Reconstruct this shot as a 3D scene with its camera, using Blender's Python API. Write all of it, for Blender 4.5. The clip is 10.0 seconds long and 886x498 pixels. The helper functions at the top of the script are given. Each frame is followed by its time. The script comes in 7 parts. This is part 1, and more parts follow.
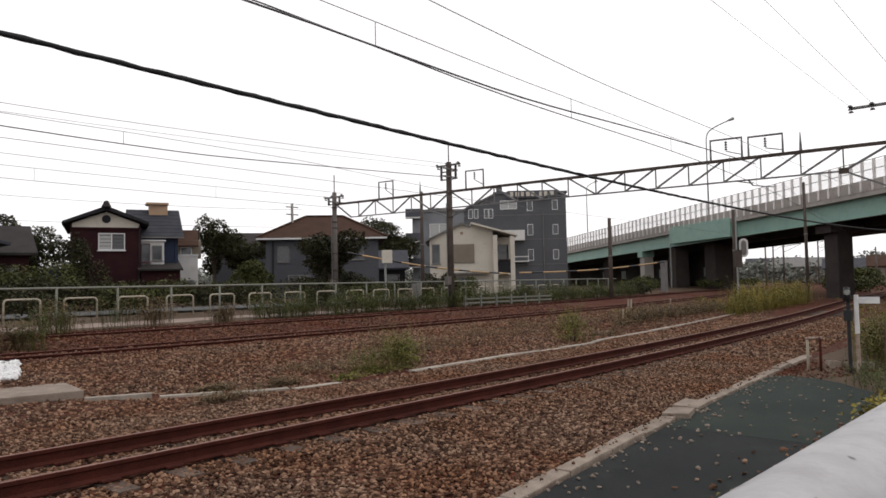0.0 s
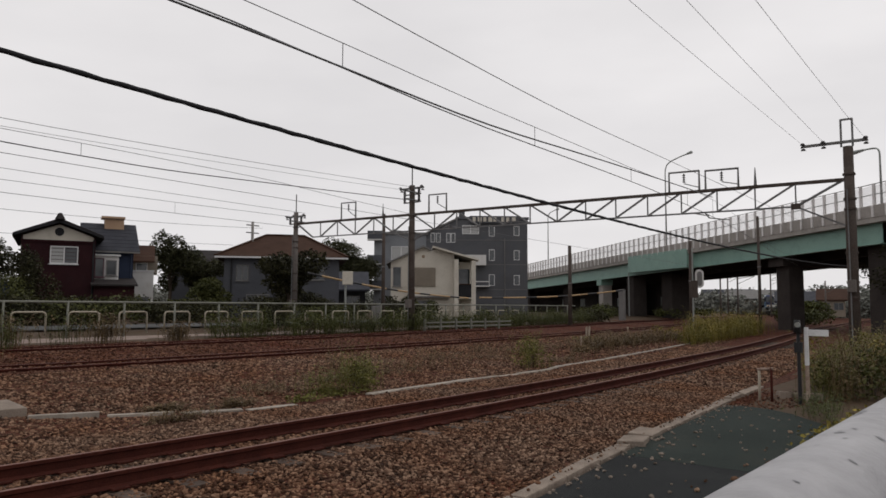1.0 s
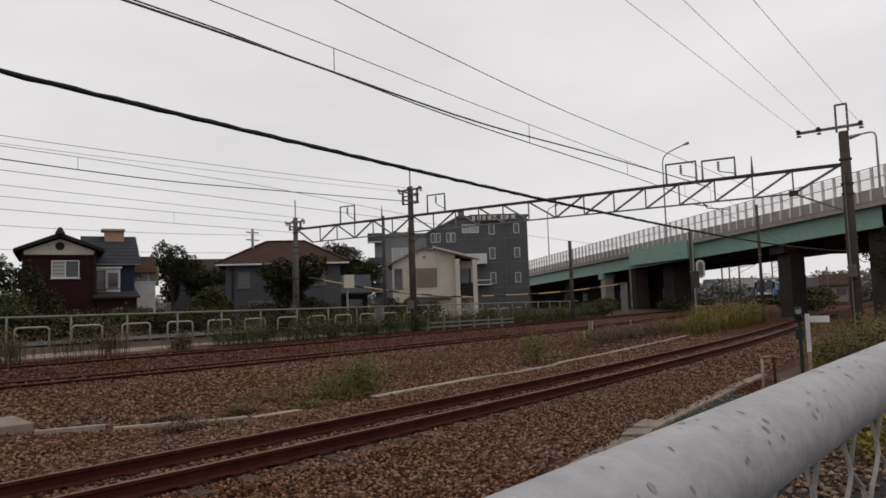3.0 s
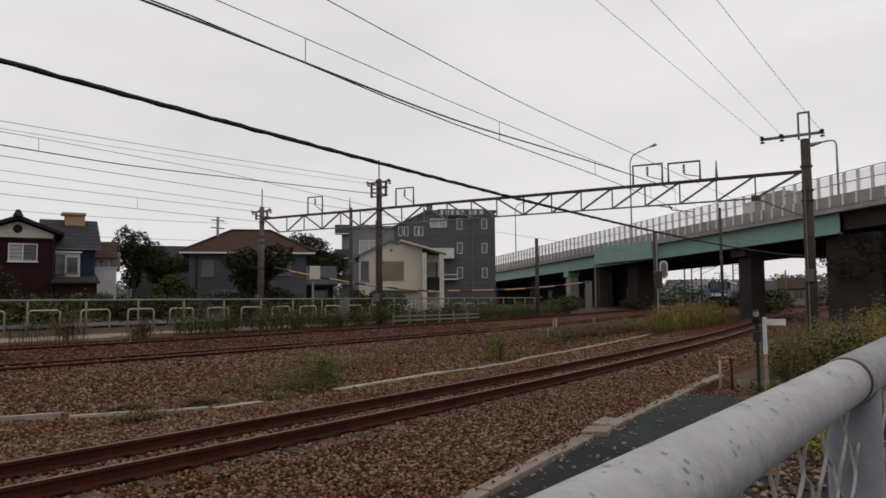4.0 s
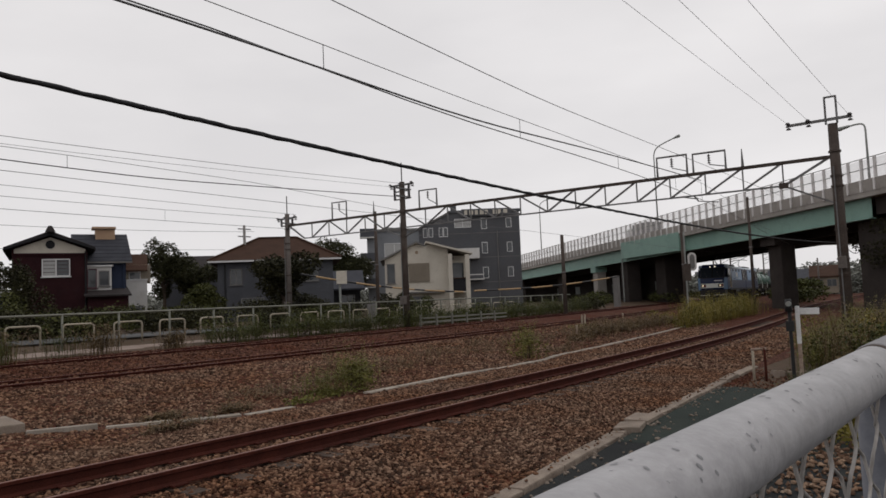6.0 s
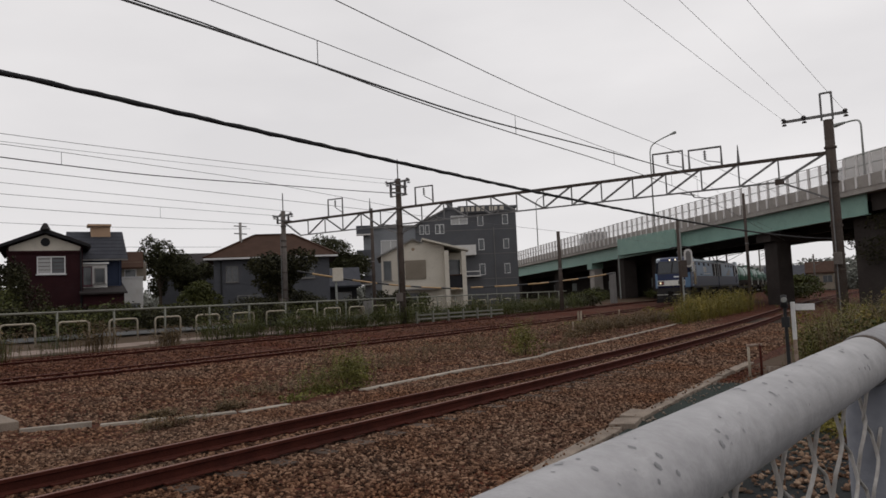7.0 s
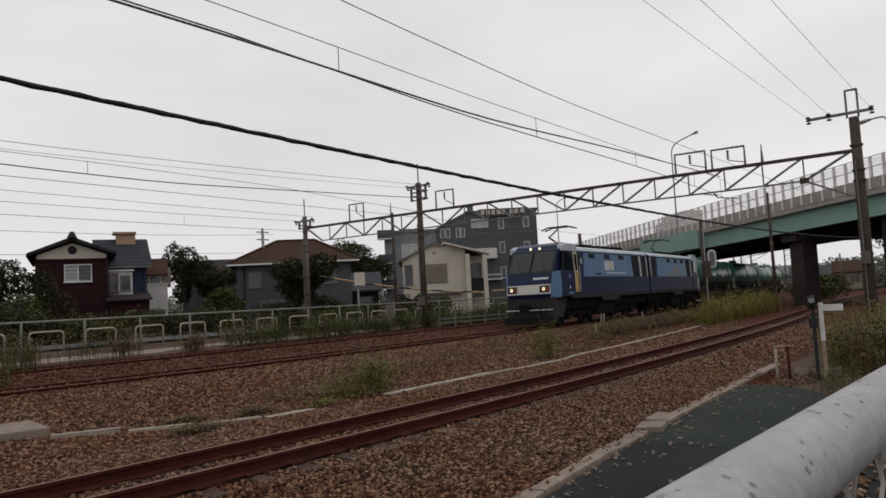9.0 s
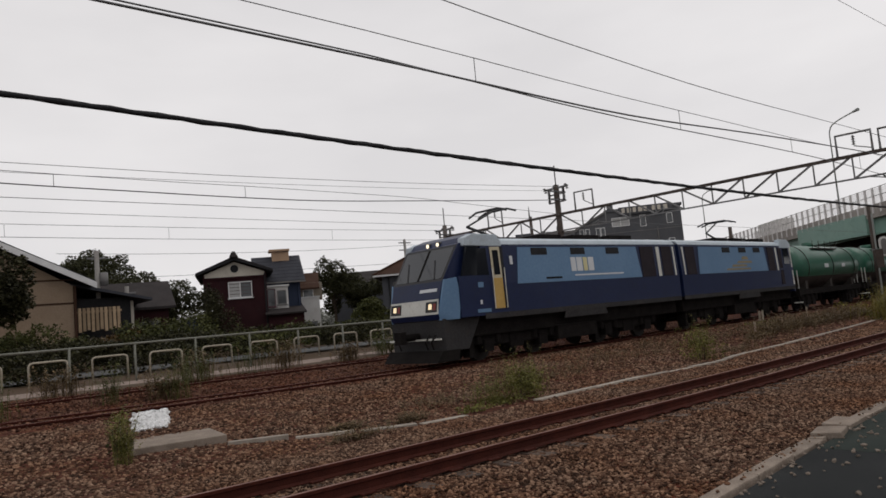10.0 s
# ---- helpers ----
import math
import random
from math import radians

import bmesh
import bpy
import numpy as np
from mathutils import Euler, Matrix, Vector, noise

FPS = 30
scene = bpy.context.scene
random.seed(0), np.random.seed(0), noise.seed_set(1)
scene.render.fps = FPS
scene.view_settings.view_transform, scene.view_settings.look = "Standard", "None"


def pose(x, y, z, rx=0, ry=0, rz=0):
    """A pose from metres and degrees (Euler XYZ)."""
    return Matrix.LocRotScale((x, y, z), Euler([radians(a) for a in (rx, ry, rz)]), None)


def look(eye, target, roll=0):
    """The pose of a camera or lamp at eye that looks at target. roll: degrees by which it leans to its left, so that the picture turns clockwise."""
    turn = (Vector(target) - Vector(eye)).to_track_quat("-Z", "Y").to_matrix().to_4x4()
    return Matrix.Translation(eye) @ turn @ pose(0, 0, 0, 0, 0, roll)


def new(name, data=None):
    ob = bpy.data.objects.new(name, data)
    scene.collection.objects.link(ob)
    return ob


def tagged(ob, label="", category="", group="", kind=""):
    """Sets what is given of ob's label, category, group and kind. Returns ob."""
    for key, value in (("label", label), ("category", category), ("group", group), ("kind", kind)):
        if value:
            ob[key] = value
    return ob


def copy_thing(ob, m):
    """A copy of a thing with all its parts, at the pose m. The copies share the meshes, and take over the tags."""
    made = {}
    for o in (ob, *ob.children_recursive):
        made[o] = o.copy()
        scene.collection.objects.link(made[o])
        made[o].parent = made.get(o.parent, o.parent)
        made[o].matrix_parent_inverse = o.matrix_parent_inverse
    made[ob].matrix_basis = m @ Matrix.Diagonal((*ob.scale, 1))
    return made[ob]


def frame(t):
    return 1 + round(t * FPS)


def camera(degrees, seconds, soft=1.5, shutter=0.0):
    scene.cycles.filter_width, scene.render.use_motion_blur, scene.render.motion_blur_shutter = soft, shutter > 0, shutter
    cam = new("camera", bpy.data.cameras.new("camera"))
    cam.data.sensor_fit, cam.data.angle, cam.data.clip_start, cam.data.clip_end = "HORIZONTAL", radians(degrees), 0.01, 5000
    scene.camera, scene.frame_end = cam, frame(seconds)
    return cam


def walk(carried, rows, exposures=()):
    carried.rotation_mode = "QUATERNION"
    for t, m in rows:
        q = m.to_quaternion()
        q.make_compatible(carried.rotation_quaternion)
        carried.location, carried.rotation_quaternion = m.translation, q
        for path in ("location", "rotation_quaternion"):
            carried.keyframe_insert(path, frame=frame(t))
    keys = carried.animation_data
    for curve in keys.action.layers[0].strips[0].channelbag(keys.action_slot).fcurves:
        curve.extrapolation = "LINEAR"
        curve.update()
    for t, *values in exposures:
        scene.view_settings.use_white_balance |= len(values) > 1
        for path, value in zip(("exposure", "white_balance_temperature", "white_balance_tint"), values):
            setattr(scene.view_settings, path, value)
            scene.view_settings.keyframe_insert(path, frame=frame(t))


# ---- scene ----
cam = camera(62.49, 10.0, soft=1.6)


def stand(x, y, z, yaw, pitch, roll):
    """A camera pose: yaw to the left from +y, pitch up, roll as in look()."""
    return pose(x, y, z, 90 + pitch, 0, yaw) @ pose(0, 0, 0, 0, 0, roll)


PATH = [  # seconds, place, yaw, pitch, roll
    (0.0, -0.013, 0.046, 1.572, -49.00, 2.70, -1.20),
    (0.3, -0.012, 0.042, 1.571, -49.94, 3.97, 0.32),
    (0.5, -0.013, 0.042, 1.569, -50.63, 4.55, -0.30),
    (1.0, -0.005, 0.047, 1.569, -52.03, 4.51, 0.22),
    (1.5, -0.002, 0.043, 1.570, -51.73, 4.69, -0.11),
    (2.0, 0.003, 0.045, 1.566, -52.17, 4.54, 0.34),
    (2.2, 0.006, 0.039, 1.564, -51.34, 4.60, -0.51),
    (3.3, -0.016, -0.021, 1.592, -52.40, 4.50, -2.38),
    (3.5, -0.019, -0.028, 1.603, -53.27, 4.54, -1.83),
    (4.0, -0.017, -0.021, 1.594, -54.51, 3.96, -0.50),
    (4.5, -0.003, -0.023, 1.589, -54.20, 3.65, -1.42),
    (5.0, -0.006, -0.027, 1.594, -53.21, 4.19, -1.94),
    (5.5, -0.012, -0.026, 1.595, -52.50, 4.16, -2.50),
    (7.0, 0.035, -0.025, 1.586, -52.77, 3.81, -2.60),
    (7.5, 0.045, -0.023, 1.594, -53.01, 4.10, -2.91),
    (8.0, 0.028, -0.021, 1.596, -53.03, 4.12, -3.15),
    (8.5, 0.030, -0.019, 1.598, -52.44, 4.00, -3.04),
    (8.9, 0.016, -0.014, 1.597, -51.42, 4.24, -3.80),
    (9.0, 0.013, -0.010, 1.598, -51.16, 4.16, -3.15),
    (9.3, 0.000, 0.002, 1.594, -49.42, 4.30, -3.87),
    (9.4, -0.004, 0.004, 1.594, -48.76, 4.20, -2.99),
    (9.5, -0.009, 0.000, 1.602, -47.63, 4.22, -4.15),
    (9.8, -0.042, 0.018, 1.594, -43.81, 4.73, -4.39),
    (10.0, -0.066, 0.047, 1.633, -40.36, 5.29, -5.15),
]
EXPOSURES = [(0.0, 0.56), (0.5, 0.23), (1.0, 0.02), (1.6, 0.0), (10.0, 0.0)]
walk(cam, [(r[0], stand(*r[1:])) for r in PATH], EXPOSURES)

# ---------------------------------------------------------------- light
world = bpy.data.worlds.new("overcast")
scene.world = world
world.use_nodes = True
wn, wl = world.node_tree.nodes, world.node_tree.links
wn.clear()
w_out = wn.new("ShaderNodeOutputWorld")
w_bg = wn.new("ShaderNodeBackground")
w_sky = wn.new("ShaderNodeTexSky")
w_sky.sky_type, w_sky.sun_disc = "NISHITA", False
w_sky.sun_elevation, w_sky.sun_rotation = radians(48), radians(70)
w_grey = wn.new("ShaderNodeHueSaturation")
w_grey.inputs["Saturation"].default_value = 0.12
w_grey.inputs["Value"].default_value = 0.09
w_co = wn.new("ShaderNodeTexCoord")
w_map = wn.new("ShaderNodeMapping")
w_map.inputs["Scale"].default_value = (1.0, 1.0, 3.2)
w_noise = wn.new("ShaderNodeTexNoise")
w_noise.inputs["Scale"].default_value, w_noise.inputs["Detail"].default_value = 2.3, 4.0
w_ramp = wn.new("ShaderNodeValToRGB")
w_ramp.color_ramp.elements[0].position, w_ramp.color_ramp.elements[0].color = 0.32, (0.725, 0.705, 0.715, 1)
w_ramp.color_ramp.elements[1].position, w_ramp.color_ramp.elements[1].color = 0.72, (0.865, 0.84, 0.845, 1)
w_mix = wn.new("ShaderNodeMixRGB")
w_mix.inputs[0].default_value = 0.88
wl.new(w_co.outputs["Generated"], w_map.inputs[0])
wl.new(w_map.outputs[0], w_noise.inputs["Vector"])
wl.new(w_noise.outputs["Fac"], w_ramp.inputs[0])
wl.new(w_sky.outputs[0], w_grey.inputs["Color"])
wl.new(w_grey.outputs[0], w_mix.inputs[1])
wl.new(w_ramp.outputs[0], w_mix.inputs[2])
wl.new(w_mix.outputs[0], w_bg.inputs[0])
wl.new(w_bg.outputs[0], w_out.inputs[0])
w_bg.inputs[1].default_value = 1.0

sun = new("sun", bpy.data.lights.new("sun", "SUN"))
sun.data.energy, sun.data.angle, sun.data.color = 0.5, radians(25), (1.0, 0.96, 0.9)
sun.matrix_world = look((0, 0, 40), (-23, 12, 0))


# ---------------------------------------------------------------- materials
def material(name, a, b, rough=0.8, metal=0.0, scale=3.0, fine=40.0, bump=0.3, spread=0.0, stain=None, stain_amount=0.5, coat=0.0, islands=False, spec=None):
    """A procedural surface: two colours mixed by coarse and fine noise, bump, stains; spread varies pieces by object or island."""
    m = bpy.data.materials.new(name)
    m.use_nodes = True
    n, l = m.node_tree.nodes, m.node_tree.links
    s = n["Principled BSDF"]
    s.inputs["Roughness"].default_value, s.inputs["Metallic"].default_value = rough, metal
    s.inputs["Coat Weight"].default_value = coat
    s.inputs["Specular IOR Level"].default_value = spec if spec is not None else 0.12 if rough > 0.55 else 0.3
    co = n.new("ShaderNodeTexCoord")
    coarse, grain = n.new("ShaderNodeTexNoise"), n.new("ShaderNodeTexNoise")
    coarse.inputs["Scale"].default_value, coarse.inputs["Detail"].default_value = scale, 5.0
    grain.inputs["Scale"].default_value, grain.inputs["Detail"].default_value = fine, 6.0
    l.new(co.outputs["Object"], coarse.inputs["Vector"])
    l.new(co.outputs["Object"], grain.inputs["Vector"])
    add = n.new("ShaderNodeMath")
    add.operation = "ADD"
    l.new(coarse.outputs["Fac"], add.inputs[0])
    l.new(grain.outputs["Fac"], add.inputs[1])
    ramp = n.new("ShaderNodeMapRange")
    ramp.inputs["From Min"].default_value, ramp.inputs["From Max"].default_value = 0.72, 1.28
    l.new(add.outputs[0], ramp.inputs["Value"])
    mix = n.new("ShaderNodeMixRGB")
    mix.inputs[1].default_value, mix.inputs[2].default_value = (*a, 1), (*b, 1)
    l.new(ramp.outputs[0], mix.inputs[0])
    colour = mix.outputs[0]
    if stain:
        spots = n.new("ShaderNodeTexNoise")
        spots.inputs["Scale"].default_value, spots.inputs["Detail"].default_value, spots.inputs["Roughness"].default_value = scale * 2.6, 8.0, 0.7
        l.new(co.outputs["Object"], spots.inputs["Vector"])
        cut = n.new("ShaderNodeMapRange")
        cut.inputs["From Min"].default_value, cut.inputs["From Max"].default_value = 0.52, 0.70
        cut.inputs["To Max"].default_value = stain_amount
        l.new(spots.outputs["Fac"], cut.inputs["Value"])
        dirt = n.new("ShaderNodeMixRGB")
        dirt.inputs[2].default_value = (*stain, 1)
        l.new(cut.outputs[0], dirt.inputs[0])
        l.new(colour, dirt.inputs[1])
        colour = dirt.outputs[0]
    if spread:
        hsv = n.new("ShaderNodeHueSaturation")
        span = n.new("ShaderNodeMapRange")
        span.inputs["To Min"].default_value, span.inputs["To Max"].default_value = 1 - spread, 1 + spread
        if islands:
            l.new(n.new("ShaderNodeNewGeometry").outputs["Random Per Island"], span.inputs["Value"])
        else:
            l.new(n.new("ShaderNodeObjectInfo").outputs["Random"], span.inputs["Value"])
        l.new(span.outputs[0], hsv.inputs["Value"])
        l.new(colour, hsv.inputs["Color"])
        colour = hsv.outputs[0]
    l.new(colour, s.inputs["Base Color"])
    if bump:
        bp = n.new("ShaderNodeBump")
        bp.inputs["Strength"].default_value, bp.inputs["Distance"].default_value = bump, 0.02
        l.new(grain.outputs["Fac"], bp.inputs["Height"])
        l.new(bp.outputs[0], s.inputs["Normal"])
    return m


def glowing(name, colour, strength):
    m = bpy.data.materials.new(name)
    m.use_nodes = True
    s = m.node_tree.nodes["Principled BSDF"]
    s.inputs["Base Color"].default_value = (*colour, 1)
    s.inputs["Emission Color"].default_value = (*colour, 1)
    s.inputs["Emission Strength"].default_value = strength
    return m


def stone_material(name, low, mid, high):
    """Loose stones: each one its own shade between three colours, with grain and dust."""
    m = material(name, mid, mid, rough=0.92, scale=9, fine=60, bump=0.5)
    n, l = m.node_tree.nodes, m.node_tree.links
    s = n["Principled BSDF"]
    ramp = n.new("ShaderNodeValToRGB")
    ramp.color_ramp.elements[0].color, ramp.color_ramp.elements[1].color = (*low, 1), (*high, 1)
    e = ramp.color_ramp.elements.new(0.5)
    e.color = (*mid, 1)
    l.new(n.new("ShaderNodeNewGeometry").outputs["Random Per Island"], ramp.inputs[0])
    grain = n.new("ShaderNodeTexNoise")
    grain.inputs["Scale"].default_value, grain.inputs["Detail"].default_value = 0.7, 6.0
    l.new(n.new("ShaderNodeTexCoord").outputs["Object"], grain.inputs["Vector"])
    rust = n.new("ShaderNodeMixRGB")
    rust.blend_type = "MULTIPLY"
    rust.inputs[2].default_value = (0.90, 0.72, 0.60, 1)
    cut = n.new("ShaderNodeMapRange")
    cut.inputs["From Min"].default_value, cut.inputs["From Max"].default_value = 0.4, 0.68
    l.new(grain.outputs["Fac"], cut.inputs["Value"])
    l.new(cut.outputs[0], rust.inputs[0])
    l.new(ramp.outputs[0], rust.inputs[1])
    l.new(rust.outputs[0], s.inputs["Base Color"])
    return m


def ballast_sheet():
    """Ballast seen from afar: stones as a cell pattern with relief, drier and rustier patches, earth beyond the line."""
    m = bpy.data.materials.new("ballast_bed")
    m.use_nodes = True
    n, l = m.node_tree.nodes, m.node_tree.links
    s = n["Principled BSDF"]
    s.inputs["Roughness"].default_value = 0.95
    s.inputs["Specular IOR Level"].default_value = 0.08
    co = n.new("ShaderNodeTexCoord")
    cells = n.new("ShaderNodeTexVoronoi")
    cells.inputs["Scale"].default_value = 15.0
    l.new(co.outputs["Object"], cells.inputs["Vector"])
    ramp = n.new("ShaderNodeValToRGB")
    ramp.color_ramp.elements[0].color, ramp.color_ramp.elements[1].color = (0.028, 0.0115, 0.008, 1), (0.128, 0.060, 0.041, 1)
    sep = n.new("ShaderNodeSeparateColor")
    l.new(cells.outputs["Color"], sep.inputs[0])
    l.new(sep.outputs[0], ramp.inputs[0])
    patch = n.new("ShaderNodeTexNoise")
    patch.inputs["Scale"].default_value, patch.inputs["Detail"].default_value = 0.35, 7.0
    l.new(co.outputs["Object"], patch.inputs["Vector"])
    cut = n.new("ShaderNodeMapRange")
    cut.inputs["From Min"].default_value, cut.inputs["From Max"].default_value = 0.38, 0.66
    l.new(patch.outputs["Fac"], cut.inputs["Value"])
    rust = n.new("ShaderNodeMixRGB")
    rust.blend_type = "MULTIPLY"
    rust.inputs[2].default_value = (0.88, 0.58, 0.47, 1)
    l.new(cut.outputs[0], rust.inputs[0])
    l.new(ramp.outputs[0], rust.inputs[1])
    l.new(rust.outputs[0], s.inputs["Base Color"])
    bp = n.new("ShaderNodeBump")
    bp.inputs["Strength"].default_value, bp.inputs["Distance"].default_value = 0.9, 0.04
    bp.invert = True
    l.new(cells.outputs["Distance"], bp.inputs["Height"])
    l.new(bp.outputs[0], s.inputs["Normal"])
    return m


M = {
    "ballast": ballast_sheet(),
    "stone": stone_material("ballast_stone", (0.029, 0.017, 0.012), (0.116, 0.066, 0.044), (0.31, 0.205, 0.143)),
    "litter_brown": stone_material("dry_leaf_litter", (0.06, 0.038, 0.026), (0.16, 0.105, 0.075), (0.30, 0.23, 0.17)),
    "red_stone": stone_material("rusty_ballast_stone", (0.022, 0.010, 0.007), (0.092, 0.042, 0.027), (0.21, 0.118, 0.080)),
    "earth": material("dry_earth_and_grass", (0.082, 0.050, 0.034), (0.056, 0.041, 0.022), scale=0.4, fine=6, bump=0.6),
    "rust": material("rusted_rail", (0.033, 0.009, 0.0065), (0.068, 0.018, 0.012), rough=0.85, scale=4, fine=60, bump=0.25),
    "rail_head": material("dull_rail_head", (0.15, 0.075, 0.058), (0.22, 0.122, 0.098), rough=0.6, metal=0.2, scale=2, fine=50, bump=0.1),
    "sleeper": material("weathered_sleeper", (0.06, 0.042, 0.034), (0.12, 0.09, 0.072), scale=3, fine=30, bump=0.5, spread=0.25),
    "concrete": material("weathered_concrete", (0.115, 0.098, 0.082), (0.18, 0.155, 0.13), scale=1.2, fine=35, bump=0.25, stain=(0.15, 0.13, 0.11), stain_amount=0.5, spread=0.1),
    "kerb": material("kerb_concrete", (0.155, 0.124, 0.10), (0.28, 0.232, 0.19), scale=3.5, fine=50, bump=0.5, stain=(0.2, 0.15, 0.12), stain_amount=0.6, spread=0.12),
    "trough": material("pale_trough_concrete", (0.24, 0.21, 0.175), (0.36, 0.32, 0.275), scale=2.5, fine=50, bump=0.3, stain=(0.2, 0.15, 0.12), stain_amount=0.5, spread=0.15),
    "edging": material("pinkish_edging_concrete", (0.19, 0.145, 0.122), (0.29, 0.23, 0.198), scale=1.6, fine=35, bump=0.3, stain=(0.12, 0.09, 0.075), stain_amount=0.6),
    # bridge concrete made near-black to carry the shade under the viaduct
    "pier": material("shaded_bridge_concrete", (0.032, 0.026, 0.024), (0.056, 0.047, 0.043), scale=0.8, fine=20, bump=0.2, stain=(0.03, 0.026, 0.024), stain_amount=0.6),
    "asphalt": material("old_asphalt", (0.013, 0.0145, 0.015), (0.024, 0.026, 0.027), rough=0.9, scale=0.7, fine=120, bump=0.5, stain=(0.04, 0.043, 0.04), stain_amount=0.4),
    "asphalt_old": material("greenish_asphalt", (0.018, 0.025, 0.022), (0.030, 0.038, 0.034), rough=0.9, scale=0.9, fine=110, bump=0.5, stain=(0.045, 0.045, 0.036), stain_amount=0.5),
    "road": material("road_asphalt", (0.07, 0.07, 0.07), (0.1, 0.1, 0.1), rough=0.9, scale=0.4, fine=80, bump=0.3),
    "steel": material("painted_gantry_steel", (0.13, 0.13, 0.13), (0.21, 0.21, 0.21), rough=0.6, metal=0.2, scale=1.5, fine=25, bump=0.1, stain=(0.12, 0.07, 0.05), stain_amount=0.5),
    "mast": material("weathered_mast", (0.05, 0.04, 0.035), (0.10, 0.082, 0.072), rough=0.85, scale=1.2, fine=25, bump=0.3, stain=(0.06, 0.035, 0.025), stain_amount=0.6),
    "mast_mid": material("stained_grey_mast", (0.10, 0.088, 0.08), (0.17, 0.15, 0.14), rough=0.9, scale=1.2, fine=25, bump=0.3, stain=(0.05, 0.04, 0.035), stain_amount=0.7),
    "mast_pale": material("grey_concrete_mast", (0.2, 0.19, 0.18), (0.3, 0.285, 0.27), rough=0.9, scale=1.2, fine=25, bump=0.2, stain=(0.12, 0.1, 0.09), stain_amount=0.5),
    "wire": material("grey_copper_wire", (0.10, 0.10, 0.105), (0.16, 0.16, 0.165), rough=0.6, metal=0.4, bump=0),
    "wire_dark": material("black_cable_sheath", (0.018, 0.018, 0.02), (0.035, 0.035, 0.038), rough=0.7, scale=5, fine=60, bump=0.1),
    "porcelain": material("brown_insulator", (0.05, 0.045, 0.045), (0.09, 0.08, 0.08), rough=0.35, bump=0),
    "galv": material("galvanised_rail", (0.22, 0.235, 0.225), (0.32, 0.335, 0.32), rough=0.55, metal=0.3, scale=2, fine=40, bump=0.1, stain=(0.2, 0.16, 0.12), stain_amount=0.4),
    "fence_green": material("grey_green_fence_paint", (0.145, 0.148, 0.125), (0.22, 0.22, 0.19), rough=0.6, scale=2, fine=40, bump=0.1, stain=(0.10, 0.08, 0.06), stain_amount=0.4),
    "white_paint": material("worn_white_paint", (0.30, 0.265, 0.21), (0.42, 0.375, 0.30), rough=0.6, scale=2.5, fine=40, bump=0.1, stain=(0.3, 0.26, 0.2), stain_amount=0.5, spread=0.1),
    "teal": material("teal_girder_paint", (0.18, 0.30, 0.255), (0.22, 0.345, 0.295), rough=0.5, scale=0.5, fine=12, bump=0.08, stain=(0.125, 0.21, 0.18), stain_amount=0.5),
    # girder steel with the shade below the deck put into its colour
    "shaded_steel": material("shaded_girder_steel", (0.035, 0.033, 0.030), (0.062, 0.058, 0.053), rough=0.8, scale=0.8, fine=15, bump=0.1, stain=(0.03, 0.025, 0.02), stain_amount=0.5),
    "deck": material("viaduct_deck_concrete", (0.26, 0.24, 0.22), (0.36, 0.335, 0.31), scale=0.6, fine=15, bump=0.2, stain=(0.18, 0.165, 0.15), stain_amount=0.6),
}


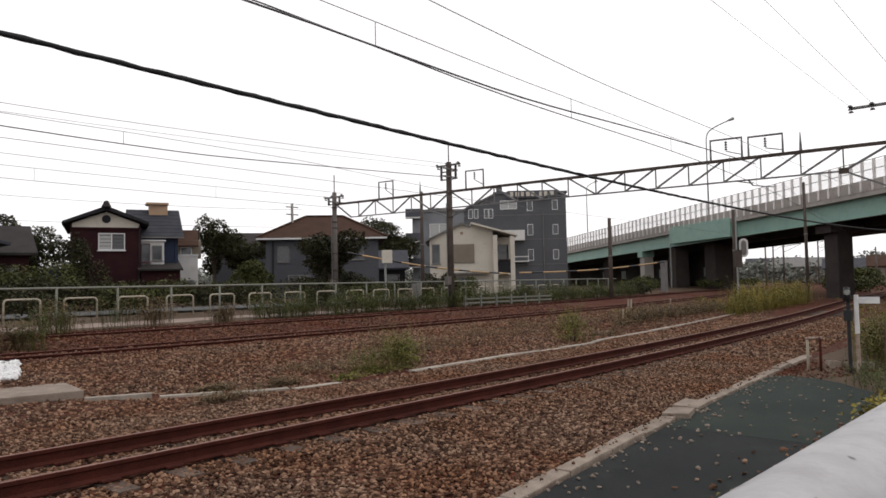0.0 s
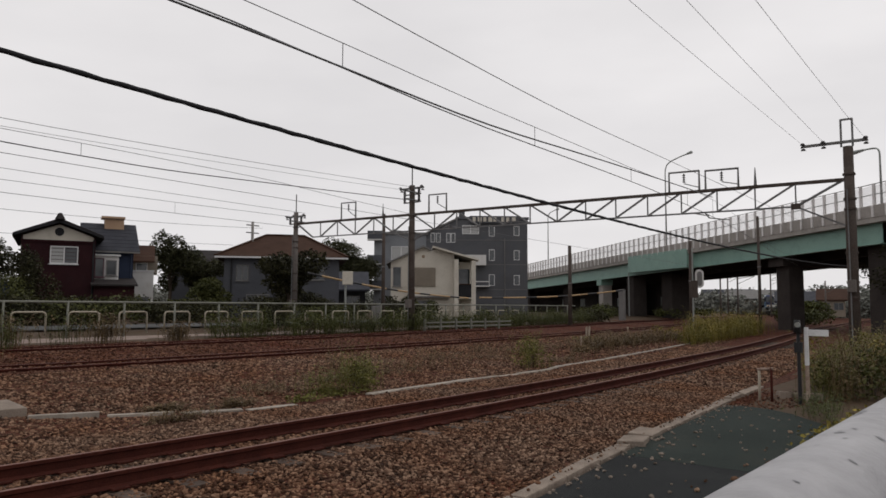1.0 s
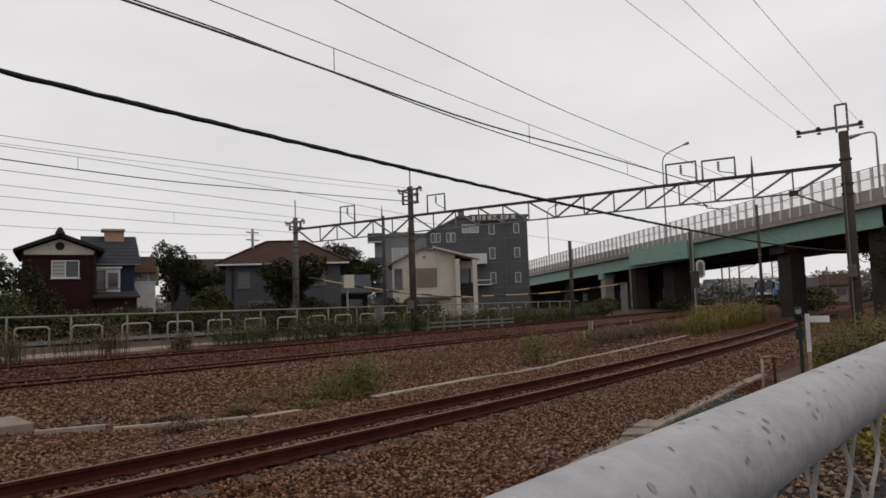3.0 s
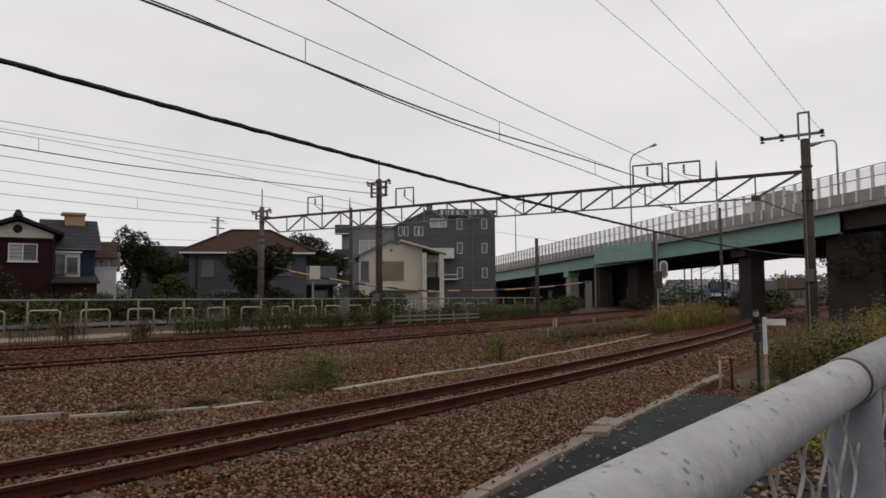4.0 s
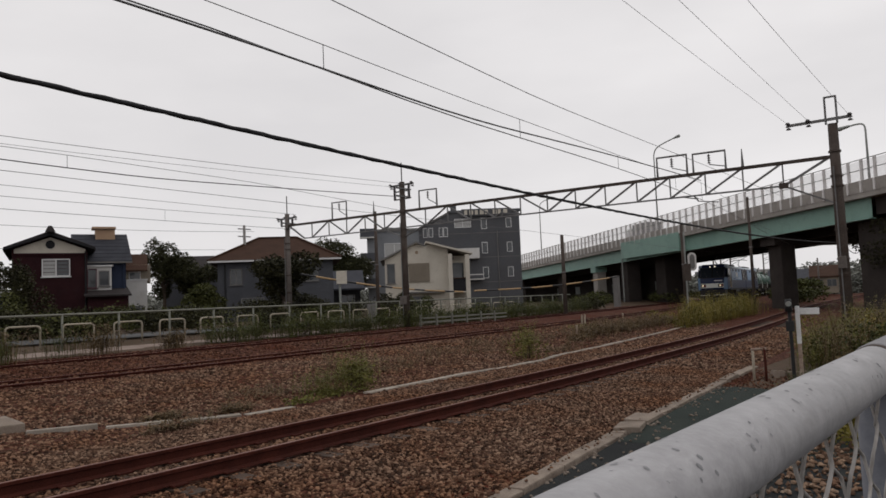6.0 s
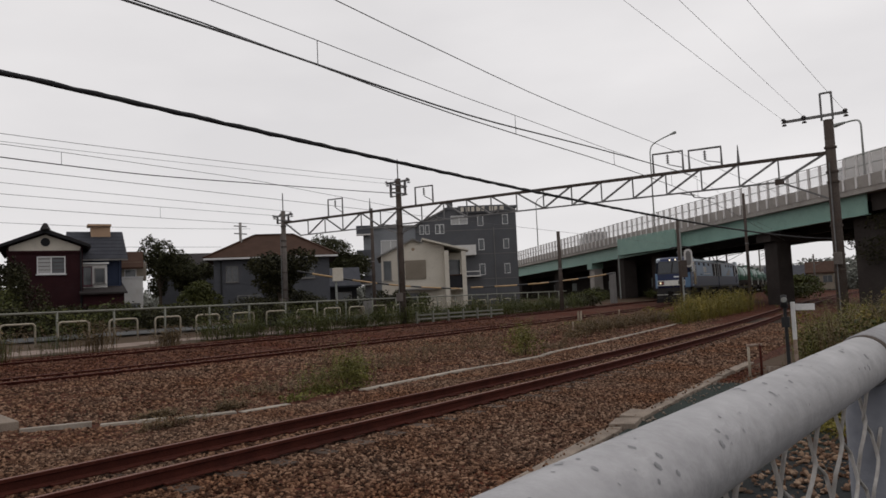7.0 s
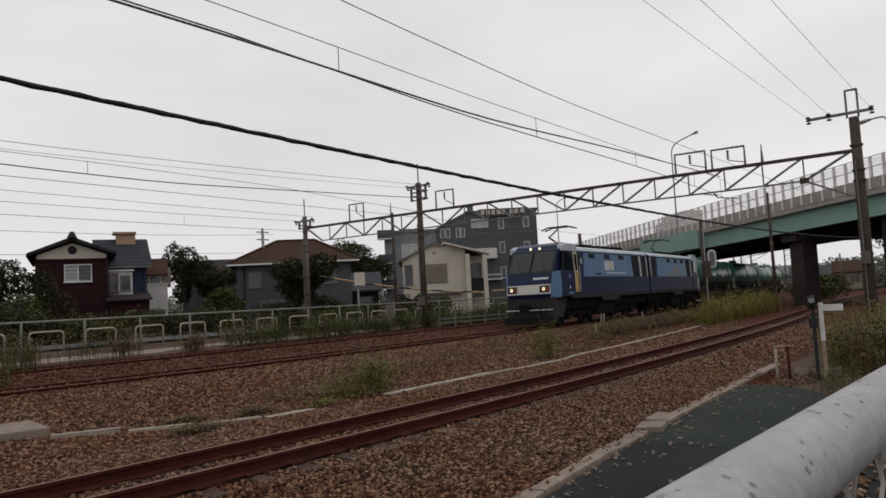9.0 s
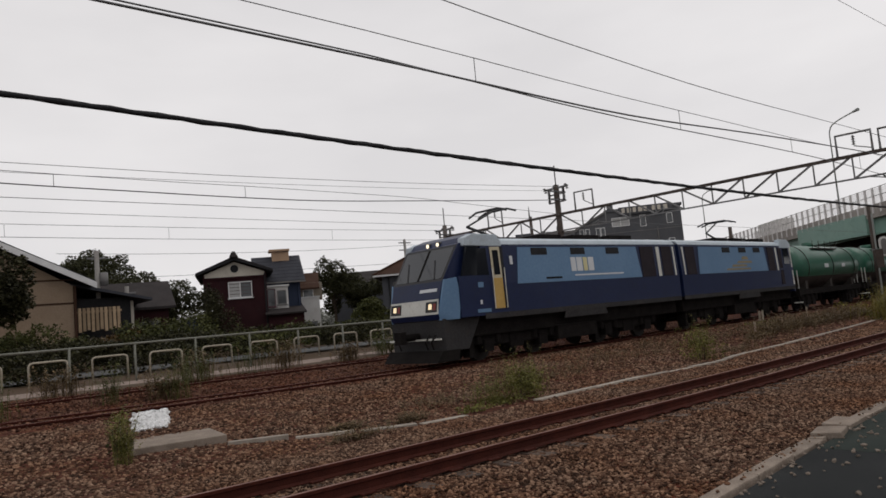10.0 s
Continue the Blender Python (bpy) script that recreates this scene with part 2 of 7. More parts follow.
# ---------------------------------------------------------------- building helpers
class Shape:
    """Collects faces for one mesh."""

    def __init__(self):
        self.v, self.f, self.m = [], [], []

    def add(self, verts, faces, slot=0):
        k = len(self.v)
        self.v += [tuple(p) for p in verts]
        self.f += [tuple(i + k for i in q) for q in faces]
        self.m += [slot] * len(faces)
        return self

    def box(self, x0, x1, y0, y1, z0, z1, slot=0, m=None):
        p = [Vector(q) for q in ((x0, y0, z0), (x1, y0, z0), (x1, y1, z0), (x0, y1, z0), (x0, y0, z1), (x1, y0, z1), (x1, y1, z1), (x0, y1, z1))]
        if m:
            p = [m @ q for q in p]
        return self.add(p, ((3, 2, 1, 0), (4, 5, 6, 7), (0, 1, 5, 4), (1, 2, 6, 5), (2, 3, 7, 6), (3, 0, 4, 7)), slot)

    def bar(self, p, q, w, h=None, slot=0):
        """A square bar from p to q."""
        p, q, h = Vector(p), Vector(q), h or w
        d = (q - p).normalized()
        side = d.cross(Vector((0, 0, 1)))
        side = side.normalized() if side.length > 1e-4 else Vector((1, 0, 0))
        up = side.cross(d)
        a, b = side * w / 2, up * h / 2
        c = [p - a - b, p + a - b, p + a + b, p - a + b, q - a - b, q + a - b, q + a + b, q - a + b]
        return self.add(c, ((0, 1, 2, 3), (7, 6, 5, 4), (0, 4, 5, 1), (1, 5, 6, 2), (2, 6, 7, 3), (3, 7, 4, 0)), slot)

    def tube(self, pts, r, n=8, slot=0, caps=True):
        """A round pipe through points; r is one radius or one for each point."""
        pts = [Vector(p) for p in pts]
        rs = r if isinstance(r, (list, tuple)) else [r] * len(pts)
        verts, faces = [], []
        side = None
        for i, p in enumerate(pts):
            d = (pts[min(i + 1, len(pts) - 1)] - pts[max(i - 1, 0)]).normalized()
            if side is None:
                side = d.orthogonal().normalized()
            side = (side - d * side.dot(d)).normalized()
            up = d.cross(side)
            verts += [p + (side * math.cos(2 * math.pi * k / n) + up * math.sin(2 * math.pi * k / n)) * rs[i] for k in range(n)]
        for i in range(len(pts) - 1):
            faces += [(i * n + k, i * n + (k + 1) % n, (i + 1) * n + (k + 1) % n, (i + 1) * n + k) for k in range(n)]
        if caps:
            faces += [tuple(range(n))[::-1], tuple(range((len(pts) - 1) * n, len(pts) * n))]
        return self.add(verts, faces, slot)

    def prism(self, outline, axis, a, b, slot=0, m=None):
        """An outline of (u, v) pushed from a to b along x, y or z."""
        def at(u, v, w):
            q = Vector({"x": (w, u, v), "y": (u, w, v), "z": (u, v, w)}[axis])
            return m @ q if m else q
        n = len(outline)
        verts = [at(u, v, a) for u, v in outline] + [at(u, v, b) for u, v in outline]
        faces = [tuple(range(n))[::-1], tuple(range(n, 2 * n))] + [(i, (i + 1) % n, n + (i + 1) % n, n + i) for i in range(n)]
        return self.add(verts, faces, slot)

    def mesh(self, name, materials, smooth=False, bevel=0.0, m=None):
        me = bpy.data.meshes.new(name)
        pts = [m @ Vector(p) for p in self.v] if m else self.v
        me.from_pydata(pts, [], self.f)
        for mat in materials if isinstance(materials, (list, tuple)) else [materials]:
            me.materials.append(mat)
        me.polygons.foreach_set("material_index", self.m)
        bm = bmesh.new()
        bm.from_mesh(me)
        bmesh.ops.recalc_face_normals(bm, faces=bm.faces)
        if bevel:
            sharp = [e for e in bm.edges if len(e.link_faces) == 2 and e.calc_face_angle() > 0.5]
            bmesh.ops.bevel(bm, geom=sharp, offset=bevel, segments=2, affect="EDGES", profile=0.6, clamp_overlap=True)
        bm.to_mesh(me)
        bm.free()
        if smooth:
            me.polygons.foreach_set("use_smooth", [True] * len(me.polygons))
        me.update()
        return me


def part(name, shape, mat, parent=None, label="", smooth=False, bevel=0.0, at=None):
    """One mesh object, under a thing or a part."""
    me = shape if isinstance(shape, bpy.types.Mesh) else shape.mesh(name, mat, smooth, bevel)
    ob = new(name, me)
    if parent:
        ob.parent = parent
    if at is not None:
        ob.matrix_basis = at
    if label:
        ob["label"] = label
    return ob


def thing(name, label, category, group="", kind="", at=None):
    """An Empty at a thing's base, that carries its parts."""
    ob = new(name)
    ob.empty_display_size = 0.2
    if at is not None:
        ob.matrix_basis = at
    return tagged(ob, label, category, group, kind)


def curve_through(points):
    """A smooth function through a few (x, y) pairs."""
    xs, ys = [p[0] for p in points], [p[1] for p in points]
    tang = [(ys[min(i + 1, len(xs) - 1)] - ys[max(i - 1, 0)]) / (xs[min(i + 1, len(xs) - 1)] - xs[max(i - 1, 0)]) for i in range(len(xs))]

    def at(x):
        if x <= xs[0]:
            return ys[0] + tang[0] * (x - xs[0])
        for i in range(len(xs) - 1):
            if x <= xs[i + 1]:
                h = xs[i + 1] - xs[i]
                s = (x - xs[i]) / h
                return (ys[i] * (1 + 2 * s) * (1 - s) ** 2 + tang[i] * h * s * (1 - s) ** 2 + ys[i + 1] * s * s * (3 - 2 * s) + tang[i + 1] * h * s * s * (s - 1))
        return ys[-1] + tang[-1] * (x - xs[-1])
    return at


# ---------------------------------------------------------------- the lie of the land
near_line = curve_through([(-60, 7.4), (-20, 7.4), (2, 7.4), (10, 7.4), (18, 7.65), (31, 8.5), (51, 10.7), (72, 12.6), (100, 14.2), (160, 15.5), (300, 18)])


far_line = curve_through([(-60, 16.95), (-5, 16.95), (8, 16.95), (16, 17.0), (28, 17.6), (42.8, 19.0), (57.6, 20.9), (76.8, 23.2), (97.6, 26.2), (110, 28.7), (160, 38.5), (300, 66)])


spread_left = curve_through([(-60, 3.4), (-5, 1.5), (2, 0.75), (6, 0.25), (10, 0.0), (14, 0.0), (300, 0.0)])


def train_line(x):
    return far_line(x) + (spread_left(x) if x < 10 else 0.0)


def third_line(x):
    return far_line(x) + 4.2 + (0.6 * spread_left(x) if x < 10 else 0.0)


trough_line = curve_through([(-30, 12.6), (3, 12.6), (5, 11.95), (6.8, 11.0), (8.1, 10.45), (11, 10.45), (15, 10.6), (18, 10.55), (20, 10.95), (25, 11.35), (35, 12.6), (55, 15.2)])
kerb_line = curve_through([(-20, 2.9), (2, 3.45), (6, 3.8), (9.3, 4.15), (12, 4.35), (17.6, 4.75), (26, 5.4), (60, 8.5)])
cross_section = curve_through([(-400, -0.3), (-60, -0.28), (0, -0.27), (3.4, -0.26), (4.2, -0.27), (5.4, -0.24), (6.3, -0.2), (8.6, -0.2), (9.6, -0.22), (11.2, -0.2), (13, -0.05), (15.4, 0.14), (18.4, 0.17), (20.0, 0.31), (22.6, 0.35), (24.3, 0.45), (30, 0.6), (60, 0.7), (400, 0.7)])


def land(x, y):
    """Height of the ground; the bands follow the curve of the tracks."""
    k = min(1.0, max(0.0, (y - 9) / 6))
    bend = (near_line(x) - 7.4) * (1 - k) + (far_line(x) - 16.95) * k
    return cross_section(y - bend * min(1.0, max(0.0, (abs(y) + 5) / 8)))


RAIL_FAR, RAIL_THIRD = 0.24, 0.41


# ---------------------------------------------------------------- ground
def build_ground():
    xs = [-1500, -600, -250, -120, -60, -40] + [-30 + 1.0 * i for i in range(131)] + [110, 125, 150, 190, 260, 400, 700, 1500, 3000]
    ys = [-1500, -600, -250, -100, -50, -25, -12, -6, -3, 0, 1.5, 2.5] + [3.0 + 0.4 * i for i in range(60)] + [28, 30, 33, 37, 42, 50, 60, 80, 110, 160, 260, 450, 900, 1800, 3200]
    s = Shape()
    verts = [(x, y, land(x, y) + 0.02 * noise.noise((x * 0.9, y * 0.9, 0.3))) for y in ys for x in xs]
    faces, slots = [], []
    nx = len(xs)
    for j in range(len(ys) - 1):
        for i in range(nx - 1):
            faces.append((j * nx + i, j * nx + i + 1, (j + 1) * nx + i + 1, (j + 1) * nx + i))
            x, y = (xs[i] + xs[i + 1]) / 2, (ys[j] + ys[j + 1]) / 2
            slots.append(0 if kerb_line(x) - 0.3 < y < far_line(x) + 6.2 and -120 < x < 150 else 1)
    s.add(verts, faces)
    s.m = slots
    ob = part("ground", s, [M["ballast"], M["earth"]], smooth=True)
    tagged(ob, "brown rusty railway ballast and dry earth between tracks", "ground", kind="structure")

    def slab(name, outline, mat, label):
        n = len(outline)
        s = Shape()
        s.add([(x, y, -0.215) for x, y in outline] + [(x, y, -0.42) for x, y in outline], [tuple(range(n)), tuple(range(2 * n - 1, n - 1, -1))] + [(n + i, n + (i + 1) % n, (i + 1) % n, i) for i in range(n)])
        tagged(part(name, s, M[mat]), label, "pavement", kind="structure")
    edge = lambda xs: [(x, kerb_line(x) - 0.16) for x in xs]
    slab("pavement", [(-12, -7.5), (8.46, -7.5)] + edge([8.46, 7, 5, 3, 1, -2, -6, -12]), "asphalt", "dark patched asphalt path along the ballast")
    rim = [(8.47, -7.5), (11.7, -7.5), (11.9, 1.0), (12.2, 1.8), (12.45, 2.3), (13.0, 2.75), (13.5, 3.1), (13.9, 3.6), (14.0, 4.0)]
    slab("pavement", rim + edge([13.9, 13, 11, 9.5, 8.47]), "asphalt_old", "greenish older asphalt at the end of the path")


RAIL = [(-0.0635, -0.153), (0.0635, -0.153), (0.0635, -0.143), (0.012, -0.122), (0.0085, -0.05), (0.0325, -0.036), (0.0325, -0.006), (0.026, 0.0), (-0.026, 0.0), (-0.0325, -0.006), (-0.0325, -0.036), (-0.0085, -0.05), (-0.012, -0.122), (-0.0635, -0.143)]


def build_track(label, line, top, x0, x1, step, sleepers):
    track = thing("railway_track", label, "railway track", "parallel railway tracks")
    xs = []
    x = x0
    while x < x1:
        xs.append(x)
        x += step if x < 60 else step * 3
    n = len(RAIL)
    for side in (-0.5335, 0.5335):
        s = Shape()
        verts = []
        for x in xs:
            d = Vector((1, (line(x + 0.1) - line(x - 0.1)) / 0.2, 0)).normalized()
            across = Vector((-d.y, d.x, 0))
            c = Vector((x, line(x), top)) + across * side
            verts += [c + across * u + Vector((0, 0, w)) for u, w in RAIL]
        for i in range(len(xs) - 1):
            for k in range(n):
                s.f.append((i * n + k, i * n + (k + 1) % n, (i + 1) * n + (k + 1) % n, (i + 1) * n + k))
                s.m.append(1 if k == 7 else 0)
        s.v = verts
        s.f += [tuple(range(n)), tuple(range((len(xs) - 1) * n, len(xs) * n))]
        s.m += [0, 0]
        part("rail", s, [M["rust"], M["rail_head"]], track)
    if sleepers:
        me = Shape().box(-0.11, 0.11, -1.0, 1.0, -0.3, -0.163).mesh("sleeper", M["sleeper"], bevel=0.012)
        plate = Shape().box(-0.09, 0.09, -0.13, 0.13, -0.162, -0.14).mesh("fastening", M["rust"], bevel=0.006)
        x = sleepers[0]
        while x < sleepers[1]:
            turn = math.degrees(math.atan((line(x + 1) - line(x - 1)) / 2))
            tie = part("sleeper", me, None, track, at=pose(x, line(x), top - 0.01, 0, 0, turn + random.uniform(-1, 1)))
            for side in (-0.5335, 0.5335):
                part("rail_fastening", plate, None, tie, at=pose(0, side, 0.012))
            x += 0.62
    return track


build_ground()
build_track("rust-red running rails on ballast beside the path", near_line, 0.0, -40, 200, 0.5, (1.2, 40))
build_track("rusty rails of the line that the freight train uses", train_line, RAIL_FAR, -40, 260, 1.0, (2, 30))
build_track("rusty rails beside the lineside fence", third_line, RAIL_THIRD, -40, 260, 1.0, None)


# ---------------------------------------------------------------- kerb, cable trough, slab
def build_edges():
    kerb = thing("kerb", "pale concrete kerb between path and ballast, chipped", "kerb", kind="structure")
    x = -6.0
    while x < 17.4:
        length = 0.995
        a, b = Vector((x, kerb_line(x), 0)), Vector((x + length, kerb_line(x + length), 0))
        turn = math.degrees(math.atan2(b.y - a.y, b.x - a.x))
        w = 0.19 + random.uniform(-0.02, 0.02)
        s = Shape().box(0, length - 0.012, -w / 2, w / 2, -0.35, 0)
        part("kerb_stone", s, M["kerb"], kerb, bevel=0.014, at=pose(a.x, a.y, -0.196 + random.uniform(-0.02, 0.010), random.uniform(-4, 4), random.uniform(-0.6, 0.6), turn + random.uniform(-1, 1)))
        x += length
    for x, y, turn in ((9.3, 4.1, 14), (9.95, 4.2, 5)):
        part("kerb_cover", Shape().box(-0.26, 0.26, -0.17, 0.17, -0.1, 0), M["kerb"], kerb, bevel=0.012, at=pose(x, y, -0.155, random.uniform(-3, 3), random.uniform(-3, 3), turn))

    trough = thing("cable_trough", "row of pale concrete cable trough lids in the ballast", "cable trough")
    x = 5.0
    while x < 36:
        length = 0.98
        gone = 8.2 < x < 10.6
        a, b = Vector((x, trough_line(x), 0)), Vector((x + length * 0.95, trough_line(x + length * 0.95), 0))
        turn = math.degrees(math.atan2(b.y - a.y, b.x - a.x))
        z = land(x, a.y) + (0.0 if gone else 0.03)
        part("trough_lid", Shape().box(0, 0.985, -0.085, 0.085, -0.12, 0), M["trough"], trough, bevel=0.01, at=pose(a.x, a.y, z + random.uniform(-0.012, 0.012), random.uniform(-3, 3), 0, turn + random.uniform(-1, 1)))
        x += (b.x - a.x) / 0.95
    slab = part("concrete_slab", Shape().box(-0.75, 0.75, -0.66, 0.66, -0.25, 0.0), M["kerb"], bevel=0.02, at=pose(4.42, 12.85, 0.0, 0, 0, -10))
    tagged(slab, "flat pale concrete cover slab lying in the ballast", "concrete slab")


build_edges()


# ---------------------------------------------------------------- gantry with its masts
GX = 28.0


def build_gantry():
    g = thing("catenary_gantry", "grey steel lattice gantry over all tracks on dark masts", "catenary gantry")
    for y, z0, z1, r, mat in ((4.3, -0.3, 7.1, 0.19, "mast"), (23.9, 0.0, 7.7, 0.17, "mast"), (32.75, 0.3, 7.0, 0.16, "mast_mid")):
        mast = part("mast", Shape().tube([(GX, y, z0), (GX, y, z1)], [r, r * 0.82], 14), M[mat], g, smooth=True)
        for z in (1.9, 2.4, 3.4, 4.9, 5.25, 6.1):
            part("band", Shape().tube([(GX, y, z), (GX, y, z + 0.07)], r * 1.06, 12), M["mast"], mast)
    top = lambda y: 5.97 + (y - 5) * 0.0125
    a, b = 4.45, 32.6
    part("top_chord", Shape().bar((GX, a, top(a)), (GX, b, top(b)), 0.12, 0.115), M["mast"], g)
    part("bottom_chord", Shape().bar((GX, 6.0, top(6) - 0.83), (GX, 31.3, top(31) - 0.82), 0.06, 0.06), M["steel"], g)
    ys = [6.0 + 1.37 * i for i in range(19)]
    for i, y in enumerate(ys):
        lo, hi = top(y) - 0.83, top(y)
        part("post", Shape().bar((GX, y, lo), (GX, y, hi), 0.045), M["steel"], g)
        if i < 18:
            y2 = ys[i + 1]
            p, q = ((y, hi), (y2, top(y2) - 0.83)) if (y < 15 or (y > 20 and i % 2)) else ((y, lo), (y2, top(y2)))
            part("diagonal", Shape().bar((GX, *p), (GX, *q), 0.065), M["steel"], g)
    part("end_brace", Shape().bar((GX, 4.45, top(5)), (GX, 6.0, top(6) - 0.83), 0.075), M["steel"], g)
    part("end_brace", Shape().bar((GX, 31.3, top(31) - 0.82), (GX, 32.6, top(32)), 0.075), M["steel"], g)
    part("node_plate", Shape().box(GX - 0.04, GX + 0.04, 5.85, 6.15, top(6) - 0.92, top(6) - 0.72), M["mast"], g)
    part("knee_brace", Shape().bar((GX, 4.4, 4.35), (GX, 6.0, top(6) - 0.83), 0.06), M["steel"], g)
    for y in (22.5, 25.3):
        part("knee_brace", Shape().bar((GX, 23.9, 4.9), (GX, y, top(y) - 0.83), 0.06), M["steel"], g)
    for y0, y1, h in ((7.95, 9.16, 0.75), (9.4, 10.58, 0.8), (21.7, 22.8, 0.9), (27.9, 29.0, 0.93)):
        z = top((y0 + y1) / 2)
        frame_shape = Shape().tube([(GX, y0, z), (GX, y0, z + h), (GX, y1, z + h + 0.03), (GX, y1, z)], 0.045, 8)
        hoop = part("hoop", frame_shape, M["steel"], g)
        ym = (y0 + y1) / 2
        ins = Shape()
        for k in range(4):
            ins.tube([(GX, ym, z + h - 0.08 - 0.09 * k), (GX, ym, z + h - 0.13 - 0.09 * k)], [0.03, 0.07], 8)
        part("insulator", ins, M["porcelain"], hoop)
        stay = Shape()
        stay.bar((GX, y0, z + 0.15), (GX, ym, z + h - 0.45), 0.035)
        stay.bar((GX, ym, z + h - 0.42), (GX, ym, z + h - 0.05), 0.03)
        part("stay", stay, M["steel"], hoop)
    for y in (7.35, 25.9):
        part("spike", Shape().tube([(GX, y, top(y)), (GX, y, top(y) + 0.72)], [0.06, 0.015], 6), M["steel"], g)
    # crossarms with insulators on the masts
    for y, z, r0, r1 in ((4.3, 7.27, -0.6, 1.45), (23.9, 7.55, -0.75, 0.75), (32.75, 6.75, -0.8, 0.8)):
        arm = part("crossarm", Shape().bar((GX, y + r0, z), (GX, y + r1, z), 0.09), M["steel"], g)
        for off in (r0 + 0.05, r1 - 0.7, r1 - 0.05):
            ins = Shape()
            for k in range(3):
                ins.tube([(GX - 0.05 * k, y + off, z - 0.14 + 0.09 * k), (GX - 0.05 * k, y + off, z - 0.08 + 0.09 * k)], [0.09, 0.05], 8)
            part("insulator", ins, M["porcelain"], arm)
    # feeder arms along the line, with hanging insulators, and cable gear on the two rear masts
    for y, z in ((23.9, 7.35), (23.9, 6.95), (32.75, 6.45)):
        arm = part("feeder_arm", Shape().bar((GX - 0.55, y - 0.1, z), (GX + 0.55, y - 0.1, z), 0.07).bar((GX, y - 0.5, z - 0.12), (GX, y + 0.55, z - 0.12), 0.06), M["steel"], g)
        for off in (-0.45, 0.5):
            part("insulator", Shape().tube([(GX, y + off, z - 0.1 + 0.035 * k) for k in range(11)], [0.04, 0.085] * 5 + [0.04], 8), M["porcelain"], arm)
    for y in (23.9, 32.75, 4.3):
        box = part("switch_box", Shape().box(-0.14, 0.14, -0.12, 0.12, 0, 0.42), M["mast_mid"], g, bevel=0.02, at=pose(GX - 0.22, y, 1.5 if y > 5 else 2.1))
        part("conduit", Shape().tube([(GX - 0.2, y + 0.05, 0.1), (GX - 0.2, y + 0.05, 5.6)], 0.022, 6), M["steel"], g)
    for y, z0, z1 in ((4.15, 7.1, 8.05), (4.5, 7.1, 8.05), (23.9, 7.6, 8.7), (32.75, 6.9, 8.05)):
        part("finial", Shape().tube([(GX, y, z0), (GX, y, z1)], 0.035, 6), M["steel"], g)
    part("finial", Shape().bar((GX, 4.13, 8.05), (GX, 4.52, 8.05), 0.06), M["steel"], g)
    # cantilevers that steady the contact wires
    for yc, z in ((8.3, 4.85), (17.15, 5.35), (20.75, 5.35), (24.2, 5.35)):
        arm = Shape()
        arm.bar((GX, yc + 0.9, top(yc) - 0.83), (GX, yc + 0.75, z + 0.12), 0.045)
        arm.tube([(GX, yc + 0.75, z + 0.12), (GX, yc, z)], 0.02, 6)
        arm.bar((GX, yc + 1.3, top(yc) - 0.83), (GX, yc + 0.75, z + 0.2), 0.04)
        part("steady_arm", arm, M["steel"], g)


build_gantry()


# ---------------------------------------------------------------- wires
def hang(p, q, sag, n=24):
    p, q = Vector(p), Vector(q)
    return [p.lerp(q, i / n) - Vector((0, 0, 4 * sag * (i / n) * (1 - i / n))) for i in range(n + 1)]


def wire(name, label, pts, r, mat="wire", sides=6):
    return tagged(part(name, Shape().tube(pts, r, sides), M[mat], smooth=True), label, "overhead wire")


def catenary(label, line, supports, high, low, drop_step, r=0.009, sagging=0.42):
    """A messenger wire on supports, the contact wire below it, and droppers between."""
    c = thing("overhead_line", label, "overhead line", "overhead lines above the tracks")
    mess, cont = [], []
    for a, b in zip(supports[:-1], supports[1:]):
        for i in range(20):
            s = i / 20
            x = a + (b - a) * s
            sag = 4 * s * (1 - s)
            mess.append((x, line(x), high(x) - sagging * sag))
            cont.append((x, line(x), low(x)))
    part("messenger_wire", Shape().tube(mess, r * 0.7, 6), M["wire"], c, smooth=True)
    part("contact_wire", Shape().tube(cont, r * 1.15, 6), M["wire"], c, smooth=True)
    x = supports[0] + drop_step * 0.28
    while x < supports[-1] - 1:
        i = min(range(len(mess)), key=lambda k: abs(mess[k][0] - x))
        part("dropper", Shape().tube([mess[i], (mess[i][0], cont[i][1], cont[i][2])], r * 0.7, 5), M["wire"], c)
        x += drop_step
    return c


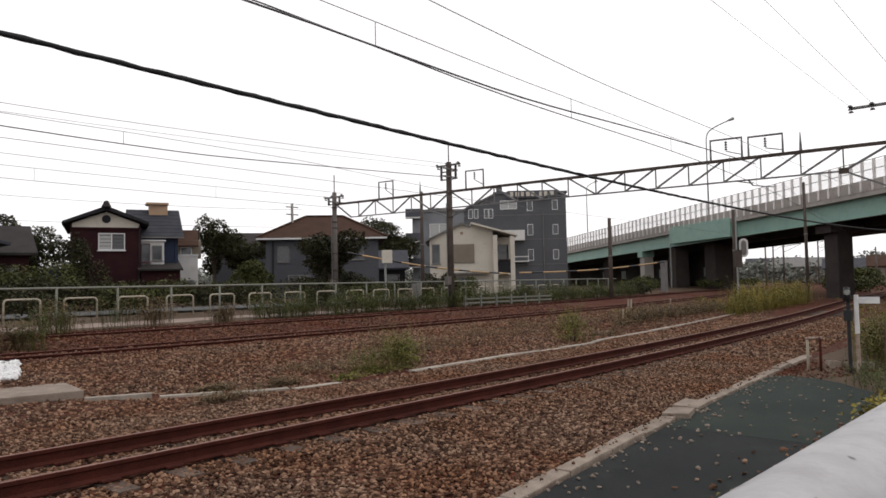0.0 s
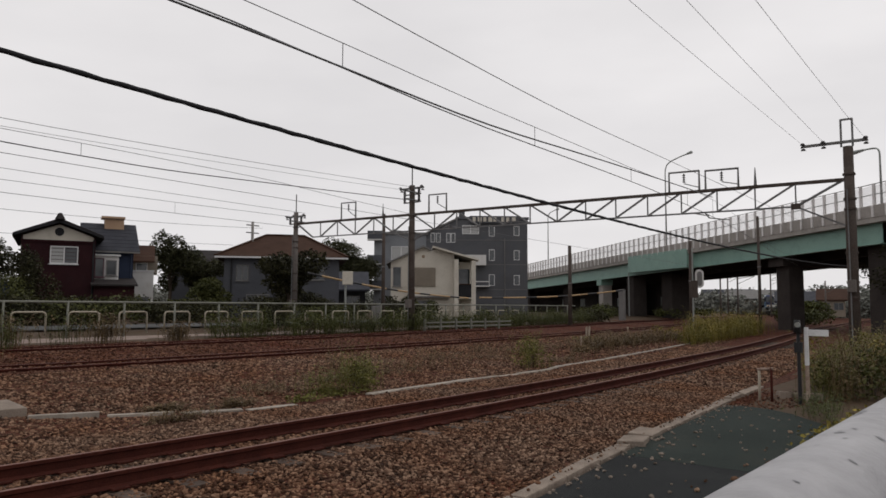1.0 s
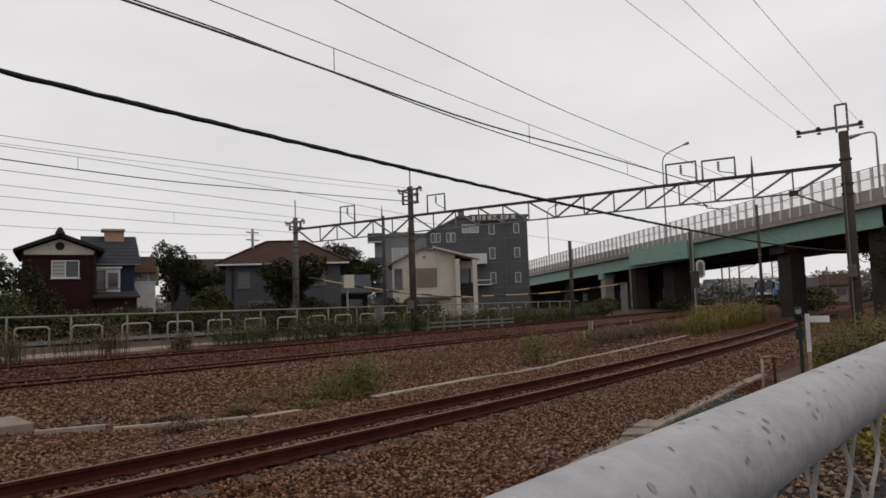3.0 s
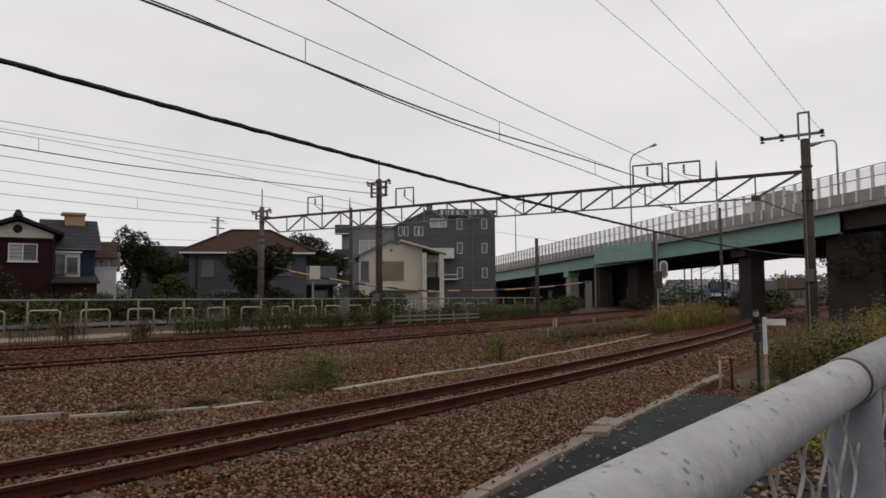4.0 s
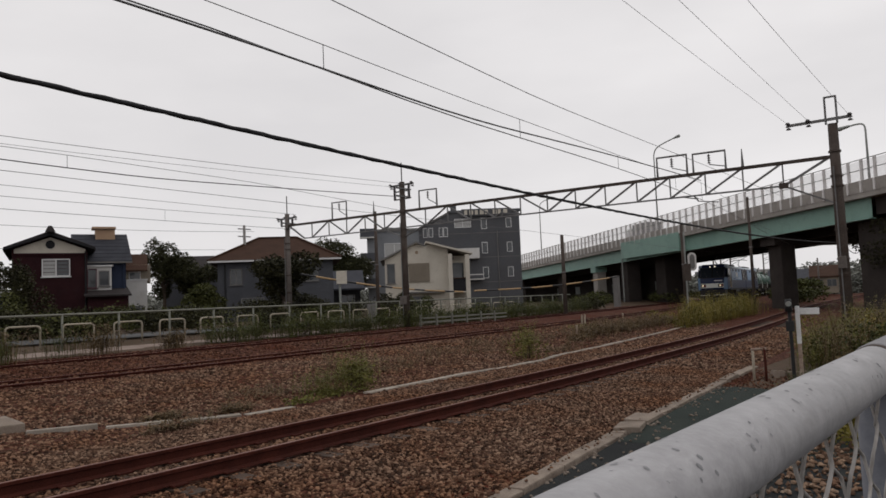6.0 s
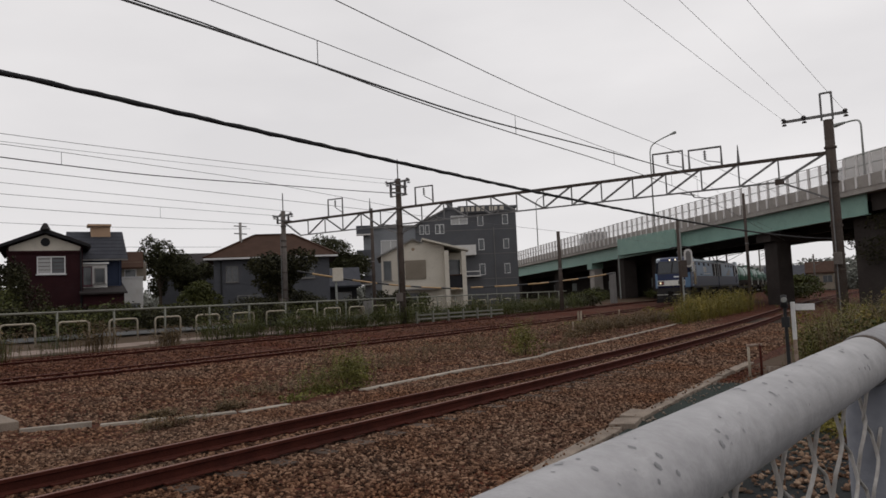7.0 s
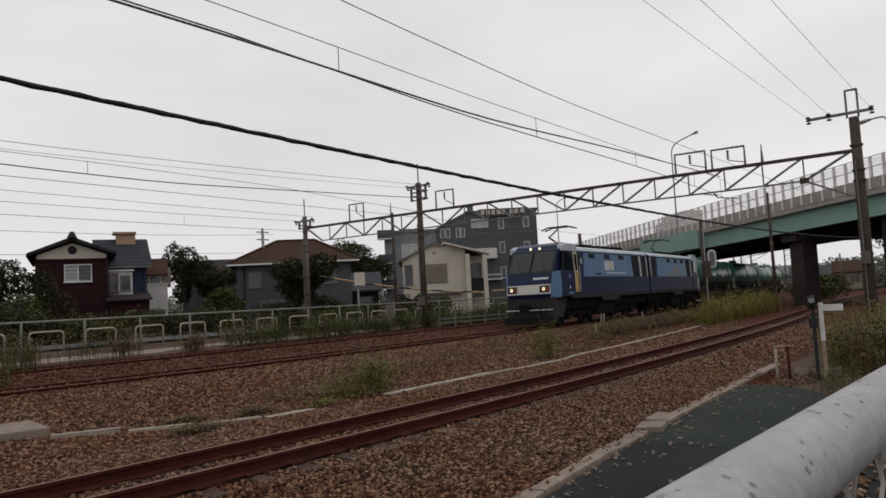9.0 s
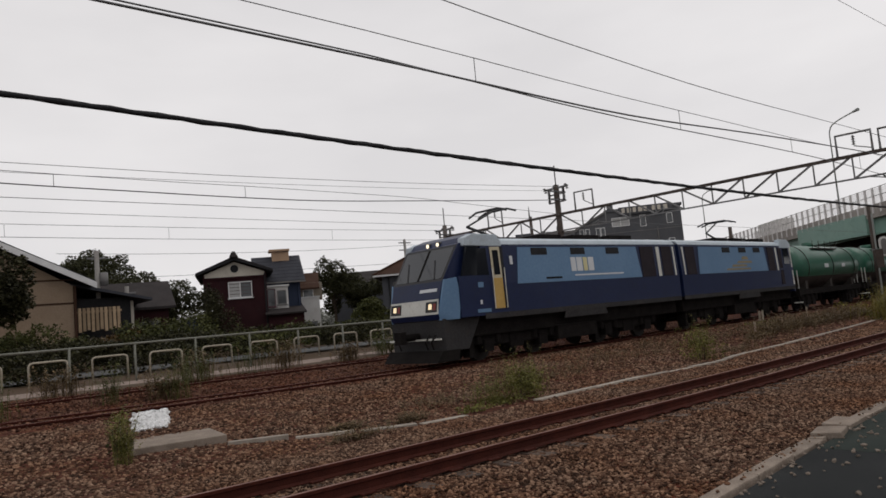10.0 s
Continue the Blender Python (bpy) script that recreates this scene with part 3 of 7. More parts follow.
def build_wires():
    # black lashed cable along the near masts
    base = hang((-18, 6.45, 4.72), (42, 6.45, 3.68), 0.82, 300)
    s = Shape()
    wob = [p + Vector((0, 0.003 * math.sin(i * 1.9), 0.004 * math.sin(i * 2.3))) for i, p in enumerate(base)]
    s.tube(wob, [0.023 + 0.005 * (i % 2) for i in range(len(wob))], 8)
    s.tube([p + Vector((0, 0.012 * math.cos(i * 1.7), 0.014 + 0.008 * math.sin(i * 1.7))) for i, p in enumerate(base)], 0.009, 5)
    tagged(part("lashed_cable", s, M["wire_dark"], smooth=True), "thick black twisted cable strung along the line", "cable")
    wire("lashed_cable", "black cable continuing past the near mast", hang((42, 6.45, 3.68), (66, 9.1, 4.0), 0.25), 0.025, "wire_dark")
    catenary("messenger, contact wire and droppers above the rusty near track", lambda x: near_line(x) + max(0, 0.03 * (x - 6)), [-10, 28, 66], curve_through([(-10, 5.75), (0, 5.47), (5.4, 5.343), (9.8, 5.255), (13, 5.26), (19.2, 5.35), (28, 5.66), (47, 5.3), (66, 5.7)]),
             curve_through([(-10, 5.3), (4.6, 5.04), (7.2, 4.94), (9.8, 4.86), (13, 4.87), (20, 4.975), (28, 5.0), (66, 5.0)]), 5.3, sagging=0.0)
    b = thing("overhead_line", "sagging feeder pair with droppers tied to the middle mast", "overhead line", "overhead lines above the tracks")
    upper = curve_through([(-6, 7.2), (2, 6.85), (8.6, 6.74), (11.1, 6.73), (14.1, 6.69), (18.5, 6.62), (21.2, 6.48), (28, 6.15)])
    lower = curve_through([(-6, 6.99), (2, 6.5), (8.6, 6.353), (11.1, 6.322), (14.1, 6.33), (18.7, 6.50), (26, 6.80), (28, 6.9)])
    along = [(x, 23.0 + (x + 6) * 0.01765) for x in range(-6, 29)]
    up, low = [Vector((x, y, upper(x))) for x, y in along], [Vector((x, y, lower(x))) for x, y in along]
    part("messenger_wire", Shape().tube(up, 0.009, 6), M["wire"], b, smooth=True)
    part("feeder_wire", Shape().tube(low, 0.018, 6), M["wire"], b, smooth=True)
    part("messenger_wire", Shape().tube(hang((-40, 22.4, 7.25), (-6, 23.0, 7.25), 0.5), 0.009, 6), M["wire"], b, smooth=True)
    part("feeder_wire", Shape().tube(hang((-40, 22.4, 6.99), (-6, 23.0, 6.99), 0.7), 0.018, 6), M["wire"], b, smooth=True)
    for i in (5, 11, 17):
        part("dropper", Shape().tube([up[i], low[i]], 0.009, 5), M["wire"], b)
    c = thing("overhead_line", "pair of thin wires with droppers tied to the rear mast", "overhead line", "overhead lines above the tracks")
    up, low = hang((-22, 31.2, 7.2), (28, 32, 6.6), 0.25), hang((-22, 31.2, 6.75), (28, 32, 6.05), 0.25)
    part("messenger_wire", Shape().tube(up, 0.010, 6), M["wire"], c, smooth=True)
    part("contact_wire", Shape().tube(low, 0.011, 6), M["wire"], c, smooth=True)
    for i in (13, 16, 20):
        part("dropper", Shape().tube([up[i], low[i]], 0.008, 5), M["wire"], c)
    wire("power_wire", "thin grey wire on the rear mast top", hang((-22, 31.2, 7.65), (28, 32, 6.9), 0.12), 0.010)
    steep = curve_through([(-10, 5.25), (4.6, 5.0), (7, 4.952), (9.8, 4.918), (11.8, 4.955), (14.3, 5.07), (17.8, 5.247), (28, 5.75)])
    pair = thing("overhead_line", "second contact wire crossing over the near track's line", "overhead line", "overhead lines above the tracks")
    part("contact_wire", Shape().tube([(x, near_line(x) + max(0, 0.03 * (x - 6)), steep(x)) for x in range(-10, 29)], 0.015, 6), M["wire"], pair, smooth=True)
    high_wire = curve_through([(-24, 7.6), (-6, 7.1), (8.6, 7.05), (14, 7.13), (19, 7.25), (26, 7.49), (28, 7.56)])
    wire("power_wire", "thin grey wire on the middle mast top", [(x, 23.0 + (x + 6) * 0.01765, high_wire(x)) for x in range(-24, 29, 2)], 0.009)
    wire("power_wire", "thin grey wire beside the middle mast", hang((-24, 23.2, 7.3), (28, 24.6, 7.55), 0.5), 0.007)
    wire("contact_wire", "grey contact wire above the train's track", hang((-24, 17.3, 5.2), (75, 22.6, 5.2), 0.0), 0.008)
    feeder = curve_through([(-14, 8.6), (9.9, 7.59), (13.3, 7.5), (19.3, 7.405), (27.9, 7.527), (75, 8.2)])
    wire("feeder_wire", "grey feeder wire passing over the gantry", [(x, 9.0 + (x + 14) * 0.0438, feeder(x)) for x in range(-14, 76, 2)], 0.011)
    for y, dy in ((5.65, 0.9), (5.0, 1.45), (3.75, 0.75)):
        wire("power_wire", "thin grey power wire strung to the mast crossarm", hang((-16, y - dy, 7.45), (28, y, 7.27), 0.2), 0.005)
    wire("service_wire", "thin dark service wire between the houses", hang((10, 46, 7.2), (36, 46, 7.6), 0.25), 0.012, "wire_dark")
    wire("service_wire", "thin dark telephone wire behind the houses", hang((-5, 50, 6.0), (34, 47, 6.2), 0.2), 0.012, "wire_dark")


build_wires()


# ---------------------------------------------------------------- more materials
def glass_pane(name, tint):
    m = bpy.data.materials.new(name)
    m.use_nodes = True
    n, l = m.node_tree.nodes, m.node_tree.links
    s = n["Principled BSDF"]
    s.inputs["Base Color"].default_value = (*tint, 1)
    s.inputs["Roughness"].default_value = 0.08
    s.inputs["Coat Weight"].default_value = 0.4
    wave = n.new("ShaderNodeTexNoise")
    wave.inputs["Scale"].default_value = 1.3
    bp = n.new("ShaderNodeBump")
    bp.inputs["Strength"].default_value, bp.inputs["Distance"].default_value = 0.05, 0.05
    l.new(n.new("ShaderNodeTexCoord").outputs["Object"], wave.inputs["Vector"])
    l.new(wave.outputs["Fac"], bp.inputs["Height"])
    l.new(bp.outputs[0], s.inputs["Normal"])
    return m


def leaf_material(name, a, b):
    m = material(name, a, b, rough=0.6, scale=0.8, fine=9, bump=0, spread=0.45, islands=True)
    s = m.node_tree.nodes["Principled BSDF"]
    s.inputs["Subsurface Weight"].default_value = 0.0
    return m


M.update({
    "red_wall": material("dark_red_siding", (0.025, 0.0085, 0.011), (0.040, 0.0135, 0.0155), scale=1, fine=20, bump=0.2, stain=(0.035, 0.018, 0.02), stain_amount=0.5),
    "navy_wall": material("slate_blue_siding", (0.025, 0.033, 0.058), (0.036, 0.046, 0.078), scale=1, fine=20, bump=0.2),
    "slate_roof": material("slate_roof", (0.035, 0.037, 0.046), (0.055, 0.057, 0.068), scale=1.5, fine=14, bump=0.4, rough=0.7),
    "brown_roof": material("brown_shingle_roof", (0.038, 0.019, 0.012), (0.058, 0.030, 0.020), scale=1.2, fine=14, bump=0.4, rough=0.8),
    "tile_roof": material("dark_tile_roof", (0.022, 0.019, 0.019), (0.042, 0.036, 0.036), scale=1.2, fine=14, bump=0.4),
    "grey_wall": material("blue_grey_siding", (0.072, 0.075, 0.086), (0.10, 0.104, 0.116), scale=0.6, fine=16, bump=0.15, stain=(0.08, 0.085, 0.095), stain_amount=0.5),
    "block_wall": material("dark_blue_grey_cladding", (0.084, 0.085, 0.092), (0.112, 0.114, 0.122), scale=0.5, fine=12, bump=0.1, stain=(0.08, 0.09, 0.11), stain_amount=0.4),
    "pale_cladding": material("pale_blue_grey_cladding", (0.17, 0.18, 0.195), (0.23, 0.24, 0.255), scale=0.6, fine=16, bump=0.12, stain=(0.15, 0.155, 0.165), stain_amount=0.5),
    "cream": material("cream_render", (0.50, 0.46, 0.395), (0.60, 0.56, 0.485), scale=0.7, fine=18, bump=0.12, stain=(0.34, 0.31, 0.26), stain_amount=0.4),
    "white_wall": material("white_render", (0.55, 0.54, 0.52), (0.66, 0.65, 0.63), scale=0.7, fine=18, bump=0.1, stain=(0.45, 0.42, 0.38), stain_amount=0.4),
    "tan_wall": material("tan_siding", (0.24, 0.175, 0.122), (0.31, 0.235, 0.17), scale=0.8, fine=18, bump=0.15, stain=(0.22, 0.165, 0.12), stain_amount=0.4),
    "taupe": material("taupe_shutter", (0.20, 0.17, 0.135), (0.26, 0.225, 0.18), scale=1, fine=20, bump=0.1),
    "wood_slats": material("bleached_wood_slats", (0.25, 0.18, 0.115), (0.36, 0.27, 0.18), scale=3, fine=30, bump=0.2, spread=0.25),
    "trim": material("grey_trim", (0.15, 0.145, 0.14), (0.2, 0.195, 0.19), scale=2, fine=30, bump=0.05),
    "red_frame": material("plum_window_frame", (0.07, 0.025, 0.035), (0.10, 0.04, 0.05), rough=0.5, scale=2, fine=30, bump=0.03),
    "white_frame": material("white_window_frame", (0.55, 0.55, 0.55), (0.68, 0.68, 0.68), rough=0.45, scale=2, fine=30, bump=0.03),
    "tank_brown": material("beige_water_tank", (0.36, 0.24, 0.16), (0.44, 0.3, 0.2), scale=1.5, fine=20, bump=0.1),
    "pane": glass_pane("dark_window_glass", (0.03, 0.035, 0.04)),
    "curtain": glass_pane("curtained_window_glass", (0.32, 0.32, 0.31)),
    "dark": material("dark_recess", (0.018, 0.018, 0.02), (0.03, 0.03, 0.033), scale=1, fine=10, bump=0.1),
    "leaf": leaf_material("tree_leaf", (0.024, 0.026, 0.012), (0.056, 0.056, 0.025)),
    "hedge_leaf": leaf_material("hedge_leaf", (0.034, 0.040, 0.013), (0.082, 0.085, 0.028)),
    "bush_leaf": leaf_material("dark_bush_leaf", (0.016, 0.016, 0.008), (0.042, 0.040, 0.016)),
    "weed": leaf_material("green_weed", (0.085, 0.086, 0.023), (0.165, 0.155, 0.044)),
    "fence_weed": leaf_material("dull_green_weed", (0.034, 0.042, 0.012), (0.090, 0.096, 0.028)),
    "dry_weed": leaf_material("dry_weed", (0.085, 0.058, 0.030), (0.15, 0.105, 0.055)),
    "gold_weed": leaf_material("goldenrod_weed", (0.098, 0.090, 0.020), (0.24, 0.19, 0.042)),
    "rust_leaf": leaf_material("russet_leaf", (0.055, 0.034, 0.014), (0.11, 0.066, 0.024)),
    # leaf colour lightened to carry the haze of distance
    "far_leaf": leaf_material("hazed_far_leaf", (0.13, 0.135, 0.118), (0.19, 0.195, 0.17)),
    "bark": material("tree_bark", (0.05, 0.04, 0.03), (0.09, 0.07, 0.055), scale=4, fine=30, bump=0.6),
    "yellow": material("yellow_barrier_paint", (0.34, 0.215, 0.10), (0.43, 0.29, 0.15), rough=0.5, scale=3, fine=30, bump=0.05),
    "black": material("black_paint", (0.012, 0.012, 0.013), (0.022, 0.022, 0.024), rough=0.5, scale=3, fine=30, bump=0.05),
    "pipe_paint": material("chalky_white_pipe_paint", (0.30, 0.295, 0.305), (0.40, 0.395, 0.405), rough=0.5, scale=16, fine=90, bump=0.12, stain=(0.24, 0.235, 0.24), stain_amount=0.6),
    "mesh_wire": material("white_coated_mesh_wire", (0.27, 0.255, 0.24), (0.40, 0.38, 0.36), rough=0.6, scale=30, fine=90, bump=0.1, stain=(0.22, 0.18, 0.14), stain_amount=0.6),
    "post_grey": material("grey_fence_post", (0.115, 0.12, 0.14), (0.17, 0.175, 0.195), rough=0.6, scale=8, fine=60, bump=0.1),
    "rusty_tube": material("rusty_pale_tube", (0.2, 0.13, 0.1), (0.4, 0.33, 0.27), rough=0.8, scale=6, fine=40, bump=0.2),
    "litter": material("white_paper_bags", (0.55, 0.55, 0.55), (0.75, 0.75, 0.75), rough=0.6, scale=8, fine=40, bump=0.4),
})


def hazy(name, colour, alpha):
    m = material(name, colour, colour, rough=0.5, scale=0.7, fine=9, bump=0)
    m.node_tree.nodes["Principled BSDF"].inputs["Alpha"].default_value = alpha
    return m


M["haze_panel"] = hazy("hazy_screen_panel", (0.55, 0.53, 0.53), 0.2)
M["screen_post"] = material("pale_screen_post", (0.58, 0.56, 0.55), (0.70, 0.68, 0.67), rough=0.5, scale=2, fine=30, bump=0.05, stain=(0.36, 0.33, 0.3), stain_amount=0.5)


# ---------------------------------------------------------------- viaduct
BU = Vector((math.sin(radians(40)), math.cos(radians(40)), 0))   # along the bridge, away
BN = Vector((-BU.y, BU.x, 0))                                    # towards the viewer
BQ = Vector((62.2, 15.1, 0))
fence_z = lambda s: 9.62 - 0.0195 * s
edge_z = lambda s: 7.05 - 0.0185 * s
soffit_z = lambda s: 5.68 - 0.0185 * s


def bp(s, back, z):
    """A point of the bridge: s along it, back behind its near edge."""
    q = BQ + BU * s - BN * back
    return Vector((q.x, q.y, z))


def bridge_slab(shape, s0, s1, b0, b1, za, zb, step=6.0, slot=0):
    """A solid between two heights that follow the slope."""
    n = max(1, int((s1 - s0) / step))
    ss = [s0 + (s1 - s0) * i / n for i in range(n + 1)]
    v = []
    for s in ss:
        v += [bp(s, b0, za(s)), bp(s, b1, za(s)), bp(s, b1, zb(s)), bp(s, b0, zb(s))]
    f = [(3, 2, 1, 0), tuple(range(4 * n, 4 * n + 4))]
    for i in range(n):
        for k in range(4):
            f.append((4 * i + k, 4 * i + (k + 1) % 4, 4 * i + 4 + (k + 1) % 4, 4 * i + 4 + k))
    shape.add(v, f, slot)


def build_viaduct():
    v = thing("road_viaduct", "sloping road viaduct with teal steel girders and concrete parapets", "road viaduct")
    W = 11.0
    s = Shape()
    bridge_slab(s, -150, 130, 0.0, W, lambda q: edge_z(q), lambda q: edge_z(q) + 0.42)
    part("deck", s, M["deck"], v)
    for b in (0.0, W - 0.28):
        s = Shape()
        bridge_slab(s, -150, 130, b - 0.03, b + 0.28, lambda q: edge_z(q) + 0.35, lambda q: edge_z(q) + 1.15)
        para = part("parapet", s, M["deck"], v)
    # inner girders and cross frames are coloured dark for the under-deck shade
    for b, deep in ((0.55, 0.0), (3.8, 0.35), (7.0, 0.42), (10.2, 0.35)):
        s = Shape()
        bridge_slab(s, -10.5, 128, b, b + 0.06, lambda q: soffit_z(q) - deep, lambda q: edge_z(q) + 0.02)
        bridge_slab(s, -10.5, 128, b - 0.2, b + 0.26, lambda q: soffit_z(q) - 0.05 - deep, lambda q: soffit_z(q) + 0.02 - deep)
        part("girder", s, M["shaded_steel" if deep else "teal"], v, "inner girder darkened for shade" if deep else "")
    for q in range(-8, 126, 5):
        part("cross_frame", Shape().bar(bp(q, 0.6, soffit_z(q) + 0.7), bp(q, 10.3, soffit_z(q) + 0.7), 0.12, 0.9), M["shaded_steel"], v)
    s = Shape()
    bridge_slab(s, -150, -10.5, 0.9, W - 0.9, lambda q: soffit_z(q) + 0.2, lambda q: edge_z(q) + 0.02)
    part("box_span", s, M["pier"], v, "concrete span of the viaduct, coloured dark for shade")
    s = Shape()
    bridge_slab(s, 12.7, 25.2, -0.12, 0.5, lambda q: 5.45, lambda q: 7.3)
    part("end_plate", s, M["teal"], v, "deeper teal cover plate over the joint", bevel=0.03)
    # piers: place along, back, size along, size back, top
    # shaded piers get the darkened concrete, the lit one the deck's colour
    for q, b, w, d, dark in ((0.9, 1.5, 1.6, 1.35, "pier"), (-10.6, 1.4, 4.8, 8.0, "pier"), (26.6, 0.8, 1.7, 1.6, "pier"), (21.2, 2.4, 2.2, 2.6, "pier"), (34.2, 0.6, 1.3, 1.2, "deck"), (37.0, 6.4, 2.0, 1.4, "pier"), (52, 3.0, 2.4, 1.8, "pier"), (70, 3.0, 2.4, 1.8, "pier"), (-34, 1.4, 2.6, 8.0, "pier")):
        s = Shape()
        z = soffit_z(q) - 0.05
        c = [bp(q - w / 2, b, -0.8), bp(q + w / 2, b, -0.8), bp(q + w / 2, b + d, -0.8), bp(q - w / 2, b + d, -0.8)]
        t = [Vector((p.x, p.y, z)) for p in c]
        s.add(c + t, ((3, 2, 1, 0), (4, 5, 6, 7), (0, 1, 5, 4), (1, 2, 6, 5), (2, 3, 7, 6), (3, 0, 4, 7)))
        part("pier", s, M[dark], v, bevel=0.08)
    s = Shape()
    bridge_slab(s, 33.5, 34.9, 0.35, 1.9, lambda q: soffit_z(q) - 0.75, lambda q: soffit_z(q) - 0.06)
    part("bearing_block", s, M["teal"], v, "teal bearing block on the pale pier")
    s = Shape()
    bridge_slab(s, 0.0, 1.8, 0.9, W - 0.8, lambda q: soffit_z(q) - 0.75, lambda q: soffit_z(q) - 0.06)
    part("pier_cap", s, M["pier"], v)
    # wall added in dark concrete to fill the gloom below the deck
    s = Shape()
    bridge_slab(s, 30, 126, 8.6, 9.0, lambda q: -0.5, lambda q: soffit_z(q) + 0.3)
    wall = part("back_wall", s, M["pier"], v, "added dark wall filling the shaded space below the deck")
    # pale panels stand in for bright openings in that darkness
    for q in (32.0, 44.5, 49.0, 58.0, 66.0):
        s = Shape()
        bridge_slab(s, q, q + 1.7, 8.5, 8.6, lambda k: 1.7, lambda k: 2.9)
        part("pale_shutter", s, M["galv"], wall)
    # parapet posts, rails and hazy panels on both edges
    post_in = Shape().box(-0.075, 0.075, -0.08, 0.08, 0, 1.5).mesh("screen_post", M["screen_post"])
    rib_in = Shape().box(-0.075, 0.075, -0.06, 0.06, 0, 0.78).mesh("parapet_rib", M["screen_post"])
    pane_in = Shape().box(-0.50, 0.50, -0.008, 0.008, 0.06, 1.36).mesh("screen_panel", M["haze_panel"])
    q = -38.0
    while q < 100:
        p = bp(q, 0.1, edge_z(q) + 1.1)
        part("screen_post", post_in, None, v, at=pose(p.x, p.y, p.z, 0, 0, 50))
        part("parapet_rib", rib_in, None, v, at=pose(*bp(q, -0.06, edge_z(q) + 0.36), 0, 0, 50))
        if q < 60:
            part("screen_panel", pane_in, None, v, at=pose(*bp(q + 0.575, 0.1, edge_z(q + 0.575) + 1.12), 0, 1.06, 50))
        q += 1.15
    for b in (0.1, W - 0.15):
        for dz in (0.0, -0.7):
            s = Shape()
            n = 40
            s.tube([bp(-38 + 138 * i / n, b, fence_z(-38 + 138 * i / n) + dz) for i in range(n + 1)], 0.03, 6)
            part("screen_rail", s, M["galv"], v)
    q = -38.0
    while q < 60:
        part("screen_post", post_in, None, v, at=pose(*bp(q, W - 0.15, edge_z(q) + 1.1), 0, 0, 50))
        q += 2.3
    # drain pipe and cable brackets under the edge
    for q in (26.0,):
        part("drain_pipe", Shape().tube([bp(q, 0.35, soffit_z(q) + 1.5), bp(q, 0.35, 0.3)], 0.08, 8), M["galv"], v)


build_viaduct()


def build_street_lamp(s, back, z0, z1, reach, label):
    lamp = thing("street_lamp", label, "street lamp", "lamps on the viaduct")
    a = bp(s, back, z0)
    h = z1 - z0
    pts = [(a.x, a.y, z0), (a.x, a.y, z0 + h * 0.88)]
    tip = bp(s + reach, back, z1)
    for k, e in ((0.02, 0.92), (0.08, 0.955), (0.18, 0.975), (0.34, 0.987), (0.6, 0.995), (1.0, 1.0)):
        pts.append((a.x + (tip.x - a.x) * k, a.y + (tip.y - a.y) * k, z0 + h * e))
    part("pole", Shape().tube(pts, [0.09] + [0.06] * 7, 8), M["galv"], lamp, smooth=True)
    part("lamp_head", Shape().tube([pts[-1], tuple(Vector(pts[-1]) + BU * (0.9 if reach > 0 else -0.9))], [0.09, 0.16], 8), M["galv"], lamp, smooth=True)


build_street_lamp(17.4, 0.4, 7.6, 16.7, -4.2, "tall grey street lamp with a curved arm on the viaduct")
build_street_lamp(-10.7, 0.4, 7.6, 12.35, 1.4, "grey street lamp behind the near mast on the viaduct")
build_street_lamp(52.5, 0.4, 7.0, 15.8, -3.4, "distant slender street lamp on the viaduct")


# ---------------------------------------------------------------- buildings
def window(parent, m, x, z, w, h, pane="pane", frame="white_frame", split=True, sill=True):
    """A window on the wall plane y = 0 of m, which faces -y: frame proud, panes recessed."""
    win = part("window", Shape().box(x - w / 2 - 0.06, x + w / 2 + 0.06, -0.05, 0.08, z - h / 2 - 0.06, z - h / 2, 0, m).box(x - w / 2 - 0.06, x + w / 2 + 0.06, -0.05, 0.08, z + h / 2, z + h / 2 + 0.06, 0, m)
               .box(x - w / 2 - 0.06, x - w / 2, -0.05, 0.08, z - h / 2, z + h / 2, 0, m).box(x + w / 2, x + w / 2 + 0.06, -0.05, 0.08, z - h / 2, z + h / 2, 0, m), M[frame], parent)
    if split:
        part("mullion", Shape().box(x - 0.03, x + 0.03, -0.045, 0.0, z - h / 2, z + h / 2, 0, m), M[frame], win)
    for k, (a, b) in enumerate(((x - w / 2, x - 0.03 if split else x + w / 2), (x + 0.03, x + w / 2))):
        if k and not split:
            break
        kind = pane if not isinstance(pane, tuple) else pane[k]
        part("pane", Shape().box(a, b, -0.012, 0.03, z - h / 2, z + h / 2, 0, m), M[kind], win)
    if sill:
        part("sill", Shape().box(x - w / 2 - 0.12, x + w / 2 + 0.12, -0.12, 0.0, z - h / 2 - 0.12, z - h / 2 - 0.065, 0, m), M[frame], win)
    return win


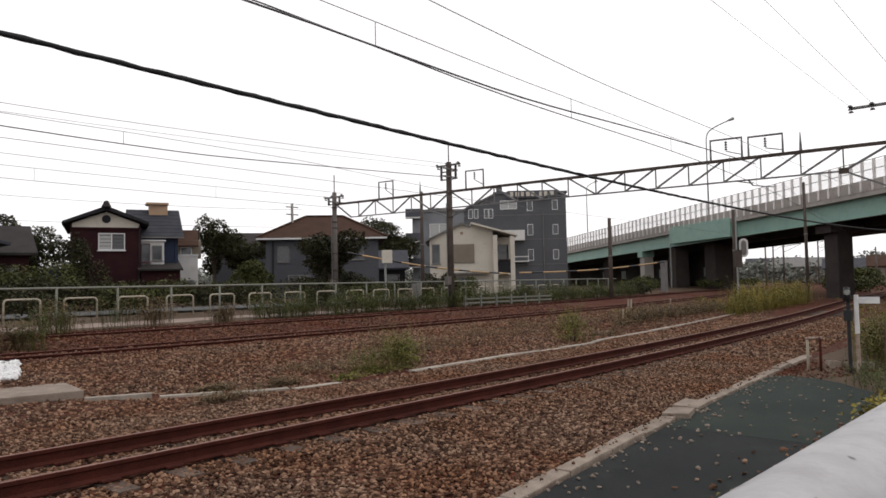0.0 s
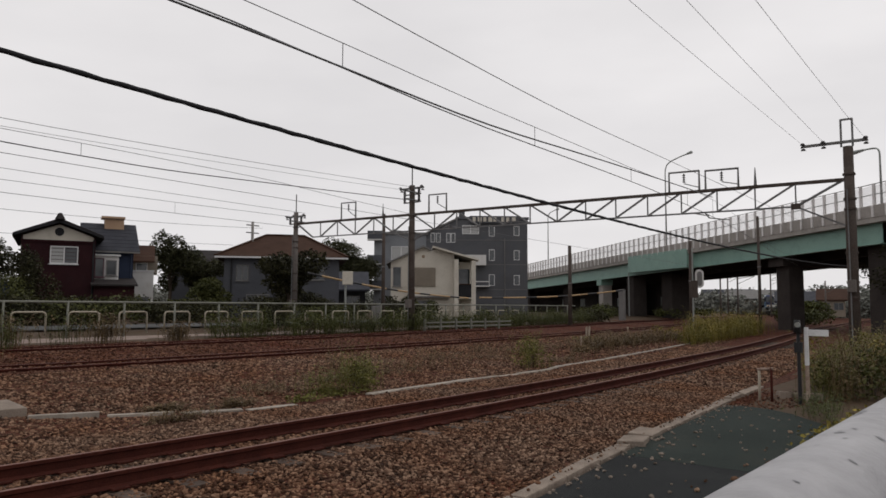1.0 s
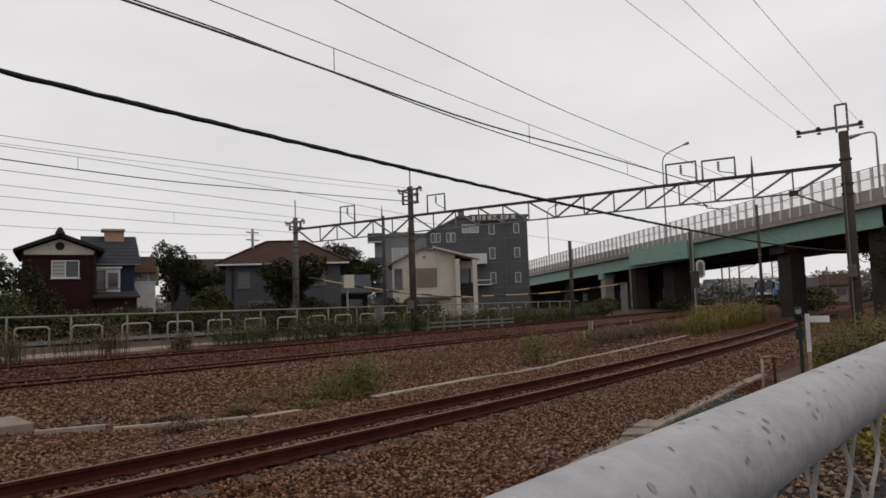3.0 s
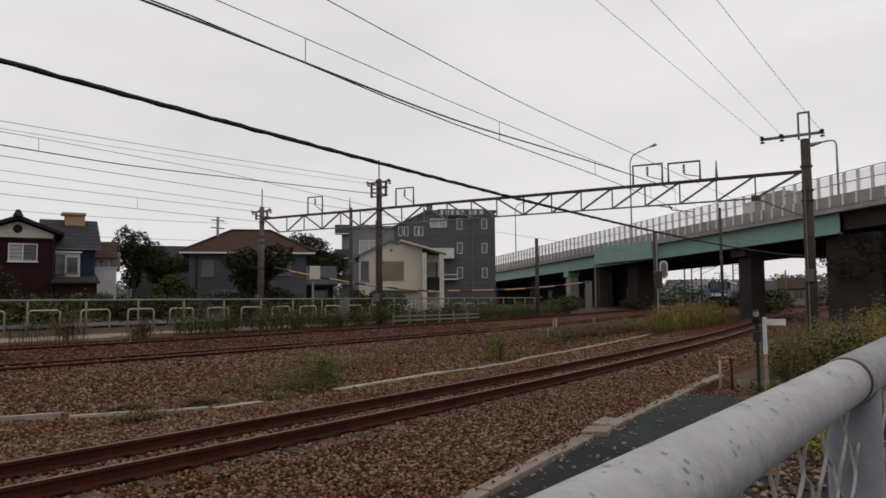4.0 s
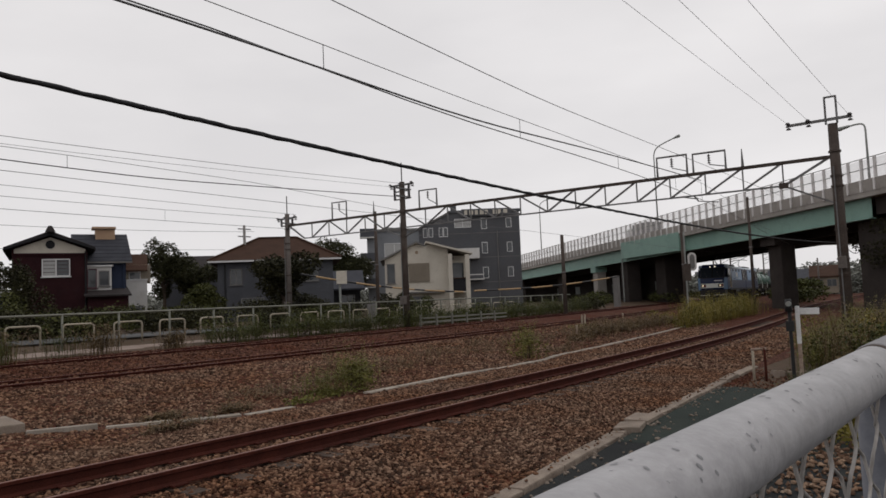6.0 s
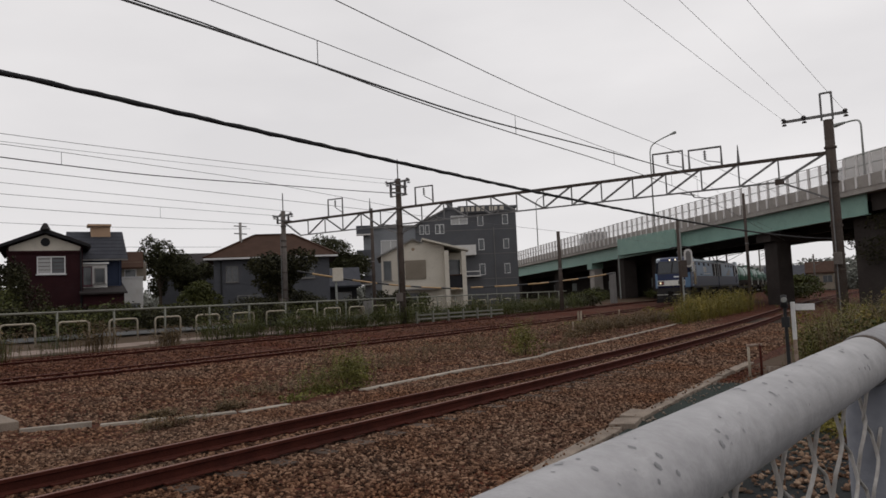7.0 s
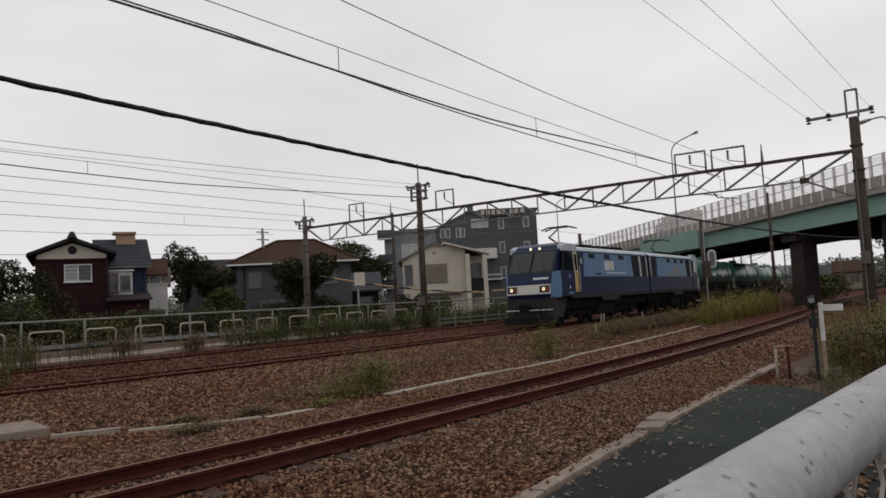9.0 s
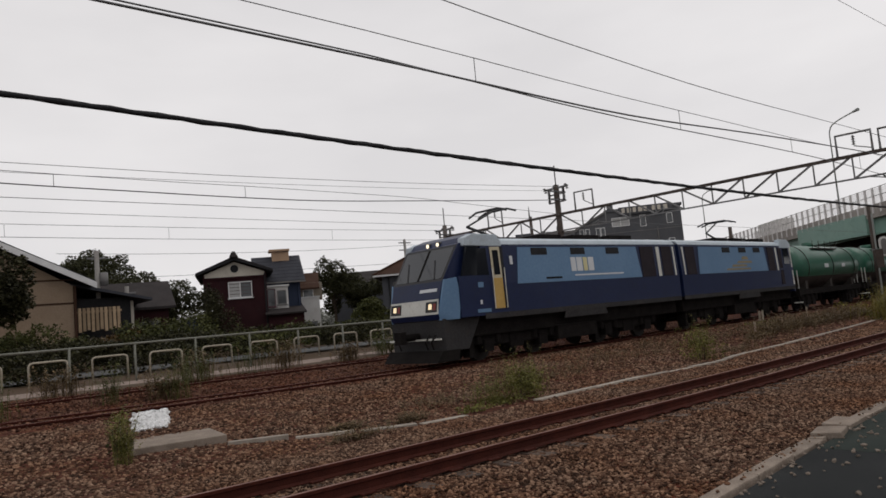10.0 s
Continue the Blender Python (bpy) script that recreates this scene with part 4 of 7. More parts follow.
def gable_roof(x0, x1, y0, y1, eave, ridge, over, thick, m, along="y"):
    """Two slopes with overhangs and thickness; the ridge runs along y (gable faces -y) or x."""
    s = Shape()
    if along == "y":
        xm = (x0 + x1) / 2
        k = (ridge - eave) / (xm - x0)
        for sx in (-1, 1):
            xe = x0 - over if sx < 0 else x1 + over
            ze = eave - k * over
            s.prism([(xm, ridge), (xe, ze), (xe, ze + thick), (xm, ridge + thick)], "y", y0 - over, y1 + over, 0, m)
    else:
        ym = (y0 + y1) / 2
        k = (ridge - eave) / (ym - y0)
        for sy in (-1, 1):
            ye = y0 - over if sy < 0 else y1 + over
            ze = eave - k * over
            s.prism([(ym, ridge), (ye, ze), (ye, ze + thick), (ym, ridge + thick)], "x", x0 - over, x1 + over, 0, m)
    return s


def face_at(x, y, turn, z=0.0):
    """A building's own axes: x to the right along its front, y back, seen from the tracks."""
    return pose(x, y, z, 0, 0, turn)


def siding(parent, m, x0, x1, z0, z1, step, mat):
    """Thin lap boards on the front plane, as one part."""
    s = Shape()
    z = z0 + step
    while z < z1:
        s.box(x0, x1, -0.018, 0.0, z - 0.03, z, 0, m)
        z += step
    part("siding", s, mat, parent)["kind"] = "stuff"


def red_house():
    h = thing("house", "dark red two-storey house with gabled tile roof", "house", "houses beyond the line")
    m = face_at(18.6, 46.3, -24)
    w = 4.0
    part("wall", Shape().prism([(0, 0.3), (w, 0.3), (w, 5.72), (w / 2, 6.5), (0, 5.72)], "y", 0, 8, 0, m), M["red_wall"], h)
    siding(h, m, 0.0, w, 0.6, 5.2, 0.22, M["red_wall"])
    part("gable_panel", Shape().prism([(0.1, 5.46), (w - 0.1, 5.46), (w - 0.1, 5.72), (w / 2, 6.45), (0.1, 5.72)], "y", -0.06, -0.004, 0, m), M["cream"], h, "pale rendered gable")
    part("panel_trim", Shape().box(-0.02, w + 0.02, -0.12, -0.06, 5.36, 5.48, 0, m), M["red_wall"], h)
    part("gable_vent", Shape().tube([m @ Vector((w / 2, -0.1, 6.0)), m @ Vector((w / 2, -0.02, 6.0))], 0.26, 10), M["dark"], h)
    roof = part("roof", gable_roof(0, w, 0, 8, 5.8, 6.62, 0.45, 0.14, m), M["tile_roof"], h)
    for x in (-0.4, w + 0.4):
        part("bargeboard", Shape().bar(m @ Vector((x, -0.47, 5.72)), m @ Vector((w / 2, -0.47, 6.6)), 0.08, 0.12), M["dark"], roof)
    part("ridge_cap", Shape().bar(m @ Vector((w / 2, -0.5, 6.84)), m @ Vector((w / 2, 8.5, 6.84)), 0.3, 0.2), M["tile_roof"], roof)
    part("ridge_end", Shape().tube([m @ Vector((w / 2, -0.6, 6.7)), m @ Vector((w / 2, -0.6, 7.08))], [0.3, 0.1], 6), M["tile_roof"], roof)
    for i in range(9):
        y = -0.3 + 1.0 * i
        for x in (-0.43, w + 0.43):
            part("tile_rib", Shape().bar(m @ Vector((x, y, 5.8)), m @ Vector((w / 2, y, 6.78)), 0.1, 0.06), M["tile_roof"], roof)
    window(h, m, 2.3, 4.6, 1.4, 0.95, ("curtain", "pane"))
    # lean-to porch below
    part("porch_roof", Shape().prism([(-1.6, 2.9), (0.6, 3.3), (0.6, 3.42), (-1.6, 3.02)], "y", -1.4, 2.0, 0, m), M["tile_roof"], h)
    part("porch_wall", Shape().box(-1.3, 0.0, -1.0, 2.0, 0.3, 2.95, 0, m), M["navy_wall"], h)
    part("porch_fascia", Shape().bar(m @ Vector((-1.6, -1.42, 2.92)), m @ Vector((0.6, -1.42, 3.32)), 0.05, 0.12), M["white_frame"], h)
    part("side_annex", Shape().box(w, w + 2.3, -0.3, 4.0, 0.3, 2.9, 0, m), M["red_wall"], h)
    part("annex_roof", Shape().prism([(-0.7, 2.75), (3.2, 3.5), (3.2, 3.6), (-0.7, 2.85)], "x", w - 0.2, w + 2.45, 0, m), M["tile_roof"], h)
    part("downpipe", Shape().tube([m @ Vector((w - 0.1, -0.08, 0.4)), m @ Vector((w - 0.1, -0.08, 5.6))], 0.05, 8), M["dark"], h)


def navy_house():
    h = thing("house", "slate-blue house with dark pitched roof and bay window", "house", "houses beyond the line")
    m = face_at(22.4, 46.5, -24)
    w = 2.95
    part("wall", Shape().prism([(0.0, 0.3), (6.4, 0.3), (6.4, 5.1), (3.2, 6.9), (0.0, 5.1)], "x", 0.1, w, 0, m), M["navy_wall"], h)
    siding(h, m, 0.1, w, 0.6, 5.0, 0.24, M["navy_wall"])
    roof = part("roof", gable_roof(0.2, w, 0, 6.4, 5.15, 7.0, 0.35, 0.14, m, "x"), M["slate_roof"], h)
    for i in range(7):
        z = 5.2 + 0.27 * i
        part("slate_course", Shape().bar(m @ Vector((-0.15, (z - 5.2) * 1.73 - 0.2, z + 0.12)), m @ Vector((w + 0.35, (z - 5.2) * 1.73 - 0.2, z + 0.12)), 0.05, 0.03), M["slate_roof"], roof)
    part("gutter", Shape().bar(m @ Vector((-0.15, -0.42, 4.98)), m @ Vector((w + 0.35, -0.42, 4.98)), 0.1), M["trim"], roof)
    bay = part("bay_window", Shape().box(0.62, 2.05, -0.55, 0.0, 2.95, 4.7, 0, m), M["white_wall"], h, "white boxed bay window")
    window(bay, m @ pose(0, -0.55, 0), 1.62, 3.95, 0.5, 0.85, "pane", "trim", split=False)
    part("bay_roof", Shape().box(0.5, 2.15, -0.7, 0.0, 4.7, 4.8, 0, m), M["white_frame"], bay)
    window(bay, m @ pose(0, -0.55, 0), 0.92, 3.95, 0.44, 1.1, "pane", "red_frame", split=False)
    part("downpipe", Shape().tube([m @ Vector((w - 0.15, -0.08, 0.4)), m @ Vector((w - 0.15, -0.08, 4.9))], 0.05, 8), M["navy_wall"], h)
    box = part("roof_box", Shape().box(1.3, 2.5, 2.4, 3.4, 6.4, 7.45, 0, m), M["tank_brown"], h, "beige box on the roof", bevel=0.04)
    part("box_lid", Shape().box(1.1, 2.55, 2.2, 3.5, 7.42, 7.56, 0, m), M["tank_brown"], box)
    part("gas_meter_box", Shape().box(2.3, 2.75, -0.25, 0, 1.6, 2.5, 0, m), M["white_frame"], h, bevel=0.03)
    part("air_conditioner", Shape().box(1.5, 2.2, -0.35, -0.02, 1.0, 1.6, 0, m), M["white_frame"], h, bevel=0.03)


def white_annex():
    h = thing("house", "bright white low house with stepped brown tile roofs behind", "house", "houses beyond the line")
    m = face_at(27.3, 51.2, -30)
    part("wall", Shape().box(0, 2.35, 0, 5, 0.3, 4.05, 0, m), M["white_wall"], h, "bright white ground-floor wall")
    part("coping", Shape().box(-0.05, 2.4, -0.05, 0.2, 4.05, 4.15, 0, m), M["white_frame"], h)
    part("upper_wall", Shape().prism([(1.2, 4.0), (5, 4.0), (5, 5.9), (3.0, 6.9), (1.2, 5.9)], "x", -0.3, 0.55, 0, m), M["cream"], h)
    part("roof", gable_roof(-0.4, 0.75, 1.2, 5, 5.9, 6.95, 0.25, 0.12, m, "x"), M["brown_roof"], h)
    part("middle_wall", Shape().box(0.5, 2.6, 1.4, 5, 4.0, 5.3, 0, m), M["taupe"], h)
    part("middle_roof", Shape().prism([(0.6, 4.75), (3.2, 6.1), (3.2, 6.22), (0.6, 4.87)], "x", 0.5, 2.4, 0, m), M["brown_roof"], h)
    window(h, m, 1.5, 1.75, 1.1, 0.8, "pane", "trim")
    window(h, m @ pose(0, 1.4, 0), 1.5, 4.45, 0.7, 0.5, "pane", "white_frame", split=False)


def brown_roof_house():
    h = thing("house", "blue-grey house with brown hipped shingle roof", "house", "houses beyond the line")
    m = face_at(33.4, 47.6, -41)
    w, d = 9.2, 7.0
    part("wall", Shape().box(0.25, w - 0.25, 0, d, 0.3, 5.25, 0, m), M["grey_wall"], h)
    s = Shape()
    e, r = 5.2, 7.35
    c = [(-0.4, -0.6, e), (w + 0.4, -0.6, e), (w + 0.4, d + 0.6, e), (-0.4, d + 0.6, e), (3.2, d / 2, r), (w - 3.0, d / 2, r)]
    c += [(x, y, z + 0.16) for x, y, z in c[:4]]
    s.add([m @ Vector(p) for p in c], ((0, 1, 7, 6), (1, 2, 8, 7), (2, 3, 9, 8), (3, 0, 6, 9), (6, 7, 5, 4), (7, 8, 5), (8, 9, 4, 5), (9, 6, 4), (3, 2, 1, 0)))
    roof = part("roof", s, M["brown_roof"], h)
    part("gutter", Shape().bar(m @ Vector((-0.4, -0.62, e + 0.06)), m @ Vector((w + 0.4, -0.62, e + 0.06)), 0.13), M["white_frame"], roof)
    for a, b in (((-0.4, -0.6, e + 0.2), (3.2, d / 2, r + 0.04)), ((w + 0.4, -0.6, e + 0.2), (w - 3.0, d / 2, r + 0.04)), ((3.2, d / 2, r + 0.04), (w - 3.0, d / 2, r + 0.04))):
        part("ridge_cap", Shape().bar(m @ Vector(a), m @ Vector(b), 0.22, 0.1), M["brown_roof"], roof)
    siding(h, m, 0.25, w - 0.25, 0.6, 5.0, 0.3, M["grey_wall"])
    window(h, m, 1.6, 4.1, 0.8, 1.1, "pane", "trim")
    window(h, m, 7.1, 4.2, 1.3, 1.1, "pane", "trim")
    window(h, m, 2.8, 1.8, 1.6, 1.2, "pane", "trim")
    window(h, m, 5.2, 4.3, 0.6, 0.8, "pane", "trim", split=False)
    part("downpipe", Shape().tube([m @ Vector((0.8, -0.1, 0.4)), m @ Vector((0.8, -0.1, 5.1))], 0.06, 8), M["black"], h)


def cream_house():
    h = thing("house", "cream rendered house with gables and shaded balcony", "house", "houses beyond the line")
    m = face_at(45.8, 39.2, -49)
    w = 6.1
    part("wall", Shape().prism([(-1.6, 0.3), (3.6, 0.3), (3.6, 5.3), (1.05, 6.5), (-1.6, 5.2)], "y", 0, 8, 0, m), M["cream"], h)
    part("front_wall", Shape().prism([(0, 0.3), (3.6, 0.3), (3.6, 6.0), (2.3, 6.35), (0, 5.35)], "y", -0.5, 0, 0, m), M["cream"], h)
    part("roof", gable_roof(-1.6, 3.7, 0, 8, 5.2, 6.45, 0.35, 0.14, m), M["trim"], h)
    part("cross_roof", Shape().prism([(1.8, 6.35), (5.55, 5.3), (5.55, 5.43), (1.8, 6.5)], "y", -1.3, 6.5, 0, m), M["cream"], h)
    part("pillar", Shape().box(4.95, 5.3, -1.2, -0.6, 0.3, 5.3, 0, m), M["cream"], h)
    part("pillar", Shape().box(3.55, 3.9, -1.2, 0.0, 0.3, 5.4, 0, m), M["cream"], h)
    part("recess", Shape().box(3.7, 5.2, 0.6, 7, 0.3, 5.3, 0, m), M["cream"], h)
    part("recess_glass", Shape().box(3.95, 4.95, 0.55, 0.6, 3.1, 4.7, 0, m), M["pane"], h)
    rail = part("balcony", Shape().box(3.75, 5.25, -1.1, -0.98, 2.3, 3.35, 0, m), M["dark"], h, "dark balcony front")
    part("balcony_floor", Shape().box(3.75, 5.25, -1.1, 0.6, 2.2, 2.32, 0, m), M["cream"], rail)
    part("balcony_cap", Shape().box(3.7, 5.3, -1.16, -0.93, 3.35, 3.42, 0, m), M["brown_roof"], rail)
    shutter = part("shutter", Shape().box(0.35, 2.05, -0.58, -0.5, 3.2, 4.75, 0, m), M["taupe"], h, "closed taupe roller shutter")
    for i in range(9):
        part("shutter_slat", Shape().box(0.4, 2.0, -0.6, -0.58, 3.28 + 0.16 * i, 3.4 + 0.16 * i, 0, m), M["taupe"], shutter)
    part("gable_vent", Shape().tube([m @ Vector((1.05, -0.52, 5.65)), m @ Vector((1.05, -0.4, 5.65))], 0.14, 10), M["tan_wall"], h)
    window(h, m, -1.1, 4.0, 0.55, 1.5, "pane", "trim", split=False)
    window(h, m, -0.7, 1.4, 0.9, 0.9, "pane", "trim")
    window(h, m @ pose(0, -0.5, 0), 1.2, 1.4, 1.5, 1.2, "pane", "trim")
    part("awning", Shape().box(0.2, 3.2, -1.2, -0.5, 2.3, 2.42, 0, m), M["trim"], h)


def grey_block():
    h = thing("apartment_building", "dark blue-grey four-storey block with rooftop sign", "apartment building")
    m = face_at(60.4, 50.5, -50)
    w, d = 11.8, 11
    part("wall", Shape().prism([(0, 0.3), (w, 0.3), (w, 11.05), (4.2, 11.05), (0, 9.0)], "y", 0, d, 0, m), M["block_wall"], h)
    part("roof_edge", Shape().box(4.0, w + 0.15, -0.15, d, 11.05, 11.3, 0, m), M["block_wall"], h)
    part("slope_edge", Shape().prism([(-0.2, 8.95), (4.2, 11.05), (4.2, 11.25), (-0.2, 9.12)], "y", -0.15, d, 0, m), M["trim"], h)
    for z in (3.4, 6.1, 8.75):
        part("floor_line", Shape().box(0, w, -0.03, 0, z, z + 0.06, 0, m), M["trim"], h)
        for x, ww, hh in ((7.9, 0.5, 1.1), (10.6, 0.5, 0.95)):
            window(h, m, x, z + 1.05, ww, hh, "pane", "white_frame", split=False, sill=False)
    window(h, m, 5.6, 9.9, 1.7, 0.85, ("curtain", "curtain"), "white_frame", sill=False)
    for x in (1.5, 2.1, 3.2, 3.7):
        window(h, m, x, 9.0, 0.35, 0.9, "pane", "white_frame", split=False, sill=False)
    bal = part("balcony", Shape().box(4.6, 7.2, -1.0, 0, 6.0, 6.15, 0, m), M["white_wall"], h)
    part("balcony_front", Shape().box(4.6, 7.2, -1.0, -0.9, 6.15, 7.1, 0, m), M["white_wall"], bal)
    bal = part("balcony", Shape().box(5.6, 7.6, -0.9, 0, 3.7, 3.82, 0, m), M["white_wall"], h)
    part("balcony_rail", Shape().box(5.6, 7.6, -0.9, -0.85, 4.2, 4.3, 0, m), M["white_wall"], bal)
    part("downpipe", Shape().tube([m @ Vector((9.3, -0.1, 0.5)), m @ Vector((9.3, -0.1, 9.0))], 0.05, 6), M["trim"], h)
    sign = part("rooftop_sign", Shape().box(5.5, 10.9, -0.34, -0.17, 10.6, 11.38, 0, m), M["block_wall"], h, "sign band along the roof edge with pale unreadable marks")
    for i, x in enumerate((5.8, 6.35, 6.95, 7.5, 8.05, 8.9, 9.45, 10.05)):
        part("sign_bar", Shape().box(x, x + 0.32 + 0.1 * (i % 2), -0.4, -0.344, 10.76, 11.24, 0, m), M["cream"], sign)
    part("roof_hut", Shape().box(4.4, 5.0, 0.5, 1.5, 11.3, 12.0, 0, m), M["block_wall"], h)
    # the lower wing
    low = thing("apartment_building", "paler grey wing of the block with balconies", "apartment building")
    k = face_at(57.1, 54.0, -48)
    part("wall", Shape().box(0, 5.6, 0, 9, 0.3, 9.3, 0, k), M["pale_cladding"], low)
    for z in (3.3, 6.0, 8.6):
        bal = part("balcony", Shape().box(-0.7, 0.9, -0.9, 0, z, z + 0.12, 0, k), M["white_wall"], low)
        part("balcony_front", Shape().box(-0.7, 0.9, -0.9, -0.82, z + 0.12, z + 1.0, 0, k), M["grey_wall"], bal)
    window(low, k, 2.9, 7.3, 2.0, 1.3, ("curtain", "curtain"), "white_frame")
    window(low, k, 2.9, 4.6, 2.0, 1.3, ("curtain", "pane"), "white_frame")
    part("roof_edge", Shape().box(-0.2, 5.8, -0.2, 9.2, 9.3, 9.55, 0, k), M["trim"], low)


def tan_house():
    h = thing("house", "tan sided house with pale fascia and wooden deck", "house", "houses beyond the line")
    m = face_at(4.5, 41.5, -4)
    w = 5.2
    part("wall", Shape().prism([(-2.0, 0.3), (w, 0.3), (w, 4.9), (1.2, 7.3), (-2.0, 5.4)], "y", 0, 7, 0, m), M["tan_wall"], h)
    for z in (4.0, 5.2):
        part("wall_band", Shape().box(-2.0, w, -0.03, 0, z, z + 0.08, 0, m), M["brown_roof"], h)
    part("roof", Shape().prism([(1.2, 7.3), (w + 0.9, 4.85), (w + 0.9, 5.1), (1.2, 7.6)], "y", -0.7, 7.6, 0, m), M["slate_roof"], h)
    part("roof", Shape().prism([(1.2, 7.3), (-2.8, 4.85), (-2.8, 5.1), (1.2, 7.6)], "y", -0.7, 7.6, 0, m), M["slate_roof"], h)
    part("fascia", Shape().prism([(1.2, 7.2), (w + 0.95, 4.7), (w + 0.95, 5.02), (1.2, 7.52)], "y", -0.78, -0.7, 0, m), M["white_frame"], h)
    part("low_wing", Shape().box(w, w + 3.2, 1.5, 7, 0.3, 4.1, 0, m), M["cream"], h)
    part("low_roof", Shape().prism([(w - 0.2, 5.0), (w + 4.0, 4.0), (w + 4.0, 4.15), (w - 0.2, 5.15)], "y", 0.6, 7.4, 0, m), M["slate_roof"], h)
    part("dark_porch", Shape().box(w + 0.1, w + 3.0, 1.3, 1.5, 2.2, 4.3, 0, m), M["dark"], h)
    deck = part("deck_fence", Shape().box(w + 0.1, w + 2.3, 0.2, 0.26, 3.5, 3.6, 0, m), M["wood_slats"], h)
    for i in range(10):
        x = w + 0.15 + 0.21 * i
        part("slat", Shape().box(x, x + 0.15, 0.1, 0.2, 2.5 + 0.05 * (i % 3), 3.75, 0, m), M["wood_slats"], deck)
    part("corner_post", Shape().bar(m @ Vector((w, -0.1, 0.3)), m @ Vector((w, -0.1, 4.9)), 0.12), M["brown_roof"], h)


for build in (red_house, navy_house, white_annex, brown_roof_house, cream_house, grey_block, tan_house):
    build()


# ---------------------------------------------------------------- lineside fence and road barriers
def build_fence():
    f = thing("lineside_fence", "grey-green pipe fence with posts along the line", "fence")
    post_me = Shape().tube([(0, 0, -0.3), (0, 0, 1.22)], 0.037, 8).mesh("fence_post", M["fence_green"], smooth=True)
    line = lambda x: 24.5 + (far_line(x) - 16.95) * 0.9
    level = lambda x: land(x, line(x)) + 0.02
    x = -6.2
    while x < 52:
        part("fence_post", post_me, None, f, at=pose(x, line(x), level(x), random.uniform(-1, 1), random.uniform(-1, 1), 0))
        x += 1.95
    xs = [-7 + 1.0 * i for i in range(60)]
    part("top_rail", Shape().tube([(x, line(x), level(x) + 1.2) for x in xs], 0.035, 8), M["fence_green"], f, smooth=True)
    # low concrete edging below it
    s = Shape()
    v = []
    for x in xs:
        v += [(x, line(x) - 0.9, level(x) - 0.5), (x, line(x) + 0.1, level(x) - 0.5), (x, line(x) + 0.1, level(x) + 0.02), (x, line(x) - 0.85, level(x) - 0.06)]
    fc = [(3, 2, 1, 0)]
    for i in range(len(xs) - 1):
        for k in range(4):
            fc.append((4 * i + k, 4 * i + (k + 1) % 4, 4 * i + 4 + (k + 1) % 4, 4 * i + 4 + k))
    s.add(v, fc)
    tagged(part("concrete_edging", s, M["edging"]), "weathered concrete edging strip below the fence", "edging", kind="structure")


def build_barriers():
    pts = [(0, 0, -0.1), (0, 0, 0.66)]
    pts += [(0.12 - 0.12 * math.cos(a), 0, 0.66 + 0.12 * math.sin(a)) for a in (0.5, 1.0, 1.57)]
    pts += [(1.13 - p[0], 0, p[2]) for p in pts[::-1]]
    one = thing("pipe_barrier", "worn cream hoop barrier beside the road behind the fence", "barrier", "hoop barriers")
    part("hoop", Shape().tube(pts, 0.035, 8), M["white_paint"], one, smooth=True)
    x, n = 2.88, 0
    while x < 44:
        y = 26.3 + (far_line(x) - 16.95) * 0.9
        m = pose(x, y, land(x, y) + 0.03, 0, 0, 2)
        if n:
            copy_thing(one, m)
        else:
            one.matrix_basis = m
        x, n = x + 1.868, n + 1
    # white slatted fence at the crossing
    g = thing("slatted_fence", "low pale grey slatted fence by the level crossing", "fence")
    for x0 in range(0, 6):
        a = Vector((28.2 + x0 * 1.15, 23.2 - x0 * 0.12, 0.35))
        for z in (0.22, 0.42):
            part("board", Shape().box(0, 1.05, -0.02, 0.02, z - 0.04, z + 0.04), M["fence_green"], g, at=pose(a.x, a.y, a.z, 0, 0, -6))
        part("stake", Shape().box(-0.04, 0.04, -0.04, 0.04, -0.3, 0.6), M["fence_green"], g, at=pose(a.x, a.y, a.z, 0, 0, -6))


